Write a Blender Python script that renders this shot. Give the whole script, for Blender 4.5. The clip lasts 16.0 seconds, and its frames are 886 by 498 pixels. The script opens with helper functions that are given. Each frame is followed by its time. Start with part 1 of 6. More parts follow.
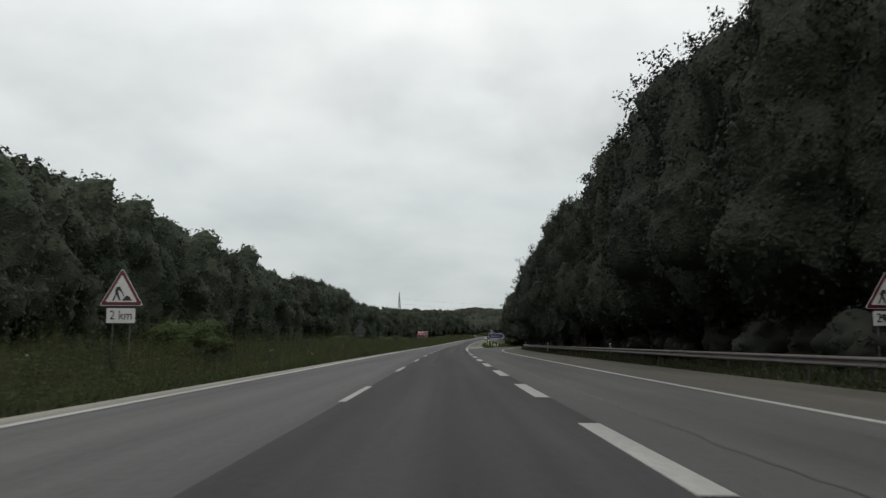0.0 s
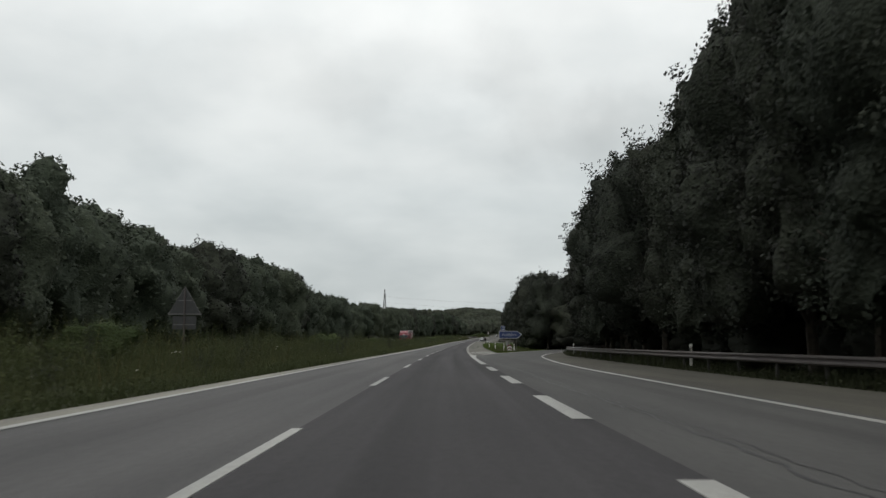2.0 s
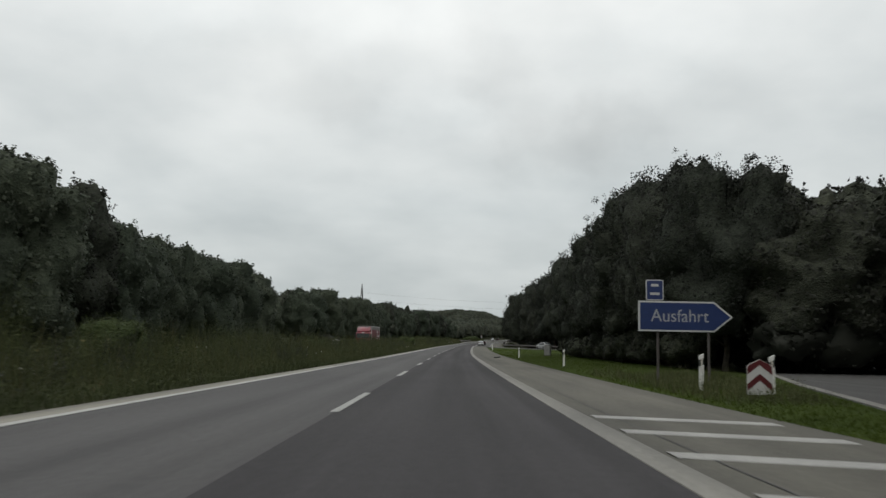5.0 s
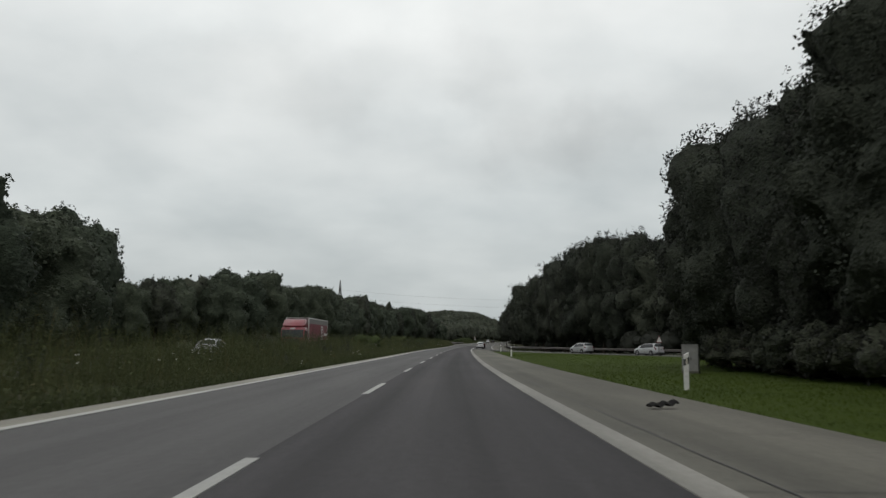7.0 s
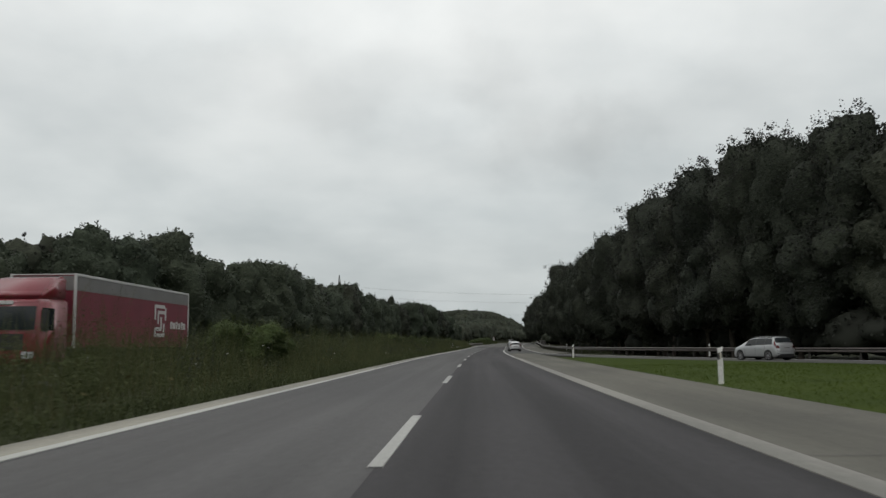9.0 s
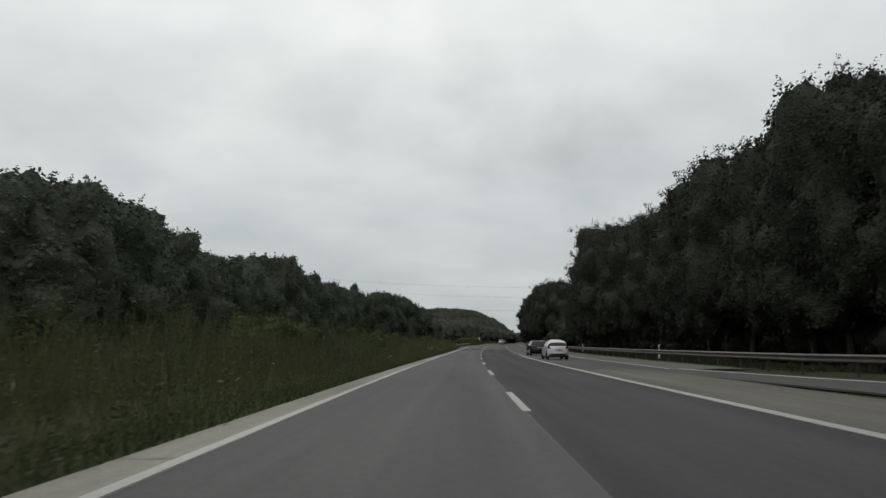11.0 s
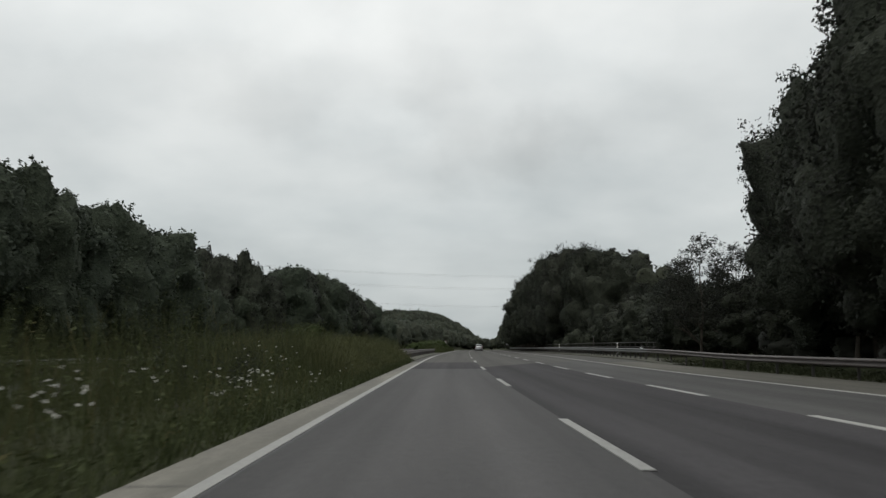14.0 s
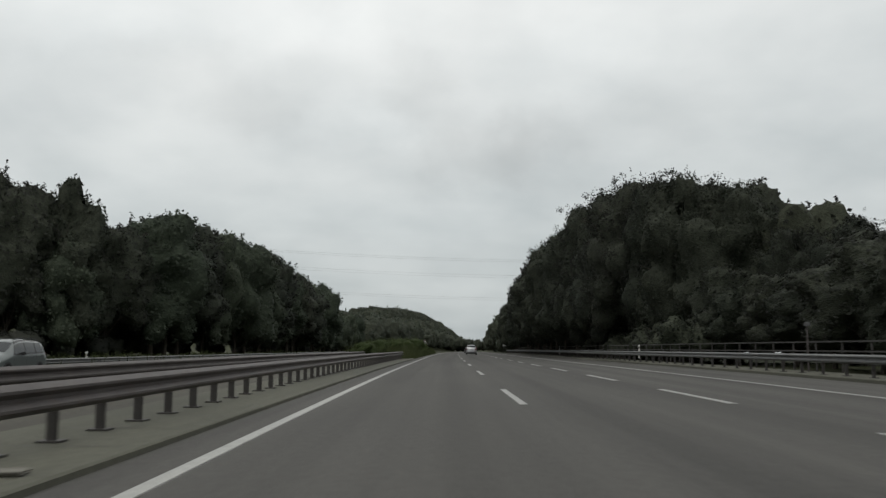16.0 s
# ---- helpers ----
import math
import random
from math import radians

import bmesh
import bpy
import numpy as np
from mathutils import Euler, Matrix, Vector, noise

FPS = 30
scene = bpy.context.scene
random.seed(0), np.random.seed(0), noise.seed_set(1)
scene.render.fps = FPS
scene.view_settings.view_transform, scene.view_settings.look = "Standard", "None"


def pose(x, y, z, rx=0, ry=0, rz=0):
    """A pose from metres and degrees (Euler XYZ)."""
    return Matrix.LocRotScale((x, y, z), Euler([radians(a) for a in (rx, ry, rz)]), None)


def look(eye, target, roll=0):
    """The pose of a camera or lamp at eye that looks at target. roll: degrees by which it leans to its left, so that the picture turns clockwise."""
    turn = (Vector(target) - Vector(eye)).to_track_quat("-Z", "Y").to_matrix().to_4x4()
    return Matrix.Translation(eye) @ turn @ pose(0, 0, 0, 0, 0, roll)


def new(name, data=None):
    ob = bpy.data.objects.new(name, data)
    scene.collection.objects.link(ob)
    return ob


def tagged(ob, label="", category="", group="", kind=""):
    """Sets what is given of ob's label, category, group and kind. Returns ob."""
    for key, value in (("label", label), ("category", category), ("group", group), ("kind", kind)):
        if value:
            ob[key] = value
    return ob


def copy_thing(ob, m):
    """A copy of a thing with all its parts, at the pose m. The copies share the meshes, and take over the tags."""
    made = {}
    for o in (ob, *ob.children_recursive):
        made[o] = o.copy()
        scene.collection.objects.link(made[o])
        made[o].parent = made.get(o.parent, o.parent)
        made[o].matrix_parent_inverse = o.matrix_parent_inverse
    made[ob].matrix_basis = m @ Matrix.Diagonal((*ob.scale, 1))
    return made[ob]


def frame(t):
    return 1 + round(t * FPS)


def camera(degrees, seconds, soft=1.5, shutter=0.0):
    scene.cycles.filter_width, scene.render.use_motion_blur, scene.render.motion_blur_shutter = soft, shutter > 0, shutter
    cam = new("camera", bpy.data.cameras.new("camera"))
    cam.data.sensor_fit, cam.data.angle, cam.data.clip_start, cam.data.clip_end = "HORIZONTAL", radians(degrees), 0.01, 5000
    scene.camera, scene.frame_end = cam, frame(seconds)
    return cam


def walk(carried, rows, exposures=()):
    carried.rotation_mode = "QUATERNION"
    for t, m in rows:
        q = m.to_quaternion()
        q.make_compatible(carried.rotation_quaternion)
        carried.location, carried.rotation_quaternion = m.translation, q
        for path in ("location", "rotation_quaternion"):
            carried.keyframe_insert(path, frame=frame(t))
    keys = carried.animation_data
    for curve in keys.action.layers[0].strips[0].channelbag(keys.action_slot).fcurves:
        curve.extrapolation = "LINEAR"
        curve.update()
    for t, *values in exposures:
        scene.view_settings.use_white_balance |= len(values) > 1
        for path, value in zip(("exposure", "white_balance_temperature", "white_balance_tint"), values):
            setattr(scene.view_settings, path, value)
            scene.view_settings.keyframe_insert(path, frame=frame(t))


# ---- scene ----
cam = camera(52.03, 16.0, soft=1.4, shutter=0.13)
# seconds, x, y, z, pitch, roll, yaw
PATH = [
    (0.0, 1.931, 0.924, 1.082, 5.39, -0.19, 0.07),
    (0.5, 1.945, 17.271, 0.925, 5.60, -0.23, 0.08),
    (1.0, 1.970, 33.567, 0.780, 5.54, -0.13, -0.13),
    (1.5, 2.035, 49.486, 0.649, 5.57, -0.19, -0.33),
    (2.0, 2.204, 66.144, 0.514, 5.51, -0.11, -0.57),
    (2.5, 2.386, 82.397, 0.384, 5.63, -0.14, -0.57),
    (3.0, 2.598, 99.100, 0.251, 5.64, -0.20, -0.63),
    (3.5, 2.831, 115.423, 0.127, 5.59, -0.49, -0.76),
    (4.0, 3.116, 132.100, 0.007, 5.70, -0.61, -1.07),
    (4.5, 3.489, 148.559, -0.103, 5.74, -0.90, -1.17),
    (5.0, 3.938, 165.028, -0.206, 5.80, -1.02, -1.39),
    (5.5, 4.461, 181.511, -0.300, 5.87, -0.98, -1.67),
    (6.0, 5.033, 197.994, -0.384, 5.95, -0.83, -1.93),
    (6.5, 5.626, 214.466, -0.459, 6.00, -0.66, -2.07),
    (7.0, 6.216, 230.914, -0.521, 6.01, -0.53, -2.04),
    (7.5, 6.811, 247.336, -0.566, 5.98, -0.43, -1.90),
    (8.0, 7.355, 264.114, -0.592, 5.92, 0.06, -1.58),
    (8.5, 7.833, 280.773, -0.598, 5.98, 0.17, -1.32),
    (9.0, 8.278, 297.508, -0.589, 6.14, 0.41, -1.17),
    (9.5, 8.714, 314.032, -0.565, 6.22, 0.48, -1.25),
    (10.0, 9.119, 330.345, -0.528, 6.23, 0.40, -1.55),
    (10.5, 9.548, 346.541, -0.481, 6.20, 0.26, -1.98),
    (11.0, 10.077, 362.712, -0.436, 6.17, 0.19, -2.54),
    (11.5, 10.802, 378.954, -0.396, 6.18, 0.29, -3.12),
    (12.0, 11.745, 395.264, -0.361, 6.24, 0.57, -3.74),
    (12.5, 12.789, 411.323, -0.327, 6.27, 0.65, -4.12),
    (13.0, 13.984, 427.569, -0.282, 6.21, 0.36, -4.39),
    (13.5, 15.225, 443.235, -0.227, 6.26, 0.33, -4.77),
    (14.0, 16.564, 459.343, -0.160, 6.57, 0.11, -4.98),
    (14.5, 18.002, 475.402, -0.073, 6.54, -0.01, -5.35),
    (15.0, 19.563, 491.773, 0.044, 6.55, -0.56, -5.79),
    (15.5, 21.096, 506.871, 0.178, 6.54, -0.16, -6.08),
    (16.0, 22.744, 522.207, 0.338, 6.65, -0.30, -6.13),
]
walk(cam, [(t, pose(x, y, z, 90 + p, r, w)) for t, x, y, z, p, r, w in PATH],
     exposures=[(0.0, 0.10), (3.5, 0.08), (5.5, 0.02), (8.0, -0.03), (16.0, -0.03)])

# ---- light: an overcast sky and a broad, weak sun behind the cloud ----
world = bpy.data.worlds.new("overcast_sky")
scene.world = world
world.use_nodes = True
wn, wl = world.node_tree.nodes, world.node_tree.links
wn.clear()
w_out, w_bg = wn.new("ShaderNodeOutputWorld"), wn.new("ShaderNodeBackground")
w_sky = wn.new("ShaderNodeTexSky")
w_sky.sky_type, w_sky.sun_disc = "NISHITA", False
w_sky.sun_elevation, w_sky.sun_rotation = radians(48), radians(200)
w_sky.air_density, w_sky.dust_density = 1.0, 4.0
w_tc, w_sep = wn.new("ShaderNodeTexCoord"), wn.new("ShaderNodeSeparateXYZ")
w_add, w_dx, w_dy = wn.new("ShaderNodeMath"), wn.new("ShaderNodeMath"), wn.new("ShaderNodeMath")
w_add.inputs[1].default_value = 0.30
w_dx.operation = w_dy.operation = "DIVIDE"
w_com = wn.new("ShaderNodeCombineXYZ")
w_n1, w_n2 = wn.new("ShaderNodeTexNoise"), wn.new("ShaderNodeTexNoise")
w_n1.inputs["Scale"].default_value, w_n1.inputs["Detail"].default_value, w_n1.inputs["Roughness"].default_value = 1.05, 4.0, 0.5
w_n1.inputs["Distortion"].default_value = 0.4
w_n2.inputs["Scale"].default_value, w_n2.inputs["Detail"].default_value = 3.1, 5.0
w_ramp, w_el = wn.new("ShaderNodeValToRGB"), wn.new("ShaderNodeValToRGB")
w_ramp.color_ramp.elements[0].position, w_ramp.color_ramp.elements[0].color = 0.34, (0.76, 0.79, 0.80, 1)
w_ramp.color_ramp.elements[1].position, w_ramp.color_ramp.elements[1].color = 0.66, (1.13, 1.13, 1.12, 1)
w_el.color_ramp.elements[0].position, w_el.color_ramp.elements[0].color = 0.0, (0.52, 0.555, 0.56, 1)
w_el.color_ramp.elements[1].position, w_el.color_ramp.elements[1].color = 0.42, (0.96, 0.965, 0.95, 1)
w_mid = w_el.color_ramp.elements.new(0.14)
w_mid.color = (0.66, 0.69, 0.69, 1)
w_mix, w_mul, w_fin, w_sc = (wn.new("ShaderNodeMix") for _ in range(4))
for m_ in (w_mix, w_mul, w_fin, w_sc):
    m_.data_type = "RGBA"
w_mix.inputs[0].default_value = 0.35
w_mul.blend_type, w_mul.inputs[0].default_value = "MULTIPLY", 1.0
w_sc.blend_type, w_sc.inputs[0].default_value = "MULTIPLY", 1.0
w_sc.inputs[7].default_value = (0.08, 0.08, 0.08, 1)
w_fin.inputs[0].default_value = 0.94
wl.new(w_tc.outputs["Generated"], w_sep.inputs[0])
wl.new(w_sep.outputs[2], w_add.inputs[0])
wl.new(w_sep.outputs[0], w_dx.inputs[0]); wl.new(w_add.outputs[0], w_dx.inputs[1])
wl.new(w_sep.outputs[1], w_dy.inputs[0]); wl.new(w_add.outputs[0], w_dy.inputs[1])
wl.new(w_dx.outputs[0], w_com.inputs[0]); wl.new(w_dy.outputs[0], w_com.inputs[1])
wl.new(w_com.outputs[0], w_n1.inputs["Vector"]); wl.new(w_com.outputs[0], w_n2.inputs["Vector"])
wl.new(w_n1.outputs[0], w_mix.inputs[6]); wl.new(w_n2.outputs[0], w_mix.inputs[7])
wl.new(w_mix.outputs[2], w_ramp.inputs[0])
wl.new(w_sep.outputs[2], w_el.inputs[0])
wl.new(w_ramp.outputs[0], w_mul.inputs[6]); wl.new(w_el.outputs[0], w_mul.inputs[7])
# single clouds: azimuth to the right of +y and elevation in degrees, half widths, lighter (+) or darker (-)
CLOUDS = [(10.2, 13.4, 4.6, 1.9, -0.18), (7.6, 11.6, 5.0, 1.2, -0.05), (-6.4, 14.8, 3.2, 1.4, -0.09), (4.8, 16.6, 2.6, 1.6, -0.09), (-9.5, 17.0, 6.0, 1.6, -0.06),
          (-15.0, 19.5, 8.0, 2.8, 0.10), (1.2, 14.4, 3.0, 1.6, 0.06), (-1.5, 20.5, 6.0, 1.8, 0.07), (15.5, 19.0, 5.5, 2.2, 0.06), (3.0, 8.6, 9.0, 1.6, 0.05), (-17.0, 9.0, 8.0, 2.4, 0.04), (19.5, 14.6, 4.0, 2.2, -0.06)]
w_az, w_el2, w_ae, w_warp, w_off = wn.new("ShaderNodeMath"), wn.new("ShaderNodeMath"), wn.new("ShaderNodeCombineXYZ"), wn.new("ShaderNodeTexNoise"), wn.new("ShaderNodeVectorMath")
w_az.operation, w_el2.operation, w_off.operation = "ARCTAN2", "ARCSINE", "MULTIPLY_ADD"
wl.new(w_sep.outputs[0], w_az.inputs[0]); wl.new(w_sep.outputs[1], w_az.inputs[1]); wl.new(w_sep.outputs[2], w_el2.inputs[0])
wl.new(w_az.outputs[0], w_ae.inputs[0]); wl.new(w_el2.outputs[0], w_ae.inputs[1])
w_warp.inputs["Scale"].default_value, w_warp.inputs["Detail"].default_value = 16.0, 4.0
wl.new(w_ae.outputs[0], w_warp.inputs["Vector"])
w_off.inputs[1].default_value = (0.13, 0.075, 0)
wl.new(w_warp.outputs["Color"], w_off.inputs[0]); wl.new(w_ae.outputs[0], w_off.inputs[2])
w_sum = None
for az_, el_, wa_, we_, amp_ in CLOUDS:
    v1, v2, v3, mr, ad = wn.new("ShaderNodeVectorMath"), wn.new("ShaderNodeVectorMath"), wn.new("ShaderNodeVectorMath"), wn.new("ShaderNodeMapRange"), wn.new("ShaderNodeMath")
    v1.operation, v2.operation, v3.operation, ad.operation = "SUBTRACT", "MULTIPLY", "LENGTH", "MULTIPLY_ADD"
    v1.inputs[1].default_value = (radians(az_) + 0.065, radians(el_) + 0.0375, 0)
    v2.inputs[1].default_value = (1 / radians(wa_), 1 / radians(we_), 0)
    mr.interpolation_type = "SMOOTHSTEP"
    mr.inputs["From Min"].default_value, mr.inputs["From Max"].default_value, mr.inputs["To Min"].default_value, mr.inputs["To Max"].default_value = 0.0, 1.7, 1.0, 0.0
    wl.new(w_off.outputs[0], v1.inputs[0]); wl.new(v1.outputs[0], v2.inputs[0]); wl.new(v2.outputs[0], v3.inputs[0])
    wl.new(v3.outputs["Value"], mr.inputs["Value"]); wl.new(mr.outputs[0], ad.inputs[0])
    ad.inputs[1].default_value, ad.inputs[2].default_value = amp_, 1.0
    if w_sum is not None:
        wl.new(w_sum, ad.inputs[2])
    w_sum = ad.outputs[0]
w_cl = wn.new("ShaderNodeMix")
w_cl.data_type, w_cl.blend_type, w_cl.inputs[0].default_value = "RGBA", "MULTIPLY", 1.0
wl.new(w_mul.outputs[2], w_cl.inputs[6]); wl.new(w_sum, w_cl.inputs[7])
wl.new(w_sky.outputs[0], w_sc.inputs[6])
wl.new(w_sc.outputs[2], w_fin.inputs[6]); wl.new(w_cl.outputs[2], w_fin.inputs[7])
wl.new(w_fin.outputs[2], w_bg.inputs["Color"])
wl.new(w_bg.outputs[0], w_out.inputs[0])
w_bg.inputs["Strength"].default_value = 1.0
sun_data = bpy.data.lights.new("sun", "SUN")
sun_data.energy, sun_data.angle, sun_data.color = 0.5, radians(25), (1.0, 0.97, 0.92)
sun = new("sun", sun_data)
sun.matrix_world = look((0, 0, 60), (15, 30, 0))

# ---- the line of the road: bend and slope at even steps of 60 m ----
BEND = [-1.64, -1.36, -1.58, -2.46, -0.92, -3.05, -0.45, -3.50, -1.63, -3.11, -0.86, -0.77, -0.84, -0.96, -0.99, -0.98]
SLOPE = [-1.106, -0.821, -0.788, -0.618, -0.409, 0.005, 0.309, 0.190, 0.446, 1.088, 0.659, 0.683, 0.593, 0.491, 0.417, 0.393]
KNOT = [-20 + 60 * i for i in range(len(BEND))]
STEP = 2.0
GRID = np.arange(-160, 1801, STEP)
_th = np.cumsum(np.interp(GRID, KNOT, BEND) * 1e-4) * STEP
_zero = int(160 / STEP)
_th -= _th[_zero]
_x, _y = np.cumsum(-np.sin(_th)) * STEP, np.cumsum(np.cos(_th)) * STEP
_z = np.cumsum(np.interp(GRID, KNOT, SLOPE) * 1e-2) * STEP
_x, _y, _z = _x - _x[_zero], _y - _y[_zero], _z - _z[_zero]


def head(s):
    """Heading of the road at s, radians to the left of +y."""
    return float(np.interp(s, GRID, _th))


def ease(v, a, b):
    """0 below a, 1 above b, smooth between."""
    t = max(0.0, min(1.0, (v - a) / (b - a)))
    return t * t * (3 - 2 * t)


def hill(x, y):
    """Height of the wooded rise in the distance, left of the road, above the road's own level."""
    off = x - float(np.interp(y, _y, _x))
    near = 19.5 * ease(y, 820, 1240) * ease(-off, 25, 60)
    back = ease(y, 1180, 1400) * float(np.interp(x, [-160, -15, 10, 45, 80, 110, 150], [-14, -5, 0, 7, 4, 0, 0]))
    return near + back * ease(-off, 25, 60)


def at(s, n, z=0.0):
    """World point s metres along the road, n to the right of the lane line, z over the road."""
    a = head(s)
    x = float(np.interp(s, GRID, _x)) + n * math.cos(a)
    y = float(np.interp(s, GRID, _y)) + n * math.sin(a)
    return Vector((x, y, float(np.interp(s, GRID, _z)) + z))


def spot(s, n, z=0.0, turn=0.0):
    """Pose at a place along the road; local +y runs with the road, +x to the right."""
    return Matrix.Translation(at(s, n, z)) @ Matrix.Rotation(head(s) + radians(turn), 4, "Z")


def table(pairs):
    xs, ys = [p[0] for p in pairs], [p[1] for p in pairs]
    return lambda s: float(np.interp(s, xs, ys))


# ---- materials ----
def material(name, rough=0.8, metal=0.0):
    m = bpy.data.materials.new(name)
    m.use_nodes = True
    b = m.node_tree.nodes["Principled BSDF"]
    b.inputs["Roughness"].default_value, b.inputs["Metallic"].default_value = rough, metal
    return m, m.node_tree.nodes, m.node_tree.links, b


def noise_node(nodes, links, vec, scale, detail=4.0, rough=0.55):
    t = nodes.new("ShaderNodeTexNoise")
    t.inputs["Scale"].default_value, t.inputs["Detail"].default_value, t.inputs["Roughness"].default_value = scale, detail, rough
    if vec is not None:
        links.new(vec, t.inputs["Vector"])
    return t.outputs[0]


def ramp_node(nodes, links, fac, stops):
    r = nodes.new("ShaderNodeValToRGB")
    e = r.color_ramp.elements
    while len(e) < len(stops):
        e.new(0.5)
    for el, (p, c) in zip(e, stops):
        el.position, el.color = p, (*c, 1)
    links.new(fac, r.inputs[0])
    return r.outputs[0]


def mix_node(nodes, links, fac, a, b, mode="MIX"):
    m = nodes.new("ShaderNodeMix")
    m.data_type, m.blend_type = "RGBA", mode
    for sock, v in ((m.inputs[0], fac), (m.inputs[6], a), (m.inputs[7], b)):
        if isinstance(v, (int, float)):
            sock.default_value = v
        elif isinstance(v, tuple):
            sock.default_value = (*v, 1)
        else:
            links.new(v, sock)
    return m.outputs[2]


def bump_node(nodes, links, b, height, strength, dist=0.01):
    u = nodes.new("ShaderNodeBump")
    u.inputs["Strength"].default_value, u.inputs["Distance"].default_value = strength, dist
    links.new(height, u.inputs["Height"])
    links.new(u.outputs[0], b.inputs["Normal"])


def mapped(nodes, links, kind, scale):
    tc, mp = nodes.new("ShaderNodeTexCoord"), nodes.new("ShaderNodeMapping")
    mp.inputs["Scale"].default_value = scale
    links.new(tc.outputs[kind], mp.inputs[0])
    return mp.outputs[0]


def road_surface(name, base, spread=0.35, rough=0.85, patchy=0.5, streak=0.5, gloss=0.3):
    """Asphalt or concrete: fine aggregate, long wheel streaks and blotches, in metres across (u) and along (v)."""
    m, nd, lk, b = material(name, rough)
    fine = noise_node(nd, lk, mapped(nd, lk, "UV", (60, 60, 1)), 1.0, 3, 0.7)
    strk = noise_node(nd, lk, mapped(nd, lk, "UV", (1.1, 0.012, 1)), 1.0, 3, 0.5)
    blot = noise_node(nd, lk, mapped(nd, lk, "UV", (0.35, 0.06, 1)), 1.0, 5, 0.6)
    lo, hi = tuple(c * (1 - spread) for c in base), tuple(c * (1 + spread) for c in base)
    c = ramp_node(nd, lk, fine, [(0.25, lo), (0.75, hi)])
    mid = noise_node(nd, lk, mapped(nd, lk, "UV", (9, 5, 1)), 1.0, 4, 0.65)
    c = mix_node(nd, lk, 0.55, c, ramp_node(nd, lk, mid, [(0.3, (0.74,) * 3), (0.7, (1.24,) * 3)]), "MULTIPLY")
    c = mix_node(nd, lk, streak, c, ramp_node(nd, lk, strk, [(0.35, (0.66,) * 3), (0.65, (1.28,) * 3)]), "MULTIPLY")
    c = mix_node(nd, lk, patchy, c, ramp_node(nd, lk, blot, [(0.35, (0.75, 0.75, 0.76)), (0.65, (1.2, 1.19, 1.17))]), "MULTIPLY")
    lk.new(c, b.inputs["Base Color"])
    b.inputs["Specular IOR Level"].default_value = gloss
    bump_node(nd, lk, b, fine, 0.35, 0.006)
    return m


def plain(name, base, rough=0.6, metal=0.0, spread=0.15, scale=6.0, grime=None):
    """Painted, plastic or metal surface with soft blotches and fine grain."""
    m, nd, lk, b = material(name, rough, metal)
    v = mapped(nd, lk, "Object", (1, 1, 1))
    big, fine = noise_node(nd, lk, v, scale, 5), noise_node(nd, lk, v, scale * 14, 3)
    lo, hi = tuple(c * (1 - spread) for c in base), tuple(min(1, c * (1 + spread)) for c in base)
    c = ramp_node(nd, lk, big, [(0.3, lo), (0.7, hi)])
    c = mix_node(nd, lk, 0.25, c, ramp_node(nd, lk, fine, [(0.3, (0.8,) * 3), (0.7, (1.15,) * 3)]), "MULTIPLY")
    if grime:
        c = mix_node(nd, lk, ramp_node(nd, lk, noise_node(nd, lk, v, scale * 2.3, 6), [(0.52, (0,) * 3), (0.72, (0.8,) * 3)]), c, grime)
    lk.new(c, b.inputs["Base Color"])
    return m


def leafage(name, dark, light, rough=0.65, scale=0.35, rough_leaf=False):
    """Leaves or blades: each tuft its own shade, with broad drifts of colour over the stand."""
    m, nd, lk, b = material(name, rough)
    geo = nd.new("ShaderNodeNewGeometry")
    tc = nd.new("ShaderNodeTexCoord")
    info = nd.new("ShaderNodeObjectInfo")
    drift = noise_node(nd, lk, tc.outputs["Object"], scale, 3)
    one = ramp_node(nd, lk, geo.outputs["Random Per Island"], [(0.0, dark), (1.0, light)])
    c = mix_node(nd, lk, 0.8, one, ramp_node(nd, lk, drift, [(0.3, (0.62, 0.66, 0.6)), (0.7, (1.32, 1.3, 1.26))]), "MULTIPLY")
    c = mix_node(nd, lk, 0.6, c, ramp_node(nd, lk, info.outputs["Random"], [(0.0, (0.75, 0.8, 0.75)), (1.0, (1.25, 1.2, 1.1))]), "MULTIPLY")
    lk.new(c, b.inputs["Base Color"])
    b.inputs["Specular IOR Level"].default_value = 0.13
    if rough_leaf:
        vo = nd.new("ShaderNodeTexVoronoi")
        vo.inputs["Scale"].default_value = 7.0
        lk.new(tc.outputs["Object"], vo.inputs["Vector"])
        hgt = mix_node(nd, lk, 0.5, vo.outputs["Distance"], noise_node(nd, lk, tc.outputs["Object"], 4.5, 4, 0.7))
        bump_node(nd, lk, b, hgt, 0.7, 0.22)
        cell = ramp_node(nd, lk, vo.outputs["Color"], [(0.2, (0.82, 0.83, 0.82)), (0.8, (1.18, 1.17, 1.15))])
        lk.new(mix_node(nd, lk, 0.8, c, cell, "MULTIPLY"), b.inputs["Base Color"])
    tr = nd.new("ShaderNodeBsdfTranslucent")
    lk.new(c, tr.inputs["Color"])
    mx = nd.new("ShaderNodeMixShader")
    mx.inputs[0].default_value = 0.14
    out = nd["Material Output"]
    lk.new(b.outputs[0], mx.inputs[1]); lk.new(tr.outputs[0], mx.inputs[2]); lk.new(mx.outputs[0], out.inputs["Surface"])
    return m


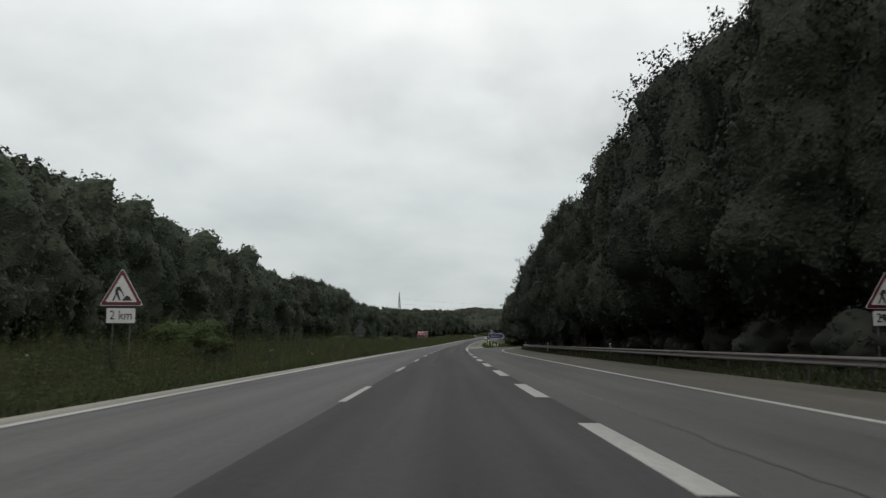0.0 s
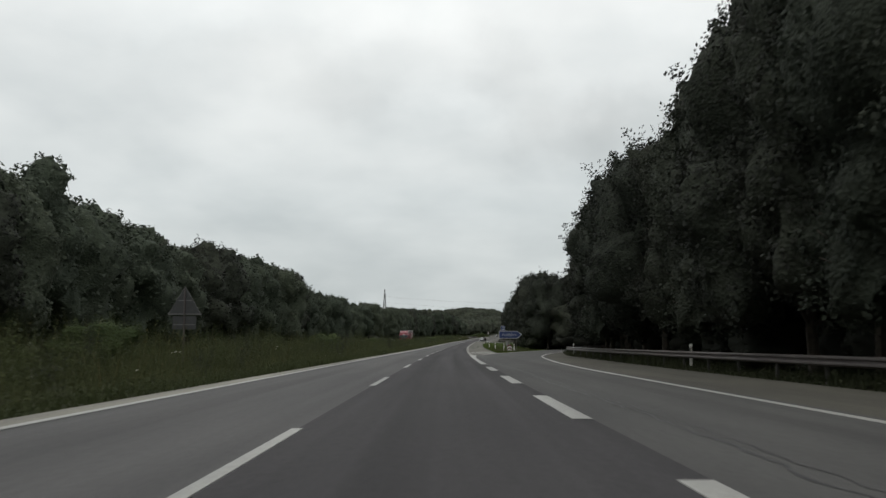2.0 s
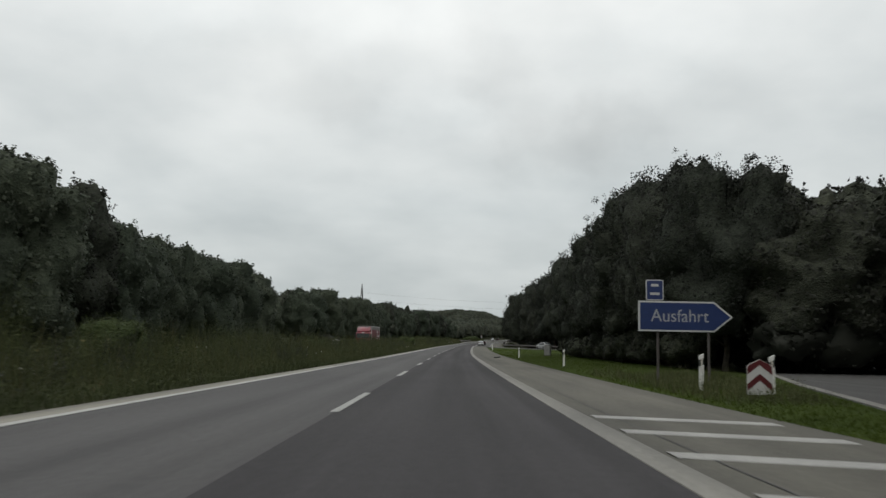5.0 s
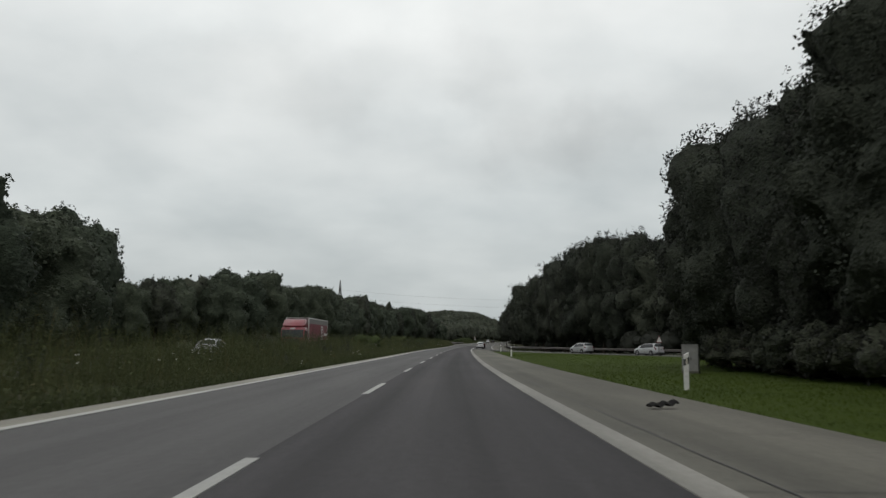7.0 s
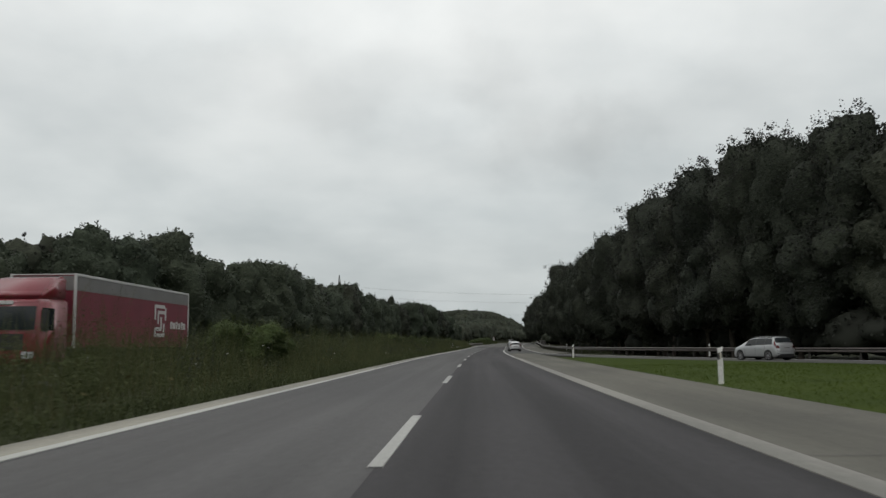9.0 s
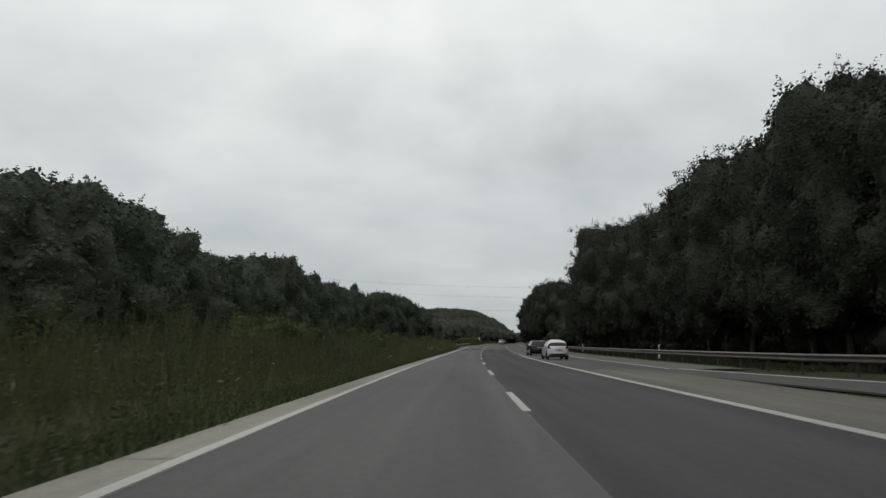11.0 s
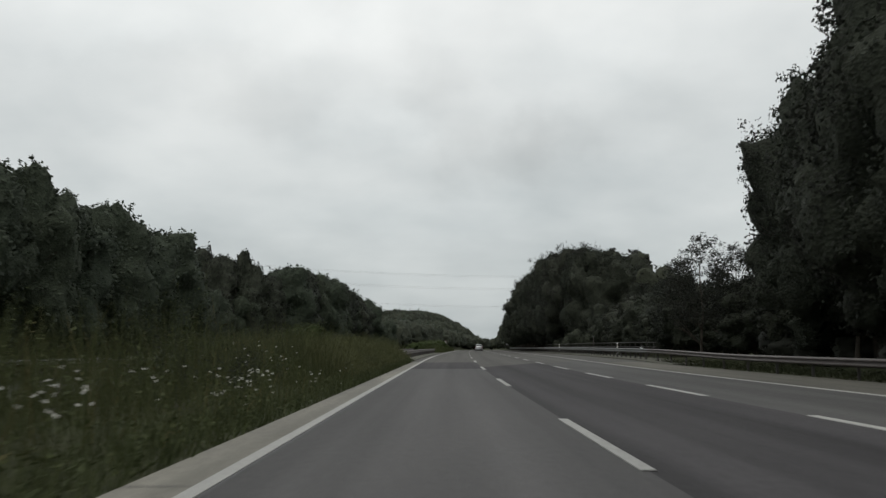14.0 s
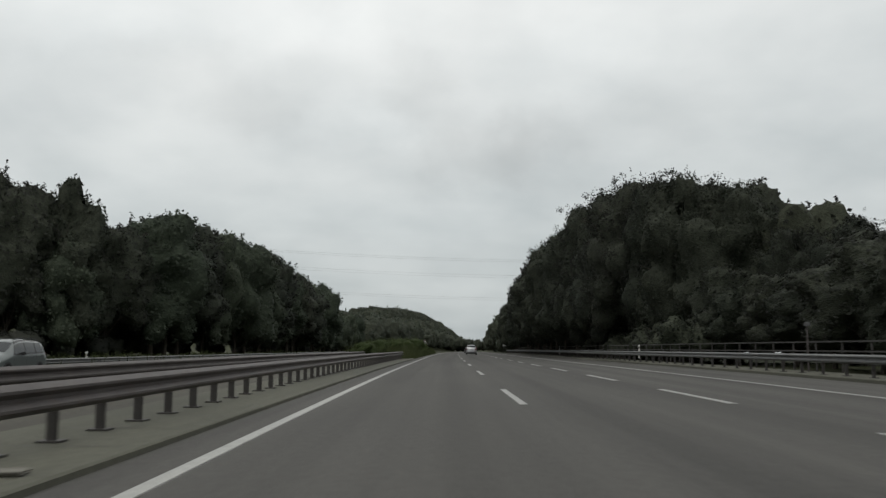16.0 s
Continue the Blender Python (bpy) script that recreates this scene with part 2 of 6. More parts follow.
ASPHALT_DARK = road_surface("asphalt_dark", (0.0480, 0.0461, 0.0486), streak=0.85, gloss=0.15)
ASPHALT_GREY = road_surface("asphalt_grey", (0.072, 0.070, 0.071), streak=0.7, gloss=0.35)
ASPHALT_RAMP = road_surface("asphalt_worn", (0.068, 0.067, 0.066), patchy=0.8)
ASPHALT_BRIDGE = road_surface("asphalt_bridge", (0.067, 0.064, 0.059), streak=0.6, patchy=0.35)
CONCRETE = road_surface("concrete_strip", (0.200, 0.193, 0.167), 0.30, 0.9, 1.0, 0.8)
CONCRETE_GREY = road_surface("concrete_shoulder", (0.107, 0.103, 0.088), 0.22, 0.9, 0.9, 0.5)
KERB_STONE = road_surface("kerb_concrete", (0.095, 0.095, 0.075), 0.25, 0.9, 0.9, 0.3)
GRAVEL = road_surface("gravel_verge", (0.078, 0.074, 0.062), 0.5, 0.95, 0.9, 0.2)
PAINT_WORN = road_surface("worn_edge_paint", (0.215, 0.21, 0.19), 0.2, 0.7, 0.9, 0.8)
PAINT = road_surface("white_road_paint", (0.315, 0.315, 0.30), 0.22, 0.6, 0.6, 0.4)
TAR = road_surface("tar_joint", (0.035, 0.035, 0.036), 0.3, 0.6, 0.3, 0.2)


def ground_mat(name, soil, green, scale=0.25, rough=0.95, mottle=1.0):
    m, nd, lk, b = material(name, rough)
    v = mapped(nd, lk, "Object", (1, 1, 1))
    big, mid, fine = noise_node(nd, lk, v, scale, 5), noise_node(nd, lk, v, scale * 9, 5), noise_node(nd, lk, v, scale * 70, 3)
    c = ramp_node(nd, lk, big, [(0.3, soil), (0.62, green)])
    c = mix_node(nd, lk, 0.6 * mottle, c, ramp_node(nd, lk, mid, [(0.3, (0.6, 0.62, 0.58)), (0.7, (1.35, 1.3, 1.2))]), "MULTIPLY")
    c = mix_node(nd, lk, 0.5 * mottle, c, ramp_node(nd, lk, fine, [(0.3, (0.6,) * 3), (0.7, (1.4,) * 3)]), "MULTIPLY")
    lk.new(c, b.inputs["Base Color"])
    b.inputs["Specular IOR Level"].default_value = 0.1
    bump_node(nd, lk, b, fine, 0.6, 0.05)
    return m


GROUND = ground_mat("woodland_ground", (0.040, 0.037, 0.026), (0.046, 0.055, 0.028))
LAWN = ground_mat("mown_grass", (0.028, 0.045, 0.005), (0.039, 0.058, 0.007), 0.4, 0.95, 0.35)
# Oak and maple greens carry a slight grey-blue cast that imitates veiling haze.
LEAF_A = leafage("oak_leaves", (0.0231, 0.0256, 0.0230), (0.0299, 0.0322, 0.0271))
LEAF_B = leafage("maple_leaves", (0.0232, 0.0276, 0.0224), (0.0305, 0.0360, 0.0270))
# Left-hand wood: lighter, greyer copies of the leaf colours, with haze put in.
LEAF_LEFT_HAZE = leafage("hazed_beech_leaves", (0.0458, 0.0558, 0.0448), (0.0592, 0.0700, 0.0527))
LEAF_CORE_LEFT_HAZE = leafage("inner_hazed_beech_leaves", (0.0453, 0.0559, 0.0427), (0.0589, 0.0707, 0.0503), 0.8, 1.2, True)
LEAF_C = leafage("willow_leaves", (0.0338, 0.0475, 0.0192), (0.0690, 0.0864, 0.0320))
# Paler, bluer leaf colour stands in for haze over the distant woods.
LEAF_HAZE = leafage("haze_paled_leaves", (0.052, 0.066, 0.055), (0.085, 0.102, 0.085))
# Painted paler than the oak and maple leaves, to lift the shade inside crowns.
LEAF_CORE_LIFTED = leafage("shade_lifted_inner_leaves", (0.0397, 0.0452, 0.0370), (0.0515, 0.0571, 0.0436), 0.8, 1.2, True)
LEAF_WILLOW = leafage("inner_willow_leaves", (0.038, 0.055, 0.022), (0.055, 0.075, 0.028), 0.8, 1.2, True)
WEED = leafage("weed_stems", (0.0400, 0.0512, 0.0228), (0.0651, 0.0753, 0.0351), 0.8, 0.4)
WEED_TOP = leafage("long_grass", (0.0502, 0.0577, 0.0276), (0.0911, 0.0977, 0.0494), 0.8, 0.3)
HERB = leafage("herb_leaves", (0.0409, 0.0530, 0.0228), (0.0707, 0.0818, 0.0361), 0.8, 0.3)
# Darker than the median weeds: shade by rail and trees put into the colour.
VERGE_SHADED = leafage("shade_dark_verge_grass", (0.026, 0.031, 0.017), (0.042, 0.048, 0.027), 0.8, 0.4)
WEED_DRY = leafage("dry_stems", (0.06, 0.057, 0.028), (0.11, 0.10, 0.05), 0.85, 0.3)
BLADE = leafage("grass_blades", (0.033, 0.052, 0.006), (0.046, 0.068, 0.009), 0.8, 0.25)
FLOWER = plain("white_umbels", (0.50, 0.50, 0.46), 0.8)
BARK = plain("bark", (0.060, 0.050, 0.040), 0.95, 0, 0.4, 3.0)
STEEL = plain("galvanised_steel", (0.115, 0.118, 0.118), 0.55, 0.35, 0.15, 2.0, (0.16, 0.15, 0.13))
STEEL_DULL = plain("weathered_steel", (0.085, 0.075, 0.072), 0.6, 0.3, 0.2, 2.0, (0.10, 0.08, 0.07))
STEEL_DARK = plain("dark_steel", (0.06, 0.056, 0.053), 0.6, 0.4, 0.2, 2.0)


# ---- builders ----
def mesh_object(name, verts, faces, mats, parent=None, label="", uvs=None, smooth=False, mat_index=None):
    me = bpy.data.meshes.new(name)
    me.from_pydata(verts, [], faces)
    for m in (mats if isinstance(mats, (list, tuple)) else [mats]):
        me.materials.append(m)
    if uvs is not None:
        layer = me.uv_layers.new(name="UVMap")
        idx = np.empty(len(me.loops), dtype=np.int32)
        me.loops.foreach_get("vertex_index", idx)
        layer.data.foreach_set("uv", np.asarray(uvs, dtype=np.float32)[idx].ravel())
    if smooth:
        me.polygons.foreach_set("use_smooth", [True] * len(me.polygons))
    if mat_index is not None:
        me.polygons.foreach_set("material_index", mat_index)
    me.update()
    ob = new(name, me)
    ob.parent = parent
    if label:
        ob["label"] = label
    return ob


def part(name, bm, mat, parent, label="", smooth=False):
    """One bmesh as one mesh object under a thing or a part."""
    me = bpy.data.meshes.new(name)
    bm.to_mesh(me)
    bm.free()
    me.materials.append(mat)
    if smooth:
        me.polygons.foreach_set("use_smooth", [True] * len(me.polygons))
    ob = new(name, me)
    ob.parent = parent
    if label:
        ob["label"] = label
    return ob


def box(bm, x0, x1, y0, y1, z0, z1, bevel=0.0, m=None):
    r = bmesh.ops.create_cube(bm, size=1.0)
    vs = r["verts"]
    bmesh.ops.transform(bm, verts=vs, matrix=Matrix.Translation(((x0 + x1) / 2, (y0 + y1) / 2, (z0 + z1) / 2)) @ Matrix.Diagonal((x1 - x0, y1 - y0, z1 - z0, 1)))
    if bevel > 0:
        es = list({e for v in vs for e in v.link_edges})
        r2 = bmesh.ops.bevel(bm, geom=es, offset=bevel, segments=2, affect="EDGES")
        vs = list({v for f in r2["faces"] for v in f.verts} | {v for v in vs if v.is_valid})
    if m is not None:
        bmesh.ops.transform(bm, verts=vs, matrix=m)
    return vs


def tube(bm, a, b, r0, r1=None, seg=8):
    """A tapered round bar from a to b, closed at both ends."""
    a, b = Vector(a), Vector(b)
    r1 = r0 if r1 is None else r1
    q = (b - a).to_track_quat("Z", "Y").to_matrix()
    rings = []
    for c, r in ((a, r0), (b, r1)):
        rings.append([bm.verts.new(c + q @ Vector((r * math.cos(2 * math.pi * i / seg), r * math.sin(2 * math.pi * i / seg), 0))) for i in range(seg)])
    for i in range(seg):
        j = (i + 1) % seg
        bm.faces.new((rings[0][i], rings[0][j], rings[1][j], rings[1][i]))
    bm.faces.new(rings[0][::-1])
    bm.faces.new(rings[1])


def prism(bm, outline, y0, y1):
    """An outline of (x, z) points, drawn anticlockwise seen from -y, given depth from y0 to y1."""
    f = [bm.verts.new((x, y0, z)) for x, z in outline]
    g = [bm.verts.new((x, y1, z)) for x, z in outline]
    bm.faces.new(f)
    bm.faces.new(g[::-1])
    k = len(outline)
    for i in range(k):
        bm.faces.new((f[(i + 1) % k], f[i], g[i], g[(i + 1) % k]))


def sweep(name, s0, s1, profile, mat, step=4.0, parent=None, label="", kind="structure", closed=False):
    """Sweeps a cross-section along the road. profile: a function of s that gives (n, z) points from left to right."""
    k = max(1, int(round((s1 - s0) / step)))
    ss = [s0 + (s1 - s0) * i / k for i in range(k + 1)]
    verts, uvs, faces, w = [], [], [], None
    for s in ss:
        pr = profile(s) if callable(profile) else profile
        w = len(pr)
        acc = 0.0
        for j, (n, z) in enumerate(pr):
            if j:
                acc += math.hypot(n - pr[j - 1][0], z - pr[j - 1][1])
            verts.append(at(s, n, z))
            uvs.append((pr[0][0] + acc, s))
    for i in range(k):
        for j in range(w - 1 + (1 if closed else 0)):
            a, b = i * w + j, i * w + (j + 1) % w
            faces.append((a, b, b + w, a + w))
    if closed:
        faces += [tuple(range(w))[::-1], tuple(k * w + j for j in range(w))]
    ob = mesh_object(name, verts, faces, mat, parent, label, uvs)
    if kind:
        ob["kind"] = kind
    return ob


def slab(n0, n1, z, drop=0.05):
    """Profile of a flat strip with its two edges turned down."""
    f0 = n0 if callable(n0) else (lambda s: n0)
    f1 = n1 if callable(n1) else (lambda s: n1)
    return lambda s: [(f0(s), z - drop), (f0(s), z), ((f0(s) + f1(s)) / 2, z), (f1(s), z), (f1(s), z - drop)]


# ---- ground: one sheet out to the horizon ----
OPP_Z = table([(-60, -0.05), (470, -0.05), (545, -0.36), (700, -0.36), (760, -0.05)])
def build_ground():
    ns = [-2200, -900, -400, -180, -90, -60, -45, -30, -23, -11.5, -9, -6.5, -5, -4, 0, 4, 8, 12, 14, 18, 24, 34, 50, 80, 160, 400, 900, 2200]
    ss = [-160 + 12 * i for i in range(155)]
    verts, faces = [], []
    rng = random.Random(3)
    for s in ss + [3000]:
        for n in ns:
            p = at(min(s, 1690), n, -0.09)
            if s > 1690:
                p = p + Vector((-math.sin(head(1690)), math.cos(head(1690)), 0)) * (s - 1690)
            p.z += hill(p.x, p.y) * (0 if -25 < n < 14 and s < 760 else 1)
            if n > 14 or n < -24:
                p.z += rng.uniform(-0.30, -0.20) if n > 0 and 110 < s < 430 and n < 100 else rng.uniform(-0.15, 0.25) + (0.35 if 14 < n < 50 and s < 110 else 0)
            if n in (-6.5, -9) and s < 520:
                p.z += 0.1
            if -24 < n < -8:
                p.z += OPP_Z(s) + 0.05 - 0.02
            verts.append(p)
    w = len(ns)
    for i in range(len(ss)):
        for j in range(w - 1):
            faces.append((i * w + j, i * w + j + 1, (i + 1) * w + j + 1, (i + 1) * w + j))
    ob = mesh_object("ground", verts, faces, GROUND)
    tagged(ob, "dark soil and rough grass ground under woodland", "ground", kind="structure")


build_ground()

# ---- carriageway ----
S0, S1 = -60, 1500
L_EDGE, R_EDGE = -3.69, 3.76
GORE_IN = table([(146, 4.06), (153, 4.9), (159, 5.75), (164, 6.6), (168, 7.2), (174, 8.6), (182, 10.2), (197, 13.8), (210, 17.4), (225, 22.5), (240, 29)])
EXIT_OUT = table([(-60, 8.1), (108, 8.1), (120, 8.4), (130, 8.9), (140, 9.5), (148, 10.2), (160, 11.8), (170, 13.4), (178, 15.2), (195, 19.9), (210, 25), (225, 32), (240, 42)])
JOIN_IN = table([(300, 60), (310, 46), (326, 31), (334, 26), (341, 22), (348, 18.6), (355, 15.6), (364, 12.0), (372, 10.0), (382, 8.3), (395, 7.2), (404, 6.6)])
JOIN_OUT = table([(300, 72), (310, 57), (326, 40), (334, 34), (341, 29.6), (348, 25.6), (355, 22.2), (364, 18.4), (372, 15.4), (382, 12.6), (395, 10.4), (404, 9.2), (412, 8.4)])
tagged(sweep("road_fast_lane", S0, 506, slab(L_EDGE, 0.0, 0.0), ASPHALT_GREY), "light grey asphalt overtaking lane", "road")
SLANT = lambda s: (R_EDGE + 0.26) * max(0.0, min(1.0, (s - 509) / 11))
ROAD = tagged(sweep("road_slow_lane", S0, 520, slab(SLANT, R_EDGE + 0.3, 0.0), ASPHALT_DARK, 2.0), "dark grey newer asphalt lane", "road")
tagged(sweep("road_patch", 506, 522, slab(L_EDGE, 0.0, 0.0), ASPHALT_DARK), "darker asphalt patch before the bridge joint", "road")
tagged(sweep("road_bridge_lanes", 522, S1, slab(-4.52, 0.0, 0.0), ASPHALT_BRIDGE), "even grey asphalt on the bridge", "road")
tagged(sweep("road_bridge_slow_lane", 509, S1, slab(0.0, lambda s: SLANT(s) if s < 520 else R_EDGE + 0.3, 0.0), ASPHALT_BRIDGE, 2.0), "even grey asphalt on the bridge", "road")
tagged(sweep("road_exit_lane", S0, 148, slab(R_EDGE + 0.3, lambda s: EXIT_OUT(s) + 0.35, 0.0), ASPHALT_RAMP), "worn patched asphalt exit lane", "road")
tagged(sweep("road_exit_ramp", 148, 240, slab(lambda s: GORE_IN(s), lambda s: EXIT_OUT(s) + 0.35, 0.0), ASPHALT_RAMP, 2.0), "worn grey asphalt exit ramp bending away", "road")
tagged(sweep("road_entry_ramp", 302, 404, slab(JOIN_IN, JOIN_OUT, -0.004), ASPHALT_RAMP, 2.0), "grey asphalt entry ramp", "road")
tagged(sweep("road_entry_lane", 404, 532, slab(lambda s: R_EDGE + 0.3 + 4.25 * max(0.0, min(1.0, (s - 516) / 16)), 8.35, 0.0), ASPHALT_RAMP, 2.0), "worn asphalt merging lane", "road")
tagged(sweep("road_bridge_third_lane", 516, S1, slab(R_EDGE + 0.3, lambda s: min(8.35, R_EDGE + 0.3 + 4.25 * max(0.0, (s - 516) / 16)), 0.0), ASPHALT_BRIDGE, 2.0), "even grey asphalt on the bridge", "road")
tagged(sweep("road_shoulder_exit", S0, 240, slab(lambda s: EXIT_OUT(s) + 0.35, lambda s: EXIT_OUT(s) + 4.1, -0.02), GRAVEL), "pale gravelly verge along the exit lane", "verge")
SHOULDER = tagged(sweep("road_gore", 148, 404, slab(R_EDGE + 0.3, lambda s: min(GORE_IN(s), 7.2) if s < 300 else min(JOIN_IN(s), 7.2), -0.004), CONCRETE_GREY, 2.0), "pale concrete hard shoulder", "shoulder")
tagged(sweep("road_shoulder_far", 404, 522, slab(lambda s: 8.35, 11.6, -0.004), CONCRETE_GREY), "pale concrete hard shoulder", "shoulder")
tagged(sweep("road_shoulder_bridge", 522, S1, slab(8.35, 11.9, -0.004), ASPHALT_BRIDGE), "grey asphalt shoulder on the bridge", "shoulder")
STRIP = tagged(sweep("road_edge_strip", S0, 523, slab(-4.41, L_EDGE, 0.006), CONCRETE), "pale concrete edge strip beside the median", "edge strip")
tagged(sweep("lawn", 167.6, 372, slab(lambda s: 7.2, lambda s: max(7.3, GORE_IN(s) if s < 205 else (16.5 if s < 272 else min(JOIN_IN(s), 40) if s > 300 else 40)), -0.012), LAWN, 4.0), "mown bright green grass island", "grass")

# opposite carriageway behind the median
ROAD_OPPOSITE = tagged(sweep("road_opposite", S0, S1, lambda s: slab(-22.5, -11.6, OPP_Z(s))(s), ASPHALT_GREY), "grey asphalt of the opposite carriageway", "road")

# ---- white lines ----
LINE_Z = 0.010


def line(s0, s1, n0, n1, name="edge_line", z=LINE_Z, step=6.0, label="worn white painted road line", parent=None, mat=None):
    f0 = n0 if callable(n0) else (lambda s: n0)
    f1 = n1 if callable(n1) else (lambda s: n1)
    return sweep(name, s0, s1, lambda s: [(f0(s), z - 0.012), (f0(s) + 0.004, z), (f1(s) - 0.004, z), (f1(s), z - 0.012)], mat or PAINT, step, parent or ROAD, label, "")


line(S0, 340, L_EDGE - 0.17, L_EDGE + 0.01, z=0.012)
line(340, 523, L_EDGE - 0.15, L_EDGE + 0.01, z=0.012, mat=PAINT)
line(523, S1, L_EDGE - 0.19, L_EDGE - 0.03)
for j in range(-3, 56):
    line(18 * j, 18 * j + 6, -0.075, 0.075, "dash", label="white broken lane line dash")
for k in range(-6, 8):
    line(19.6 + 12 * k, 25.6 + 12 * k, R_EDGE, R_EDGE + 0.30, "dash", label="broad white block marking of the exit lane")
line(115, 150, R_EDGE, lambda s: R_EDGE + 0.3 + max(0, (s - 138) * 0.03))
line(150, 372, R_EDGE, R_EDGE + 0.36, mat=PAINT_WORN)
line(372, 451, R_EDGE, R_EDGE + 0.24)
for k in range(40):
    line(456.6 + 12 * k, 462.6 + 12 * k, 4.02, 4.20, "dash", label="white broken lane line dash")
line(S0, 238, lambda s: EXIT_OUT(s) - 0.08, lambda s: EXIT_OUT(s) + 0.10, step=3)
line(151, 236, lambda s: GORE_IN(s), lambda s: GORE_IN(s) + 0.32, step=2, mat=PAINT_WORN)
line(304, 404, lambda s: JOIN_OUT(s) - 0.75, lambda s: JOIN_OUT(s) - 0.5, step=2)
line(404, S1, 8.05, 8.22)
for i in range(8):
    sh = 159.3 + 3.45 * i * (1 - 0.02 * i)
    reach = min(GORE_IN(sh), 7.0) - 0.15
    skew = [(4.2 + (reach - 4.2) * q / 4) for q in range(5)]
    vs = [at(sh + e - 0.36 * (n_ - 4.2), n_, LINE_Z - d_) for e, d_ in ((-0.26, 0.012), (-0.25, 0), (0.25, 0), (0.26, 0.012)) for n_ in skew]
    uv = [(n_, sh + e) for e in (-0.26, -0.25, 0.25, 0.26) for n_ in skew]
    mesh_object("dash", vs, [(r_ * 5 + q, r_ * 5 + q + 1, r_ * 5 + q + 6, r_ * 5 + q + 5) for r_ in range(3) for q in range(4)], PAINT, ROAD, "white slanting hatching bar of the gore", uv)
# opposite carriageway lines
line(S0, 470, -11.95, -11.8, z=-0.04, parent=ROAD_OPPOSITE)
line(S0, 470, -20.2, -20.05, z=-0.04, parent=ROAD_OPPOSITE)

# joints and cracks
rng_j = random.Random(11)


def wavy(base, amp, seed):
    r = random.Random(seed)
    ph = [r.uniform(0, 6.3) for _ in range(3)]
    return lambda s: base + amp * (math.sin(s * 0.31 + ph[0]) + 0.6 * math.sin(s * 1.3 + ph[1]) + 0.4 * math.sin(s * 3.1 + ph[2]))


def crack(s0, s1, f, w=0.02, label="dark tar-filled crack"):
    sweep("crack", s0, s1, lambda s: [(f(s) - w, 0.003), (f(s) + w, 0.003)], TAR, 0.6, ROAD, label, "")


crack(S0, 523, wavy(L_EDGE + 0.035, 0.006, 6), 0.022, "dark joint between concrete strip and asphalt")
crack(150, 262, wavy(4.55, 0.01, 2), 0.012)
crack(151, 196, lambda s: GORE_IN(s) - 0.10, 0.02)


def jagged_crack(s0, s1, f, seed, wide=0.03):
    """A crack whose edges crumble unevenly."""
    r = random.Random(seed)
    jit = [(r.uniform(-0.05, 0.05), r.uniform(0.25, 1.0)) for _ in range(800)]
    def prof(s):
        d, w = jit[int((s - s0) / 0.35) % 800]
        return [(f(s) + d - wide * w, 0.003), (f(s) + d + wide * w, 0.003)]
    sweep("crack", s0, s1, prof, TAR, 0.35, ROAD, "crumbling dark crack", "")


CRACK_IN, CRACK_WAVE = table([(6, 4.98), (108, 4.98), (125, 4.42), (132, 4.62), (139, 4.6)]), wavy(0.0, 0.05, 3)
jagged_crack(6, 139, lambda s: CRACK_IN(s) + CRACK_WAVE(s) * (1 - 0.8 * ease(s, 110, 126)), 4, 0.035)
jagged_crack(30, 96, wavy(5.16, 0.06, 7), 5, 0.02)

for i in range(46):
    s_ = 150 + 4.9 * i
    sj = s_ + rng_j.uniform(-0.2, 0.2)
    sweep("joint", sj - 0.012, sj + 0.012, lambda s: [(4.15, 0.003), (min(7.1, GORE_IN(sj)), 0.003)], TAR, 1.0, SHOULDER, "", "")
for i in range(40):
    sj = 322 + 5.0 * i + rng_j.uniform(-0.3, 0.3)
    sweep("joint", sj - 0.014, sj + 0.014, [(-4.40, 0.009), (L_EDGE - 0.02, 0.009)], TAR, 1.0, STRIP, "", "")
sweep("seam", 505.87, 505.93, [(L_EDGE, 0.004), (0.0, 0.004)], TAR, 1.0, ROAD, "", "")

# bridge kerbs and footways
KERB = tagged(sweep("kerb_median", 523, 608, [(-4.52, -0.05), (-4.52, 0.055), (-4.55, 0.075), (-6.6, 0.08), (-6.6, -0.08)], KERB_STONE, 3.0), "mossy concrete kerb and slab in the bridge median", "kerb")
tagged(sweep("bridge_median_gravel", 523, 608, [(-8.95, -0.03), (-7.8, 0.03), (-6.6, 0.02)], GRAVEL, 3.0), "grey rubble and gravel between the guard rails on the bridge", "gravel", kind="structure")
tagged(sweep("kerb_verge", 516, 760, lambda s: [(11.9, -0.05), (11.9, -0.03 + 0.13 * ease(s, 517, 530)), (11.94, -0.005 + 0.13 * ease(s, 517, 530)), (14.2, 0.13 * ease(s, 517, 530)), (14.2, -0.1)], KERB_STONE, 3.0), "pale concrete kerb and footway on the bridge", "kerb")
for i in range(42):
    sj = 524 + 2.0 * i
    sweep("joint", sj - 0.012, sj + 0.012, [(-6.4, 0.084), (-4.6, 0.081)], TAR, 1.0, KERB, "", "")

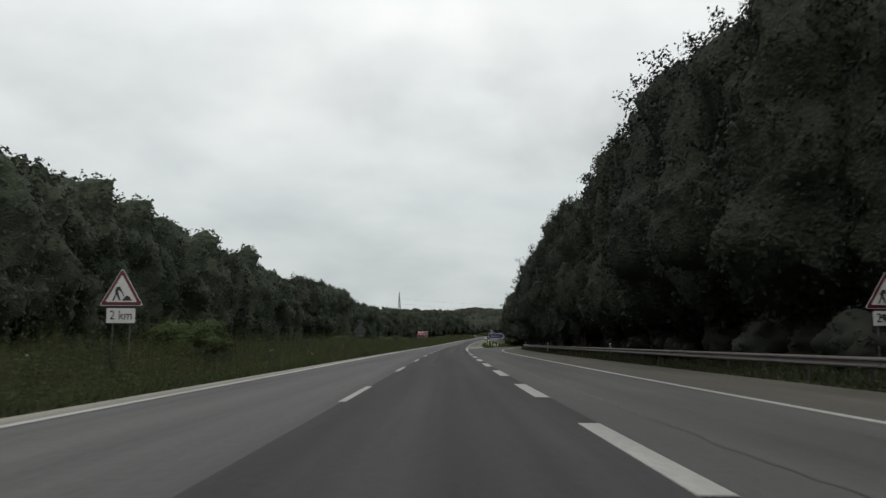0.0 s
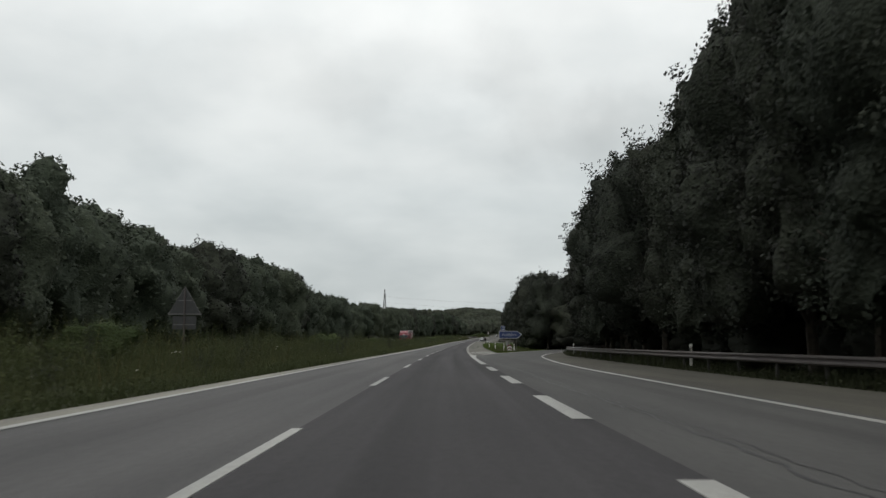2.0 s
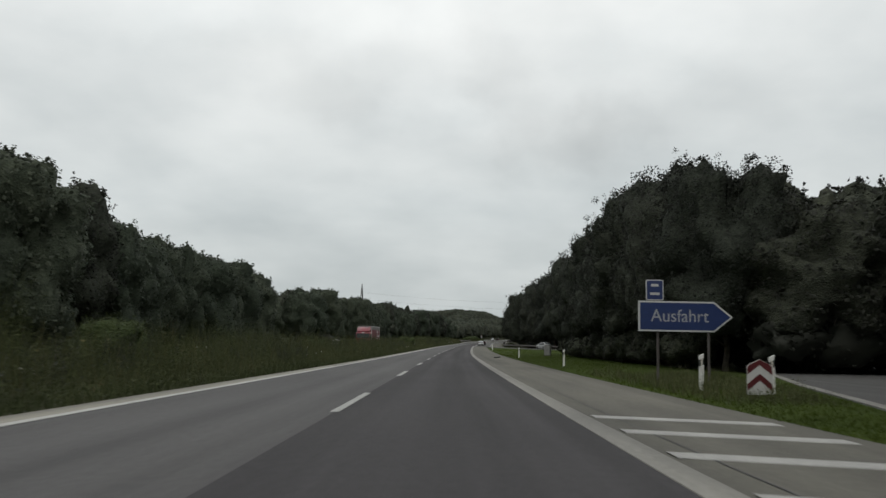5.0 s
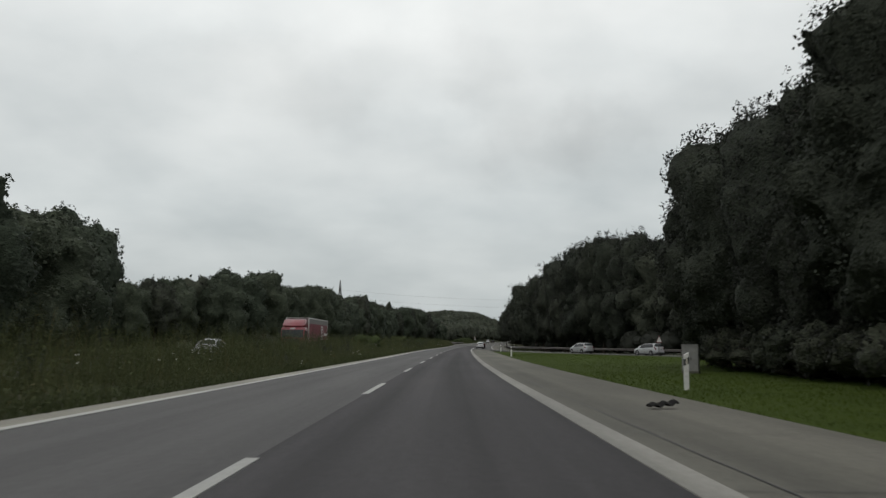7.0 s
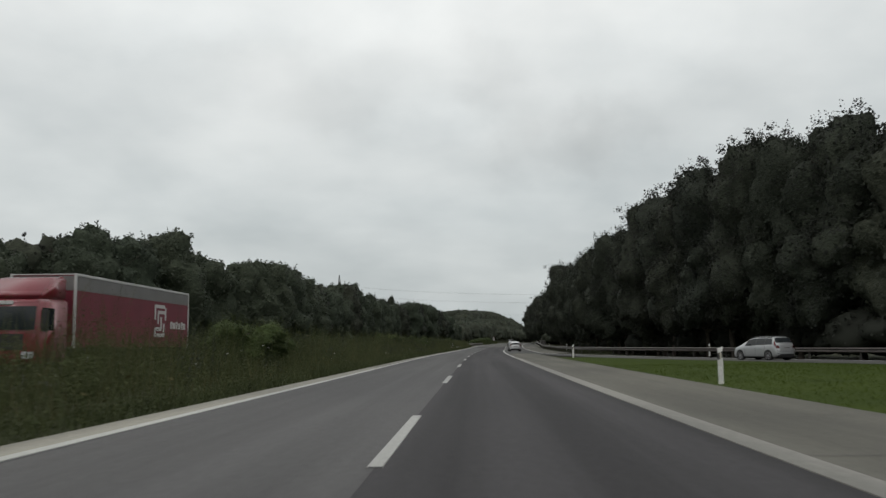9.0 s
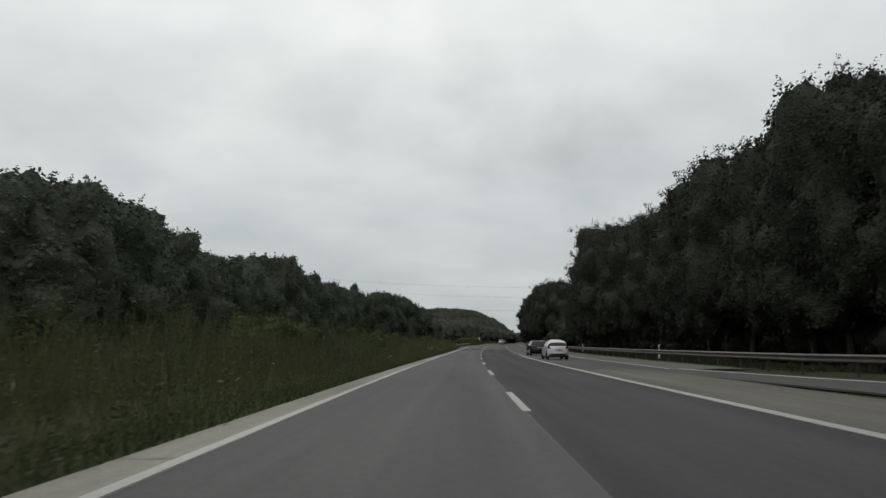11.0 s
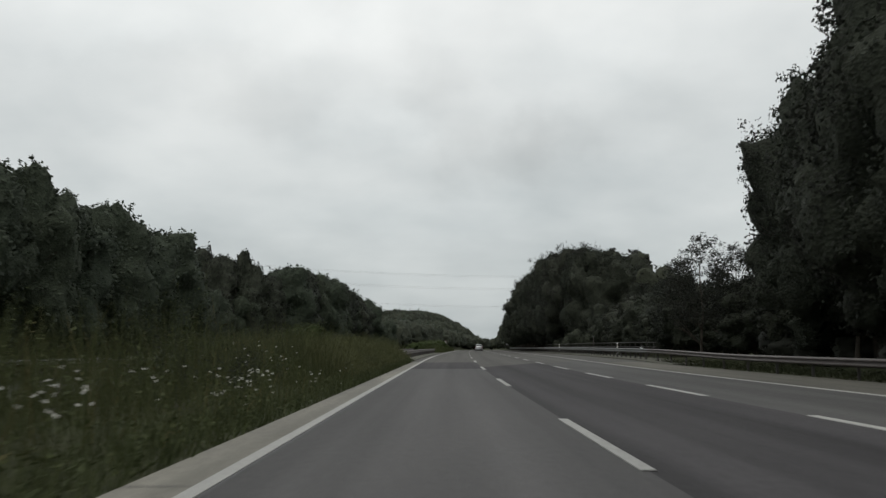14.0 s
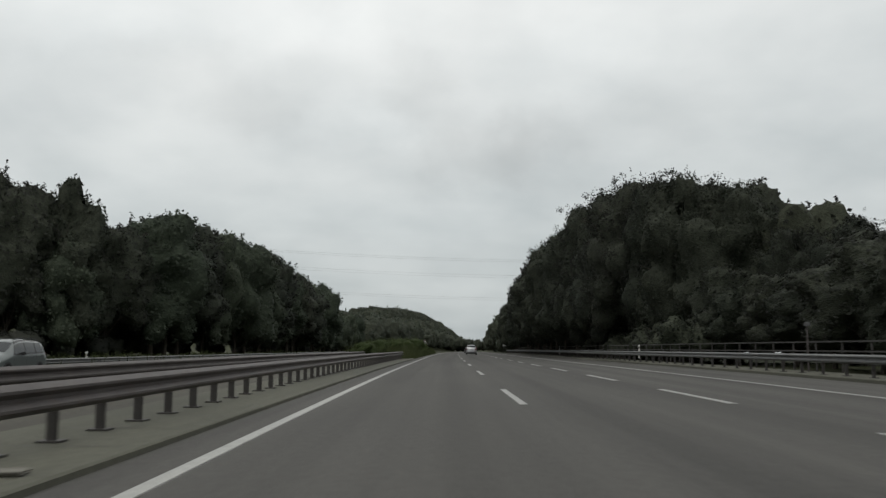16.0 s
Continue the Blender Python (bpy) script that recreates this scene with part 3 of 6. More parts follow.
# ---- leaves in bulk ----
def kites(pos, normal, length, width, rs):
    """Small kite-shaped leaves: arrays of vertices and of faces."""
    k = len(pos)
    normal = normal / (np.linalg.norm(normal, axis=1, keepdims=True) + 1e-9)
    ref = rs.normal(size=(k, 3))
    a = np.cross(normal, ref)
    a /= np.linalg.norm(a, axis=1, keepdims=True) + 1e-9
    b = np.cross(normal, a)
    L, Wd = length[:, None], width[:, None]
    v = np.empty((k, 4, 3))
    v[:, 0] = pos - a * L * 0.5
    v[:, 1] = pos + b * Wd * 0.5 + a * L * 0.05 - normal * Wd * 0.15
    v[:, 2] = pos + a * L * 0.5
    v[:, 3] = pos - b * Wd * 0.5 + a * L * 0.05 - normal * Wd * 0.15
    return v.reshape(-1, 3), np.arange(4 * k).reshape(-1, 4)


def quick_mesh(name, verts, faces, mats, index=None):
    """A mesh of quads from arrays."""
    me = bpy.data.meshes.new(name)
    nv, nf = len(verts), len(faces)
    me.vertices.add(nv)
    me.vertices.foreach_set("co", np.asarray(verts, dtype=np.float32).ravel())
    me.loops.add(nf * 4)
    me.loops.foreach_set("vertex_index", np.asarray(faces, dtype=np.int32).ravel())
    me.polygons.add(nf)
    me.polygons.foreach_set("loop_start", np.arange(0, nf * 4, 4, dtype=np.int32))
    for m in mats:
        me.materials.append(m)
    if index is not None:
        me.polygons.foreach_set("material_index", np.asarray(index, dtype=np.int32))
        me.polygons.foreach_set("use_smooth", np.asarray(index) == 1)
    me.update(calc_edges=True)
    me.validate()
    return me


def crown_arrays(seed, h, r, base, leaves, leaf, airy=0.0, shoots=40, core=True, nu=40, nv=32, boughs=34, spread=0.45):
    """A crown of many rounded boughs with dark hollows between them: the closed inner foliage, a coat of single leaves on it,
    and leafy shoots that break the outline. Returns verts, faces, material index."""
    rs = np.random.RandomState(seed)
    V, F, I = [], [], []
    off = 0
    mid = base + 0.47 * (h - base)
    up, down = h - mid, mid - base

    def shell(d):
        """Points of the crown's outer shape in the directions d, from its middle: broad shoulders, drawn in at the foot."""
        z = d[:, 2]
        side = np.sqrt(np.maximum(1e-9, 1 - z ** 2)) ** np.where(z > 0, 0.72 if core else 0.9, 0.54 if core else 0.9)
        k = side / np.maximum(1e-6, np.hypot(d[:, 0], d[:, 1]))
        return np.stack([d[:, 0] * k * r, d[:, 1] * k * r, np.where(z > 0, z * up, z * down)], 1)

    g = np.arange(boughs) + 0.5
    zc = 1 - 1.84 * g / boughs
    az = 2.39996 * g + rs.uniform(-0.5, 0.5, boughs) + rs.uniform(0, 6.28)
    zc = np.clip(zc + rs.uniform(-0.12, 0.12, boughs), -0.92, 0.97)
    d0 = np.stack([np.sqrt(1 - zc ** 2) * np.cos(az), np.sqrt(1 - zc ** 2) * np.sin(az), zc], 1)
    cen = shell(d0) * rs.uniform(0.58, 0.82, (boughs, 1))
    rad = r * rs.uniform(0.25, 0.43, boughs)
    # smaller sprigs sit on each bough
    e = rs.normal(size=(boughs, 9, 3)) + d0[:, None] * 0.8 + np.array([0, 0, 0.25])
    e /= np.linalg.norm(e, axis=2, keepdims=True)
    cen2 = (cen[:, None] + e * rad[:, None, None] * rs.uniform(0.70, 0.98, (boughs, 9, 1))).reshape(-1, 3)
    rad2 = (rad[:, None] * rs.uniform(0.22, 0.44, (boughs, 9))).ravel()
    C, R = np.concatenate([cen, cen2]), np.concatenate([rad, rad2])
    th = np.linspace(0.97 * np.pi, 0.012, nv + 1)
    ph = 2 * np.pi * np.arange(nu) / nu
    T, P = np.meshgrid(th, ph, indexing="ij")
    P = P + 0.5 * (np.arange(nv + 1) % 2)[:, None] * 2 * np.pi / nu
    D = np.stack([np.sin(T) * np.cos(P), np.sin(T) * np.sin(P), np.cos(T)], 2).reshape(-1, 3)
    E = shell(D)
    el = np.linalg.norm(E, axis=1)
    D = E / el[:, None]
    bb = D @ C.T
    disc = R[None] ** 2 - ((C ** 2).sum(1)[None] - bb ** 2)
    far_ = np.where(disc > 0, bb + np.sqrt(np.maximum(disc, 0)), 0).max(1)
    dist = np.maximum(far_, 0.60 * el) * (1 + rs.uniform(-0.02, 0.02, len(D)))
    grid = (D * dist[:, None]).reshape(nv + 1, nu, 3)
    zmax = grid[..., 2].max()
    girth = r / np.percentile(np.hypot(grid[..., 0], grid[..., 1]), 90)
    fit = np.array([girth, girth, 0.985 * up / zmax])
    grid = grid * fit + np.array([0, 0, mid])
    du = np.roll(grid, -1, 1) - np.roll(grid, 1, 1)
    dv = np.gradient(grid, axis=0)
    nor = np.cross(du, dv)
    nor /= np.linalg.norm(nor, axis=2, keepdims=True) + 1e-9
    nor *= np.sign((nor * (grid - np.array([0, 0, mid]))).sum(2, keepdims=True) + 1e-9)
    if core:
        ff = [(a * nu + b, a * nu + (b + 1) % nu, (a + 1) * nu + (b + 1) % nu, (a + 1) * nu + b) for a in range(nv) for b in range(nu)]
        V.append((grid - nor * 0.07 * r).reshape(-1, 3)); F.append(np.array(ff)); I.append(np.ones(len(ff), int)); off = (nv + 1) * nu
    area = np.linalg.norm(np.cross(grid[1:] - grid[:-1], np.roll(grid, -1, 1)[:-1] - grid[:-1]), axis=2).ravel()

    def skin(k, weight=None):
        """k random places on the foliage, even over its area, with outward directions."""
        w = area if weight is None else area * weight
        q = rs.choice(len(area), k, p=w / w.sum())
        a, b = q // nu, q % nu
        fa, fb = rs.uniform(size=(k, 1)), rs.uniform(size=(k, 1))
        p = (grid[a, b] * (1 - fa) + grid[a + 1, b] * fa) * (1 - fb) + (grid[a, (b + 1) % nu] * (1 - fa) + grid[a + 1, (b + 1) % nu] * fa) * fb
        return p, nor[a, b]
    if core:
        n1 = int(leaves * 0.8)
        p, o = skin(n1)
        pos = p + o * rs.uniform(-0.07, 0.03, (n1, 1)) * r
        ln = leaf * rs.uniform(0.7, 1.5, n1)
        v, f = kites(pos, o + rs.normal(size=(n1, 3)) * spread + np.array([0, 0, 0.25]), ln, ln * rs.uniform(0.55, 0.9, n1), rs)
    else:
        # an open crown: loose bunches of leaves round each sprig
        n1 = leaves
        q = rs.choice(len(C), n1, p=R ** 2 / (R ** 2).sum())
        e = rs.normal(size=(n1, 3))
        e /= np.linalg.norm(e, axis=1, keepdims=True)
        pos = (C[q] + e * (R[q] * rs.uniform(0.3, 1.0, n1) ** 0.6)[:, None]) * fit + np.array([0, 0, mid])
        ln = leaf * rs.uniform(0.6, 1.3, n1)
        v, f = kites(pos, e + rs.normal(size=(n1, 3)) * 0.7, ln, ln * rs.uniform(0.5, 0.85, n1), rs)
    V.append(v); F.append(f + off); I.append(np.zeros(len(f), int)); off += len(v)
    # leafy shoots, long at the top, short below
    upward = np.clip(nor[:-1, :, 2].ravel() + 0.75, 0.05, None)
    p, o = skin(shoots, upward)
    for q in range(shoots):
        a = o[q] * 0.75 + rs.normal(size=3) * 0.25
        a[2] += rs.uniform(0.25, 0.9)
        a /= np.linalg.norm(a)
        L = rs.uniform(0.35, 1.15) * (0.55 + 0.45 * max(0.0, o[q][2])) * (1 + airy) * r / 4.4
        mm = rs.randint(12, 19)
        if leaves > 5000 and q % 2:
            # a dense tuft that stands off the crown
            mm = rs.randint(26, 44)
            e = np.clip(rs.normal(size=(mm, 3)), -1.7, 1.7) * rs.uniform(0.15, 0.27) * np.array([1, 1, 0.8])
            ln = leaf * rs.uniform(0.7, 1.15, mm)
            v, f = kites(p[q] + a * rs.uniform(0.12, 0.75) + e, rs.normal(size=(mm, 3)) + o[q] * 0.8, ln, ln * rs.uniform(0.55, 0.85, mm), rs)
            V.append(v); F.append(f + off); I.append(np.zeros(len(f), int)); off += len(v)
            continue
        st = np.sort(rs.uniform(0.0, 1.0, (mm, 1)), 0)
        side = np.clip(rs.normal(size=(mm, 3)), -1.5, 1.5) * (0.19 - 0.13 * st) * r / 4.4
        ln = leaf * rs.uniform(0.6, 1.0, mm)
        v, f = kites(p[q] - a * 0.1 + a * st * L + side, rs.normal(size=(mm, 3)) + o[q] * 0.8, ln, ln * rs.uniform(0.45, 0.8, mm), rs)
        V.append(v); F.append(f + off); I.append(np.zeros(len(f), int)); off += len(v)
    return np.concatenate(V), np.concatenate(F), np.concatenate(I)


def trunk_mesh(bm, rs, h, r, thick):
    """Tapered, slightly bent trunk with limbs that fork."""
    p, rad = Vector((0, 0, -0.3)), thick
    pts = [(p.copy(), rad)]
    for i in range(6):
        p = p + Vector((rs.uniform(-0.2, 0.2), rs.uniform(-0.2, 0.2), h * 0.135))
        rad *= 0.80
        pts.append((p.copy(), rad))
    for (a, ra), (b, rb) in zip(pts, pts[1:]):
        tube(bm, a, b, ra, rb, 7)
    for i in range(9):
        k = rs.randint(1, 5)
        a, ra = pts[k]
        g = rs.uniform(0, 6.28)
        b = a + Vector((math.cos(g) * r * 0.42, math.sin(g) * r * 0.42, h * rs.uniform(0.06, 0.14)))
        tube(bm, a, b, ra * 0.5, ra * 0.25, 5)
        for q in range(2):
            g2 = g + rs.uniform(-0.8, 0.8)
            c = b + Vector((math.cos(g2) * r * 0.38, math.sin(g2) * r * 0.38, h * rs.uniform(0.03, 0.12)))
            tube(bm, b, c, ra * 0.24, 0.02, 4)


def tree_proto(kind, seed, h, r, base, leaves, leaf, mats, airy=0.0, shoots=40, core=True, thick=0.24, fine=(60, 40), boughs=34):
    """One tree: trunk with limbs, and crown. Its copies share these two meshes."""
    root = bpy.data.objects.new(kind, None)
    root.empty_display_size = 0.2
    scene.collection.objects.link(root)
    bm = bmesh.new()
    trunk_mesh(bm, random.Random(seed), h, r, thick)
    part("trunk", bm, BARK, root)
    v, f, i = crown_arrays(seed, h, r, base, leaves, leaf, airy, shoots, core, *fine, boughs)
    ob = new("crown", quick_mesh("crown", v, f, mats, i))
    ob.parent = root
    return root


TREES = [
    (tree_proto("oak_tree", 21, 15, 4.7, 0.4, 9500, 0.185, [LEAF_A, LEAF_CORE_LIFTED], 0.0, 210), "dark green oak with a dense low crown at the wood's edge"),
    (tree_proto("oak_tree", 22, 15, 4.5, 0.3, 9500, 0.18, [LEAF_A, LEAF_CORE_LIFTED], 0.1, 220), "dark green oak with an uneven crown at the wood's edge"),
    (tree_proto("maple_tree", 23, 15, 4.3, 0.5, 9200, 0.185, [LEAF_B, LEAF_CORE_LIFTED], 0.0, 210), "dense green maple at the wood's edge"),
    (tree_proto("maple_tree", 24, 15, 4.6, 0.4, 9500, 0.185, [LEAF_B, LEAF_CORE_LIFTED], 0.15, 230), "green maple with ragged shoots at the wood's edge"),
    (tree_proto("ash_tree", 25, 15, 4.0, 0.5, 8600, 0.18, [LEAF_A, LEAF_CORE_LIFTED], 0.25, 230, boughs=28), "slender dark ash with upright shoots"),
    (tree_proto("alder_tree", 26, 15, 3.8, 1.4, 9000, 0.20, [LEAF_A, LEAF_CORE_LIFTED], 0.3, 130, False, 0.2, boughs=22), "open crowned alder with sky showing through"),
    (tree_proto("oak_tree", 27, 15, 4.8, 0.4, 3000, 0.32, [LEAF_A, LEAF_CORE_LIFTED], 0.05, 75, True, 0.24, (38, 26)), "dark green oak in the wood beside the motorway"),
    (tree_proto("maple_tree", 28, 15, 4.4, 0.4, 3000, 0.32, [LEAF_B, LEAF_CORE_LIFTED], 0.1, 80, True, 0.24, (38, 26)), "green maple in the wood beside the motorway"),
    (tree_proto("ash_tree", 29, 15, 4.0, 0.5, 2700, 0.31, [LEAF_A, LEAF_CORE_LIFTED], 0.25, 85, True, 0.24, (38, 26), 28), "dark ash with upright shoots beside the motorway"),
    (tree_proto("beech_tree", 31, 15, 4.8, 0.4, 3000, 0.32, [LEAF_LEFT_HAZE, LEAF_CORE_LEFT_HAZE], 0.05, 75, True, 0.24, (38, 26)), "beech with haze in its greyish leaf colour beyond the opposite carriageway"),
    (tree_proto("beech_tree", 32, 15, 4.4, 0.4, 3000, 0.32, [LEAF_LEFT_HAZE, LEAF_CORE_LEFT_HAZE], 0.15, 85, True, 0.24, (38, 26)), "ragged beech with haze in its greyish leaf colour beyond the opposite carriageway"),
    (tree_proto("hornbeam_tree", 33, 15, 4.1, 0.5, 2700, 0.31, [LEAF_LEFT_HAZE, LEAF_CORE_LEFT_HAZE], 0.25, 90, True, 0.24, (38, 26), 28), "hornbeam with upright shoots and haze in its leaf colour beyond the opposite carriageway"),
]
SHRUBS = [
    (tree_proto("hazel_shrub", 41, 3.2, 1.9, 0.05, 1100, 0.17, [LEAF_B, LEAF_CORE_LIFTED], 0.05, 40, True, 0.05, (22, 14), 18), "dark hazel shrub under the trees"),
    (tree_proto("hazel_shrub", 42, 3.0, 2.1, 0.05, 1100, 0.17, [LEAF_A, LEAF_CORE_LIFTED], 0.1, 40, True, 0.05, (22, 14), 18), "dark hazel shrub under the trees"),
    (tree_proto("willow_shrub", 43, 2.4, 1.5, 0.05, 3600, 0.07, [LEAF_C, LEAF_WILLOW], 0.35, 110, True, 0.04, (26, 16), 16), "light green willow shrub in the grassy median"),
    (tree_proto("elder_shrub", 44, 2.6, 1.5, 0.05, 3400, 0.085, [WEED, LEAF_WILLOW], 0.45, 150, True, 0.04, (26, 16), 16), "dull olive green elder shrub in the overgrown median"),
]
USED = set()


def plant(i, s, n, h, turn, wide=1.0, stock=TREES, group="trees at the wood's edge", cat="tree", ref=15.0):
    proto, label = stock[i]
    k = h / ref
    p = at(s, n, -0.08)
    p.z += hill(p.x, p.y)
    m = Matrix.Translation(p) @ Matrix.Rotation(turn, 4, "Z")
    ob = proto if proto.name not in USED else None
    if ob is None:
        ob = copy_thing(proto, m)
    USED.add(proto.name)
    ob.matrix_basis = m
    ob.scale = (k * wide, k * wide, k)
    tagged(ob, label, cat, group)
    return ob


RT = random.Random(77)
BACK = []          # places of the trees behind the front row


def row(s0, s1, gap, nf, hf, kinds=(0, 1, 2, 3, 4), back=(), jn=0.9, js=1.2, jh=0.7, wide=1.0, pull=lambda s: 0.0):
    """A front row of trees along the road; back: offsets of rows behind it; pull: shift along the road."""
    s = s0
    side = 1
    while s < s1:
        n = nf(s) + RT.uniform(-jn, jn) * (1 if nf(s) > 0 else 1.8)
        if n < 0 and kinds == (0, 1, 2, 3, 4):
            kinds = (9, 10, 11, 9, 10, 11, 6)
        plant(RT.choice(kinds), s + pull(s) + RT.uniform(-js, js), n, max(4, hf(s) + RT.uniform(-jh, jh)), RT.uniform(0, 6.28), wide * (RT.uniform(0.88, 1.08) if n > 0 else RT.uniform(0.95, 1.25)))
        side = 1 if nf(s) > 0 else -1
        for b in back:
            BACK.append((s + RT.uniform(-3, 3), nf(s) + side * b + RT.uniform(-1.5, 1.5), hf(s) + RT.uniform(-1.6, 0.4)))
        s += gap * RT.uniform(0.85, 1.15)


# right of the road
row(-14, 38, 5.0, lambda s: 22.0, lambda s: 18.5, back=(5,))
row(38, 120, 5.2, table([(38, 17.5), (60, 17.2), (85, 16.2), (100, 15.5), (120, 15.3)]), table([(-20, 16.5), (38, 18.9), (50, 18.0), (62, 16.2), (80, 15.8), (100, 15.4), (112, 14.8), (120, 13.9)]), back=(5, 11))
row(120, 193, 5.4, table([(120, 14.8), (135, 14.9), (150, 16.8), (170, 20.8), (190, 25.4)]), table([(120, 13.4), (132, 13.6), (145, 13.2), (158, 14.0), (176, 17.0), (190, 17.0)]), back=(5, 11))
for s_, n_, h_ in ((204, 29.4, 22.0), (199, 30.2, 22.5), (208, 32.4, 21.0)):
    plant(5, s_, n_, h_, s_, 1.0)
for i_ in range(9):
    plant(6 + i_ % 3, 214 + 1.6 * i_ + RT.uniform(-1.5, 1.5), 21.5 + 4.4 * i_, RT.uniform(9.4, 11.0) + 0.2 * i_, 2.1 * i_, RT.uniform(1.0, 1.3))
row(195, 215, 6.0, table([(195, 36), (215, 48)]), lambda s: 15, back=(6, 13))
row(217, 289, 5.2, table([(217, 16.4), (225, 17.0), (260, 17.2), (281, 17.4), (284, 18.4), (289, 18.9)]), table([(217, 12), (226, 13.6), (240, 13.8), (262, 13.6), (278, 13.7), (284, 13.2), (289, 11.2)]), back=(5.5, 11, 18), pull=table([(282, 0), (285, -3)]))
row(308, 364, 4.4, table([(308, 74), (326, 52), (341, 39), (355, 31), (364, 28.5)]), table([(308, 14.6), (355, 15.8), (364, 17.2)]), kinds=(6, 7, 8), back=(6, 13))
row(364, 410, 5.0, table([(364, 28.5), (370, 25.5), (385, 22.6), (410, 19.6)]), table([(364, 17.4), (372, 18.2), (385, 18.2), (398, 16.2), (410, 15.4)]), back=(6, 12))
row(410, 509, 5.4, table([(410, 19.2), (440, 18.3), (458, 19.0), (488, 18.6), (503, 19.2), (509, 20.0)]), table([(410, 15.2), (428, 14.8), (440, 15.0), (458, 15.2), (484, 16.4), (492, 15.6), (498, 13.4), (509, 11.6)]), back=(6, 12))
plant(0, 515.5, 21.4, 16.6, 0.3, 0.92)
plant(3, 524, 27.0, 15.0, 1.3, 0.9)
plant(2, 512, 26.0, 17.0, 2.3, 0.9)
plant(3, 506.5, 20.2, 18.4, 1.0, 0.82)
plant(1, 497, 18.0, 18.6, 2.0, 0.95)
row(516, 582, 9.0, table([(516, 25), (530, 24), (560, 24), (582, 26)]), table([(516, 8), (530, 8), (560, 8.0), (582, 9)]), kinds=(5, 8, 7), back=(9,))
for s_, n_, h_ in ((525, 18.8, 8.4), (531, 17.8, 9.8), (540, 18.4, 8.4)):
    plant(5, s_, n_, h_, s_, 1.05)
row(586, 596, 5.0, table([(586, 27), (596, 23)]), lambda s: 10.4, back=(6,))
row(597, 645, 5.0, table([(597, 20.8), (604, 18.8), (624, 15.4), (645, 13.8)]), table([(597, 14.4), (604, 16.8), (614, 17.9), (624, 17.2), (645, 16.2)]), back=(6,))
row(645, 692, 5.6, table([(645, 13.8), (692, 13.6)]), table([(645, 16.2), (692, 15.4)]), kinds=(6, 7, 8), back=(6,))
plant(6, 600.5, 23.5, 15.0, 0.6, 1.2)
plant(8, 606, 24.5, 16.4, 1.9, 1.2)
row(692, 760, 9.0, lambda s: 14.5, lambda s: 15, kinds=(6, 7, 8), back=(7,))
# left of the opposite carriageway
row(-6, 309, 5.4, table([(-6, -32), (119, -32), (216, -33.5), (232, -32), (278, -30), (313, -31)]), table([(-6, 15.6), (35, 15.8), (60, 16.3), (74, 16.4), (88, 15.9), (119, 15.9), (135, 15.2), (160, 14.2), (190, 14.3), (216, 15.8), (232, 15.4), (278, 12.2), (300, 11.7), (313, 11.6)]), back=(6, 12))
plant(9, 311.5, -33.2, 14.0, 0.4, 1.0)
row(318, 384, 5.6, table([(318, -52), (340, -56), (384, -44)]), table([(318, 9.2), (350, 9.6), (384, 11.6)]), back=(6, 12))
row(386, 424, 6.0, table([(386, -38), (397, -36), (410, -40), (424, -32)]), table([(386, 13.2), (398, 14.6), (410, 15.0), (424, 13.6)]), back=(7,))
row(426, 550, 5.4, table([(426, -31.5), (498, -33), (525, -30), (550, -29)]), table([(426, 13.4), (440, 14.4), (456, 13.2), (470, 11.4), (482, 11.6), (498, 15.2), (508, 15.2), (517, 13.6), (525, 12.6), (540, 12.6), (548, 12.2)]), back=(6, 12))
row(554, 586, 5.4, table([(554, -30), (572, -34), (586, -35)]), table([(554, 9.8), (562, 8.2), (572, 8.6), (586, 8.8)]))
row(552, 596, 9.0, lambda s: -48, lambda s: 12, back=(8,))
plant(6, 604.5, -41.2, 17.6, 0.7, 0.8)
plant(7, 607.5, -37.2, 17.4, 2.2, 0.8)
row(606, 700, 6.0, table([(606, -36), (619, -33.5), (646, -30), (669, -30.5), (700, -31)]), table([(606, 13.4), (619, 15.4), (646, 15.6), (669, 15.0), (700, 14.4)]), back=(7,))
row(700, 790, 9.0, lambda s: -31, table([(700, 14.4), (722, 14.2), (736, 10.8), (790, 10.6)]), back=(8,))


def clump(name, places, mats, seed, label, cat, leaves=330, leaf=0.42, r=4.6, low=0.4, fine=(22, 16), twigs=26, boughs=24):
    """Many crowns of trees behind the front rows, one stand."""
    protos = [crown_arrays(seed + q, 15, r, low, leaves, leaf, 0.05, twigs, True, *fine, boughs) for q in range(5)]
    V, F, I, off = [], [], [], 0
    rs = np.random.RandomState(seed)
    for s, n, h in places:
        v, f, i = protos[rs.randint(5)]
        a, k = rs.uniform(0, 6.28), h / 15
        c, sn = math.cos(a), math.sin(a)
        p = at(s, n, -0.1)
        z = p.z + hill(p.x, p.y)
        w = np.stack([(v[:, 0] * c - v[:, 1] * sn) * k * 1.08 + p.x, (v[:, 0] * sn + v[:, 1] * c) * k * 1.08 + p.y, v[:, 2] * k + z], 1)
        V.append(w); F.append(f + off); I.append(i); off += len(v)
    ob = new(name, quick_mesh(name, np.concatenate(V), np.concatenate(F), mats, np.concatenate(I)))
    return tagged(ob, label, cat, kind="stuff")


clump("woodland_behind_trees", BACK, [LEAF_A, LEAF_CORE_LIFTED], 300, "dark dense woodland behind the front trees", "woodland")
# low growth that closes the foot of the woods
UNDER = []


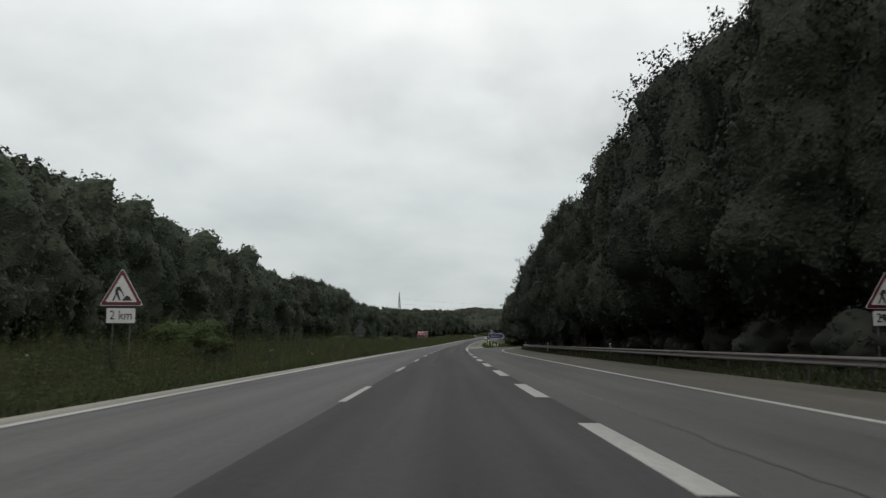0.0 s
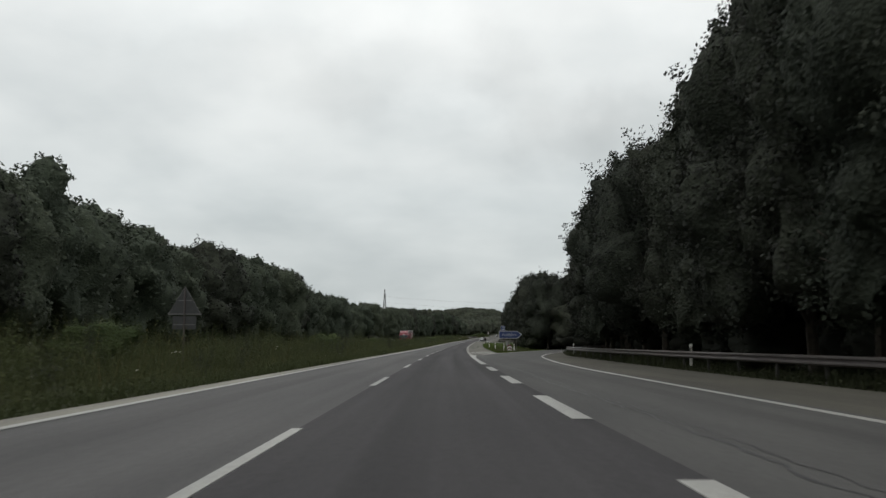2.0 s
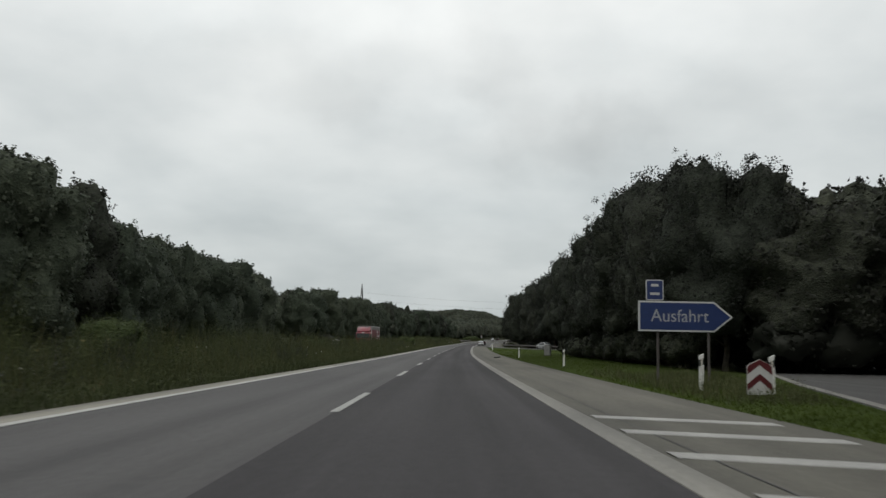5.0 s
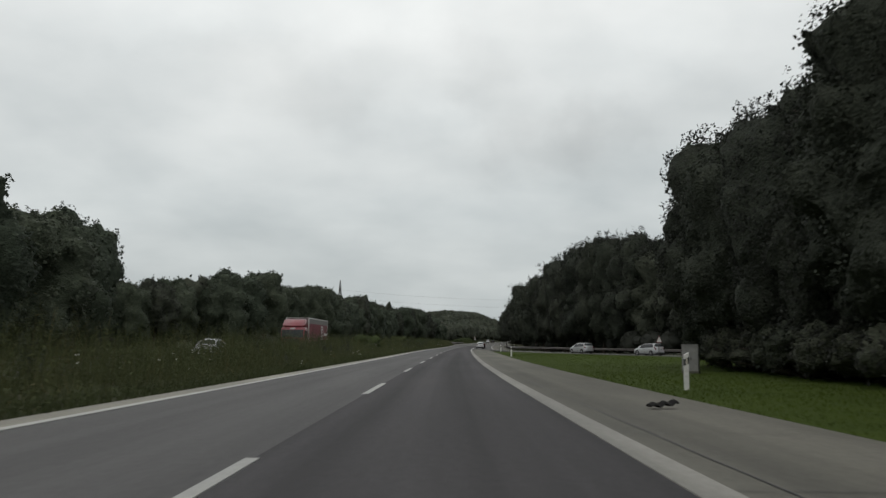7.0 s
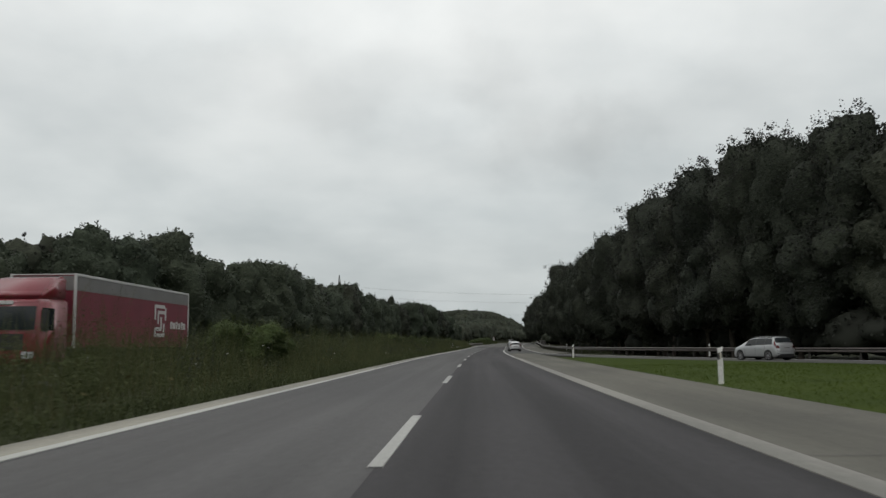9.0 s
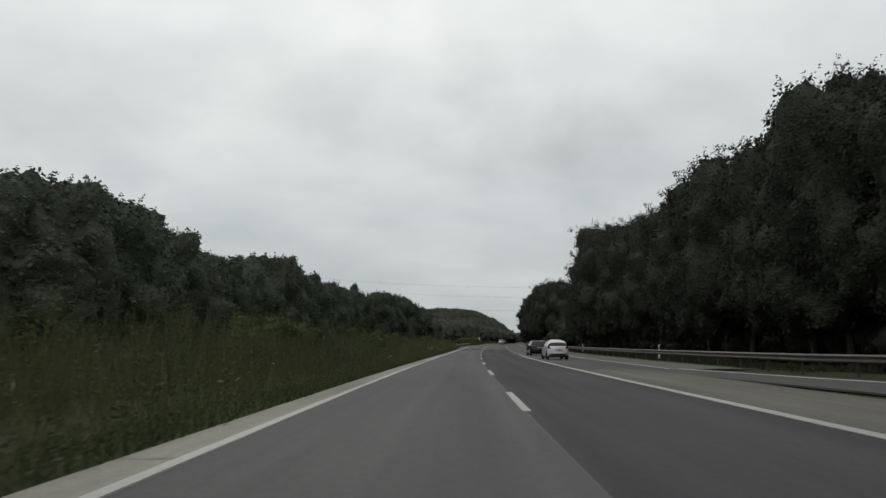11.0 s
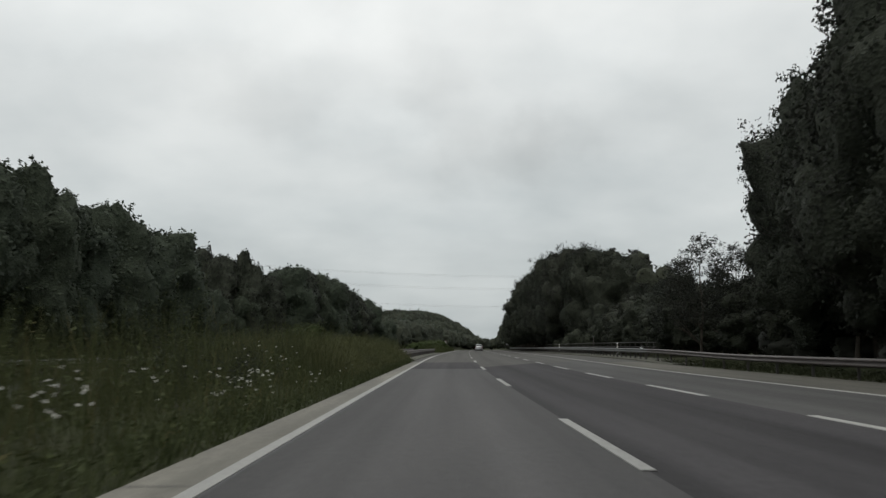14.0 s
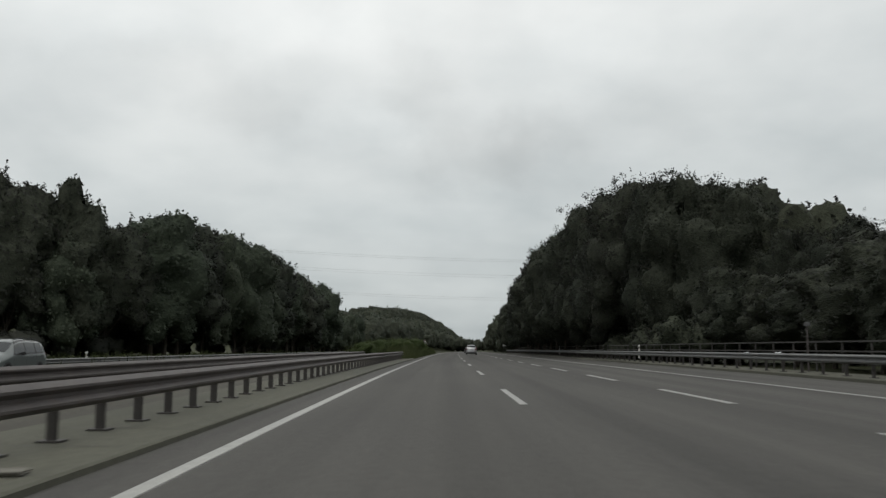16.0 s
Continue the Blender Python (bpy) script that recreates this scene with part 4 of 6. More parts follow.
def undergrowth(s0, s1, gap, nf, deep=(0, 4), tall=(1.4, 2.8)):
    s = s0
    while s < s1:
        for d in deep:
            UNDER.append((s + RT.uniform(-2, 2), nf(s) + (d if nf(s) > 0 else -d) + RT.uniform(1.2, 3.2) * (1 if nf(s) > 0 else -1), RT.uniform(*tall)))
        s += gap


undergrowth(-10, 120, 3.4, lambda s: 14.6)
undergrowth(120, 195, 3.4, table([(120, 14.6), (150, 16.8), (170, 20.4), (195, 26)]))
for i_ in range(14):
    UNDER.append((212 + 1.1 * i_ + RT.uniform(-0.8, 0.8), 19.4 + 2.9 * i_, RT.uniform(2.6, 4.2)))
undergrowth(150, 205, 3.4, table([(150, 17.6), (170, 21.4), (190, 26), (205, 31)]), (0,))
undergrowth(195, 245, 5.0, table([(195, 40), (215, 44), (245, 50)]))
undergrowth(217, 290, 4.2, lambda s: 17.5, (0, 5, 10))
undergrowth(308, 368, 1.4, table([(308, 71), (326, 49), (341, 36), (355, 28), (364, 25.6), (368, 24.6)]), (0, 3.5, 8, 13), (2.8, 4.2))
undergrowth(360, 402, 2.0, table([(360, 27.5), (364, 26.2), (385, 22.0), (402, 19.8)]), (0, 4), (2.6, 4.0))
undergrowth(364, 520, 4.2, table([(364, 26.6), (385, 20.5), (410, 17.4), (520, 17)]))
undergrowth(520, 600, 4.6, lambda s: 26, (0, 6))
undergrowth(600, 760, 5.0, lambda s: 16.4)
undergrowth(-6, 316, 5.0, lambda s: -31.0, (0,))
undergrowth(316, 390, 4.8, lambda s: -46, (0, 6))
undergrowth(390, 552, 5.0, lambda s: -31.0, (0,))
undergrowth(552, 640, 2.6, lambda s: -37, (0, 3))
undergrowth(552, 600, 4.8, lambda s: -40, (0, 6))
undergrowth(600, 790, 5.0, lambda s: -34.0, (0,))
clump("undergrowth", UNDER, [LEAF_A, LEAF_A], 340, "dark low undergrowth closing the foot of the woods", "undergrowth", 260, 1.0, 9.5, 0.0, (18, 10), 22, 26)
far = []
for i in range(100):
    for d_ in (0, 9, 19):
        far.append((790 + 7.2 * i + RT.uniform(-2.5, 2.5), -33 - d_ + RT.uniform(-2, 2), RT.uniform(12.5, 15.5) - 2.5 * ease(110 - 7.2 * i, 0, 60)))
for i in range(90):
    far.append((1360 + RT.uniform(-25, 25), -260 + 2.8 * i + RT.uniform(-3, 3), RT.uniform(12, 15.5)))
for i in range(60):
    far.append((RT.uniform(1100, 1340), RT.uniform(-190, -60), RT.uniform(12, 15)))
for i in range(40):
    far.append((1530 + RT.uniform(0, 40), -60 + 3.4 * i, RT.uniform(12, 15)))
for i in range(70):
    far.append((760 + 10 * i + RT.uniform(-3, 3), 18 + RT.uniform(-2, 3), RT.uniform(13, 15.5)))
clump("distant_woodland", far, [LEAF_HAZE, LEAF_CORE_LIFTED], 320, "green wooded hill in the distance with haze put into its leaf colour", "woodland", 130, 0.75, 6.6, 0.2, (16, 11), 10, 18)

# shrubs at the foot of the woods
def shrubs(s0, s1, gap, nf, h0, h1, kinds=(0, 1), group="shrubs under the trees"):
    s = s0
    while s < s1:
        plant(RT.choice(kinds), s, nf(s) + RT.uniform(-0.7, 0.7), RT.uniform(h0, h1), RT.uniform(0, 6.28), RT.uniform(0.9, 1.25), SHRUBS, group, "shrub", 3.0)
        s += gap * RT.uniform(0.8, 1.2)


shrubs(-6, 22, 3.6, lambda s: 19.4, 2.6, 3.8)
shrubs(37, 120, 3.6, lambda s: 18.6, 2.2, 3.0)
shrubs(120, 190, 3.6, table([(120, 17.8), (150, 20.4), (170, 23.6), (190, 28)]), 2.2, 3.0)
shrubs(217, 286, 3.2, table([(217, 15.8), (240, 16.1), (272, 16.2), (286, 17.6)]), 2.0, 2.9)
shrubs(404, 503, 4.2, table([(404, 20.2), (440, 19.4), (503, 19.6)]), 2.0, 3.0)
row(512, 600, 4.2, lambda s: 20.6, lambda s: 6.4, kinds=(6, 7, 8), jh=1.2, wide=1.55)
shrubs(590, 640, 4.5, lambda s: 16.5, 2.6, 3.8)
for s_, n_, h_ in ((36, -8.4, 2.1), (41, -9.2, 2.3), (96, -9.4, 2.0), (143, -8.6, 1.9), (150, -9.4, 2.2), (196, -9.6, 2.0), (238, -9.2, 1.6), (333, -8.2, 2.3), (338, -8.8, 2.2),
                   (402, -9.9, 2.4), (407, -9.4, 2.2), (428, -8.6, 2.3), (434, -9.2, 2.2), (455, -9.2, 2.2), (470, -9.4, 2.0), (505, -8.8, 2.2), (604, -8.8, 1.7), (611, -8.2, 2.0), (619, -8.8, 2.0), (627, -7.6, 2.1), (634, -8.6, 2.3), (643, -7.4, 2.2), (649, -8.6, 2.6), (655, -6.8, 2.6), (662, -6.2, 2.2), (668, -7.5, 2.8)):
    plant(3 if 395 < s_ < 600 else 2, s_, n_, h_, s_, 1.15, SHRUBS, "shrubs in the median", "shrub", 2.4)

# ---- weeds and grass ----
def field(seed, count, s0, s1, n0, n1, hf, leafy=0.6, wide=0.035, z=-0.06, bend=0.3, leaf=0.13):
    """Stems and leaves standing on a strip beside the road. hf(s, n): height there, as arrays."""
    rs = np.random.RandomState(seed)
    s, q = rs.uniform(s0, s1, count), rs.uniform(0, 1, count)
    f0 = n0 if callable(n0) else (lambda a: np.full_like(a, n0))
    f1 = n1 if callable(n1) else (lambda a: np.full_like(a, n1))
    n = f0(s) + q * (f1(s) - f0(s))
    h = hf(s, n) * rs.uniform(0.62, 1.15, count)
    a = np.interp(s, GRID, _th)
    base = np.stack([np.interp(s, GRID, _x) + n * np.cos(a), np.interp(s, GRID, _y) + n * np.sin(a), np.interp(s, GRID, _z) + z], 1)
    ang = rs.uniform(0, 6.28, count)
    d = np.stack([np.cos(ang), np.sin(ang), np.zeros(count)], 1)
    lean = np.stack([rs.normal(0, bend, count), rs.normal(0, bend, count), np.ones(count)], 1)
    lean /= np.linalg.norm(lean, axis=1, keepdims=True)
    w = (wide * rs.uniform(0.6, 1.4, count))[:, None]
    v = np.empty((count, 4, 3))
    v[:, 0] = base - d * w * 0.5
    v[:, 1] = base + d * w * 0.5
    v[:, 2] = base + lean * h[:, None] + d * w * 0.12
    v[:, 3] = base + lean * h[:, None] - d * w * 0.12
    V, F = [v.reshape(-1, 3)], [np.arange(4 * count).reshape(-1, 4)]
    m = int(count * leafy)
    if m:
        k = rs.randint(0, count, m)
        t = rs.uniform(0.25, 1.0, m)
        pos = base[k] + lean[k] * (h[k] * t)[:, None] + rs.normal(0, 0.07, (m, 3))
        ln = leaf * rs.uniform(0.6, 1.5, m)
        lv, lf = kites(pos, rs.normal(size=(m, 3)) * 0.5 + np.array([0, 0, 0.9]), ln, ln * 0.45, rs)
        V.append(lv); F.append(lf + 4 * count)
    return np.concatenate(V), np.concatenate(F)


def ripple(s, n):
    return 0.5 + 0.5 * np.sin(s * 0.21 + 1.3 * np.sin(n * 0.9 + s * 0.05)) * np.sin(s * 0.067 + n * 0.7 + 1.0)


def mounds(s, n):
    """Uneven clumps of growth, 0 to 1, from a few metres to a dozen across."""
    a = np.sin(s * 0.53 + 1.7 * np.sin(n * 0.8 + s * 0.11)) * np.sin(s * 0.19 + n * 0.6)
    b = np.sin(s * 1.27 + 2.1 * np.sin(n * 1.4 + 0.7)) * np.sin(n * 1.9 + s * 0.43)
    return np.clip(0.5 + 0.38 * a + 0.22 * b, 0, 1)


def median_height(s, n):
    edge = np.clip((-4.5 - n) / 3.4, 0, 1) ** 1.1
    tall = np.interp(s, [-20, 60, 110, 170, 300, 360, 395, 440, 500, 525], [1.5, 1.5, 1.65, 1.65, 1.9, 1.9, 2.1, 2.1, 1.9, 1.8])
    return 0.24 + tall * edge * (0.42 + 0.72 * mounds(s, n))


def stuff(name, va, mats, label, cat):
    return tagged(new(name, quick_mesh(name, va[0], va[1], mats)), label, cat, kind="stuff")


stuff("median_weeds", field(1, 60000, -8, 527, -10.9, -4.6, median_height, 3.0, 0.016, bend=0.22, leaf=0.066), [WEED], "tall green weeds growing in the grassy median", "weeds")
stuff("median_grass", field(11, 84000, -8, 527, -10.9, -4.45, lambda s, n: 0.24 + 0.72 * median_height(s, n), 0.0, 0.013, bend=0.30), [WEED_TOP], "long pale green grass in the median", "grass")
stuff("median_edge_grass", field(12, 44000, -8, 527, -5.6, -4.42, lambda s, n: 0.20 + 0.24 * ripple(s, n), 0.7, 0.02, bend=0.5, leaf=0.07), [WEED], "low rough grass along the concrete strip", "grass")
def herb_clumps(seed, count, s0, s1, n0, n1):
    """Bunches of tall leafy herbs that stand out of the grass."""
    rs = np.random.RandomState(seed)
    V, F, off = [], [], 0
    for q in range(count):
        s, n = rs.uniform(s0, s1), rs.uniform(n0, n1)
        hgt = rs.uniform(0.9, 1.35) * float(median_height(np.array([s]), np.array([n]))[0]) + 0.2
        c = np.array(at(s, n, -0.06))
        wide, k = rs.uniform(0.25, 0.8), rs.randint(14, 34)
        for e in range(k):
            foot = c + np.array([*rs.normal(0, wide * 0.5, 2), 0])
            lean = np.array([*rs.normal(0, 0.16, 2), 1.0])
            hh = hgt * rs.uniform(0.7, 1.1)
            m = rs.randint(12, 20)
            t = rs.uniform(0.2, 1.0, m)
            pos = foot + lean * (hh * t)[:, None] + rs.normal(0, 0.05, (m, 3))
            ln = rs.uniform(0.05, 0.12, m) * (1.25 - 0.6 * t)
            v, f = kites(pos, rs.normal(size=(m, 3)) * 0.45 + np.array([0, 0, 0.9]), ln, ln * 0.34, rs)
            V.append(v); F.append(f + off); off += len(v)
            d = np.array([math.cos(e), math.sin(e), 0]) * 0.006
            V.append(np.array([foot - d, foot + d, foot + lean * hh + d * 0.3, foot + lean * hh - d * 0.3])); F.append(np.arange(4)[None] + off); off += 4
    return np.concatenate(V), np.concatenate(F)


stuff("median_herbs", herb_clumps(21, 330, -6, 526, -10.4, -5.6), [HERB], "bunches of tall leafy herbs among the median grass", "weeds")
stuff("median_dark_herbs", herb_clumps(22, 260, -6, 526, -10.6, -5.8), [LEAF_B], "dark bushy herbs among the median grass", "weeds")
stuff("median_dry_stems", field(2, 7000, -8, 527, -10.9, -4.8, lambda s, n: median_height(s, n) * 1.12, 0.2, 0.02), [WEED_DRY], "dry pale stems among the median weeds", "weeds")
stuff("bridge_end_weeds", field(3, 16000, 603, 720, -10.5, -4.7, lambda s, n: (0.8 + 0.9 * mounds(s, n)) * np.clip(0.45 + (-4.6 - n) / 1.6, 0, 1), 1.6, 0.03, leaf=0.09), [WEED], "green weeds past the bridge in the median", "weeds")
stuff("lawn_grass", field(4, 70000, 172, 345, lambda s: np.full_like(s, 7.15), lambda s: np.interp(s, [172, 182, 197, 210, 272, 273, 330, 345], [8.4, 10, 13.5, 15.5, 15.5, 24, 24, 20]), lambda s, n: 0.06 + 0.04 * ripple(s, n), 0.0, 0.014, -0.014, 0.6), [BLADE], "short mown grass of the roadside island", "grass")
stuff("island_weeds", field(13, 3000, 184, 205, 7.6, lambda s: np.interp(s, [184, 205], [10.2, 13.5]), lambda s, n: 0.22 + 0.35 * ripple(s * 3, n * 2), 0.8, 0.02, bend=0.35, leaf=0.06), [WEED_TOP], "dry yellowish weeds round the sign posts on the island", "weeds")
stuff("bridge_start_weeds", field(14, 20000, 490, 527.5, -10.4, -4.75, lambda s, n: 0.3 + (1.0 + 0.6 * mounds(s, n)) * np.clip((-4.5 - n) / 1.5, 0, 1), 2.6, 0.016, bend=0.22, leaf=0.066), [WEED_TOP], "dense tall weeds where the median meets the bridge", "weeds")
stuff("verge_grass", field(5, 22000, -6, 190, lambda s: np.interp(s, [-6, 120, 150, 170, 190], [12.1, 12.2, 12.6, 14.6, 19.4]), lambda s: np.interp(s, [-6, 120, 150, 170, 190], [15.4, 16, 18, 21, 25]), lambda s, n: 0.16 + 0.3 * np.clip(n - 11, 0, 1.5) * ripple(s, n), 0.5, 0.03), [VERGE_SHADED], "rough grass along the guard rail, darkened for the shade there", "grass")
stuff("far_verge_grass", field(6, 14000, 400, 524, 12.4, 16.0, lambda s, n: 0.14 + 0.25 * ripple(s, n), 0.5, 0.03), [VERGE_SHADED], "rough grass behind the guard rail, darkened for the shade there", "grass")
stuff("opposite_verge_grass", field(7, 14000, -4, 700, -29, -22.6, lambda s, n: 0.3 + 0.5 * ripple(s, n), 0.8, 0.06), [WEED], "rough grass beyond the opposite carriageway", "grass")


def flowers():
    rs = np.random.RandomState(9)
    V, F, off = [], [], 0
    spots = [(rs.uniform(0, 525), rs.uniform(-7.2, -4.9)) for _ in range(50)]
    spots += [(rs.uniform(466, 471), rs.uniform(-6.6, -5.6)) for _ in range(16)] + [(rs.uniform(473, 480), rs.uniform(-6.2, -5.0)) for _ in range(14)] + [(rs.uniform(466, 492), rs.uniform(-6.8, -4.9)) for _ in range(24)] + [(rs.uniform(300, 306), rs.uniform(-6, -5)) for _ in range(8)]
    for s, n in spots:
        top = at(s, n, float(median_height(np.array([s]), np.array([n]))[0]) * rs.uniform(0.6, 0.95))
        for q in range(rs.randint(1, 4)):
            c = np.array(top) + rs.normal(0, 0.10, 3)
            k = 9
            ang = rs.uniform(0, 6.28, k)
            pos = c + np.stack([np.cos(ang), np.sin(ang), rs.uniform(-0.6, 0.8, k)], 1) * rs.uniform(0.01, 0.035, (k, 1))
            v, f = kites(pos, rs.normal(0, 1, (k, 3)), np.full(k, 0.028), np.full(k, 0.026), rs)
            V.append(v); F.append(f + off); off += len(v)
    stuff("white_flowers", (np.concatenate(V), np.concatenate(F)), [FLOWER], "small white umbel flowers among the median weeds", "flowers")


flowers()

# ---- more materials ----
WHITE_PLASTIC = plain("white_plastic", (0.62, 0.62, 0.60), 0.5, 0, 0.06, 4, (0.35, 0.34, 0.30))
BLACK_PLASTIC = plain("black_plastic", (0.018, 0.018, 0.019), 0.6)
REFLECTOR = plain("reflector", (0.55, 0.52, 0.45), 0.25)
SIGN_RED = plain("sign_red", (0.085, 0.010, 0.013), 0.45, 0, 0.08)
SIGN_WHITE = plain("sign_white", (0.50, 0.50, 0.49), 0.45, 0, 0.05)
SIGN_BACK = plain("sign_back_metal", (0.045, 0.047, 0.048), 0.6, 0.3, 0.15)
SIGN_TEXT = plain("sign_lettering", (0.33, 0.34, 0.36), 0.45, 0, 0.08)
SIGN_BLUE = plain("sign_blue", (0.020, 0.037, 0.118), 0.4, 0, 0.08)
SIGN_BLACK = plain("sign_black", (0.015, 0.015, 0.015), 0.5)
CABINET_GREY = plain("grey_cabinet", (0.20, 0.20, 0.195), 0.7, 0, 0.15, 3, (0.16, 0.16, 0.13))
RUBBER = plain("tyre_rubber", (0.013, 0.0125, 0.012), 0.9)
RUBBER.node_tree.nodes["Principled BSDF"].inputs["Specular IOR Level"].default_value = 0.15
ALLOY = plain("alloy_rim", (0.32, 0.32, 0.33), 0.35, 0.7)
GLASS_DARK = plain("tinted_car_glass", (0.020, 0.024, 0.026), 0.06, 0, 0.05)
LAMP_RED = plain("red_tail_lamp", (0.085, 0.006, 0.009), 0.2)
GLASS_DARK.node_tree.nodes["Principled BSDF"].inputs["Specular IOR Level"].default_value = 0.32
LAMP_CLEAR = plain("clear_headlamp", (0.55, 0.57, 0.58), 0.15)
PLATE = plain("number_plate", (0.34, 0.34, 0.335), 0.5)


def car_paint(name, c, metal=0.0, rough=0.28):
    m = plain(name, c, rough, metal, 0.03, 2.0)
    b = m.node_tree.nodes["Principled BSDF"]
    b.inputs["Coat Weight"].default_value, b.inputs["Coat Roughness"].default_value = 0.6, 0.08
    return m


CAR_WHITE = car_paint("white_car_paint", (0.53, 0.54, 0.55))
CAR_BLACK = car_paint("black_car_paint", (0.006, 0.006, 0.007), 0.0, 0.14)
CAR_BLACK.node_tree.nodes["Principled BSDF"].inputs["Coat Weight"].default_value = 0.25
CAR_BLACK.node_tree.nodes["Principled BSDF"].inputs["Specular IOR Level"].default_value = 0.3
CAR_SILVER = car_paint("silver_car_paint", (0.40, 0.41, 0.42), 0.4)
CAR_GREY = car_paint("grey_green_car_paint", (0.115, 0.13, 0.127), 0.3)
TRUCK_RED = car_paint("red_lorry_paint", (0.17, 0.012, 0.022), 0.0, 0.4)
TARP_RED = plain("red_tarpaulin", (0.13, 0.013, 0.026), 0.6, 0, 0.12, 0.8)
TARP_GREY = plain("grey_tarpaulin", (0.14, 0.136, 0.132), 0.6, 0, 0.1, 0.8)


def empty(name, label, cat, group="", m=None):
    ob = bpy.data.objects.new(name, None)
    ob.empty_display_size = 0.3
    scene.collection.objects.link(ob)
    if m is not None:
        ob.matrix_basis = m
    return tagged(ob, label, cat, group)


def shared(name, mesh, parent, m):
    """One more object on a mesh that alike parts share."""
    ob = new(name, mesh)
    ob.parent = parent
    ob.matrix_basis = m
    return ob


# ---- guard rails ----
def rail_profile(n, face, top):
    """Closed W-shaped beam. face: -1 when it faces left, +1 when it faces right."""
    w = [(0.0, 0.0), (0.03, -0.02), (0.078, -0.055), (0.078, -0.085), (0.012, -0.135), (0.012, -0.175), (0.078, -0.225), (0.078, -0.255), (0.03, -0.29), (0.0, -0.31)]
    out = [(n + face * d, top + z) for d, z in w]
    back = [(n + face * (d - 0.012), top + z) for d, z in reversed(w)]
    return out + back


def guard_rail(s0, s1, nf, face, top, gap, mat, post_mat, label, foot=0.0, step=2.0, post_low=-0.1):
    top_at = top if callable(top) else (lambda s: top)
    top = top_at(s0)
    g = nf if callable(nf) else (lambda s: nf)
    rail = empty("guard_rail", label, "guard rail")
    sweep("beam", s0, s1, lambda s: rail_profile(g(s), face, top_at(s)), mat, step, rail, "ribbed steel beam", "", True)
    bm = bmesh.new()
    for a, b in (((-0.05, -0.03), (0.05, -0.022)), ((-0.05, 0.022), (0.05, 0.03)), ((-0.05, -0.022), (-0.042, 0.022))):
        box(bm, a[0], b[0], a[1], b[1], post_low, top - 0.03)
    box(bm, -0.045, 0.05, -0.04, 0.04, top - 0.22, top - 0.10)
    if foot:
        box(bm, -0.12, 0.12, -0.13, 0.13, foot - 0.002, foot + 0.02, 0.004)
    first = None
    k = int((s1 - s0) / gap)
    for i in range(k):
        s = s0 + 0.7 + i * gap
        m = spot(s, g(s) - face * 0.06, top_at(s) - top)
        if first is None:
            first = part("post", bm, post_mat, rail)
            first.matrix_basis = m
        else:
            shared("post", first.data, rail, m)
    return rail


EXIT_RAIL = table([(-30, 12.9), (112, 12.9), (135, 13.0), (150, 13.25), (160, 13.9), (170, 15.3), (180, 17.4), (190, 20.2), (206, 25.8)])
guard_rail(-24, 206, EXIT_RAIL, -1, 0.78, 4.0, STEEL_DULL, STEEL_DARK, "dull grey galvanised steel guard rail along the exit lane")
JOIN_RAIL = lambda s: JOIN_OUT(s) + 2.0 if s < 395 else max(12.0 + 0.45 * ease(s, 480, 526), JOIN_OUT(s) + 2.0)
guard_rail(330, 526, JOIN_RAIL, -1, lambda s: 0.72 + 0.16 * ease(s, 500, 526), 4.0, STEEL_DULL, STEEL_DARK, "grey galvanised steel guard rail beside the merging lane", post_low=-0.3)
guard_rail(526, 760, 12.45, -1, 0.88, 2.0, STEEL, STEEL_DARK, "grey steel guard rail on the bridge kerb", 0.13)
guard_rail(526.332, 607, -5.5, 1, 0.71, 1.333, STEEL_DULL, STEEL_DARK, "brownish weathered steel guard rail on the bridge median", 0.08)
guard_rail(-24, 521, -10.9, -1, 0.66, 4.0, STEEL_DULL, STEEL_DARK, "dull steel guard rail of the opposite carriageway behind weeds")
guard_rail(521, 700, -8.7, 1, 0.71, 2.0, STEEL_DULL, STEEL_DARK, "grey steel guard rail of the opposite carriageway on the bridge")
guard_rail(420, 720, -23.2, 1, lambda s: 0.69 + OPP_Z(s), 4.0, STEEL, STEEL_DARK, "grey steel guard rail beyond the opposite carriageway")


def bridge_railing():
    r = empty("bridge_railing", "thin dark steel railing along the bridge edge", "railing")
    for z in (0.62, 0.98, 1.36):
        sweep("rail_bar", 530, 740, [(14.0, z - 0.03), (14.05, z - 0.03), (14.05, z + 0.03), (14.0, z + 0.03)], STEEL_DARK, 3.0, r, "", "", True)
    bm = bmesh.new()
    box(bm, -0.03, 0.03, -0.03, 0.03, 0.12, 1.36)
    first = None
    for i in range(84):
        m = spot(531 + 2.5 * i, 14.03)
        if first is None:
            first = part("post", bm, STEEL_DARK, r)
            first.matrix_basis = m
        else:
            shared("post", first.data, r, m)


bridge_railing()


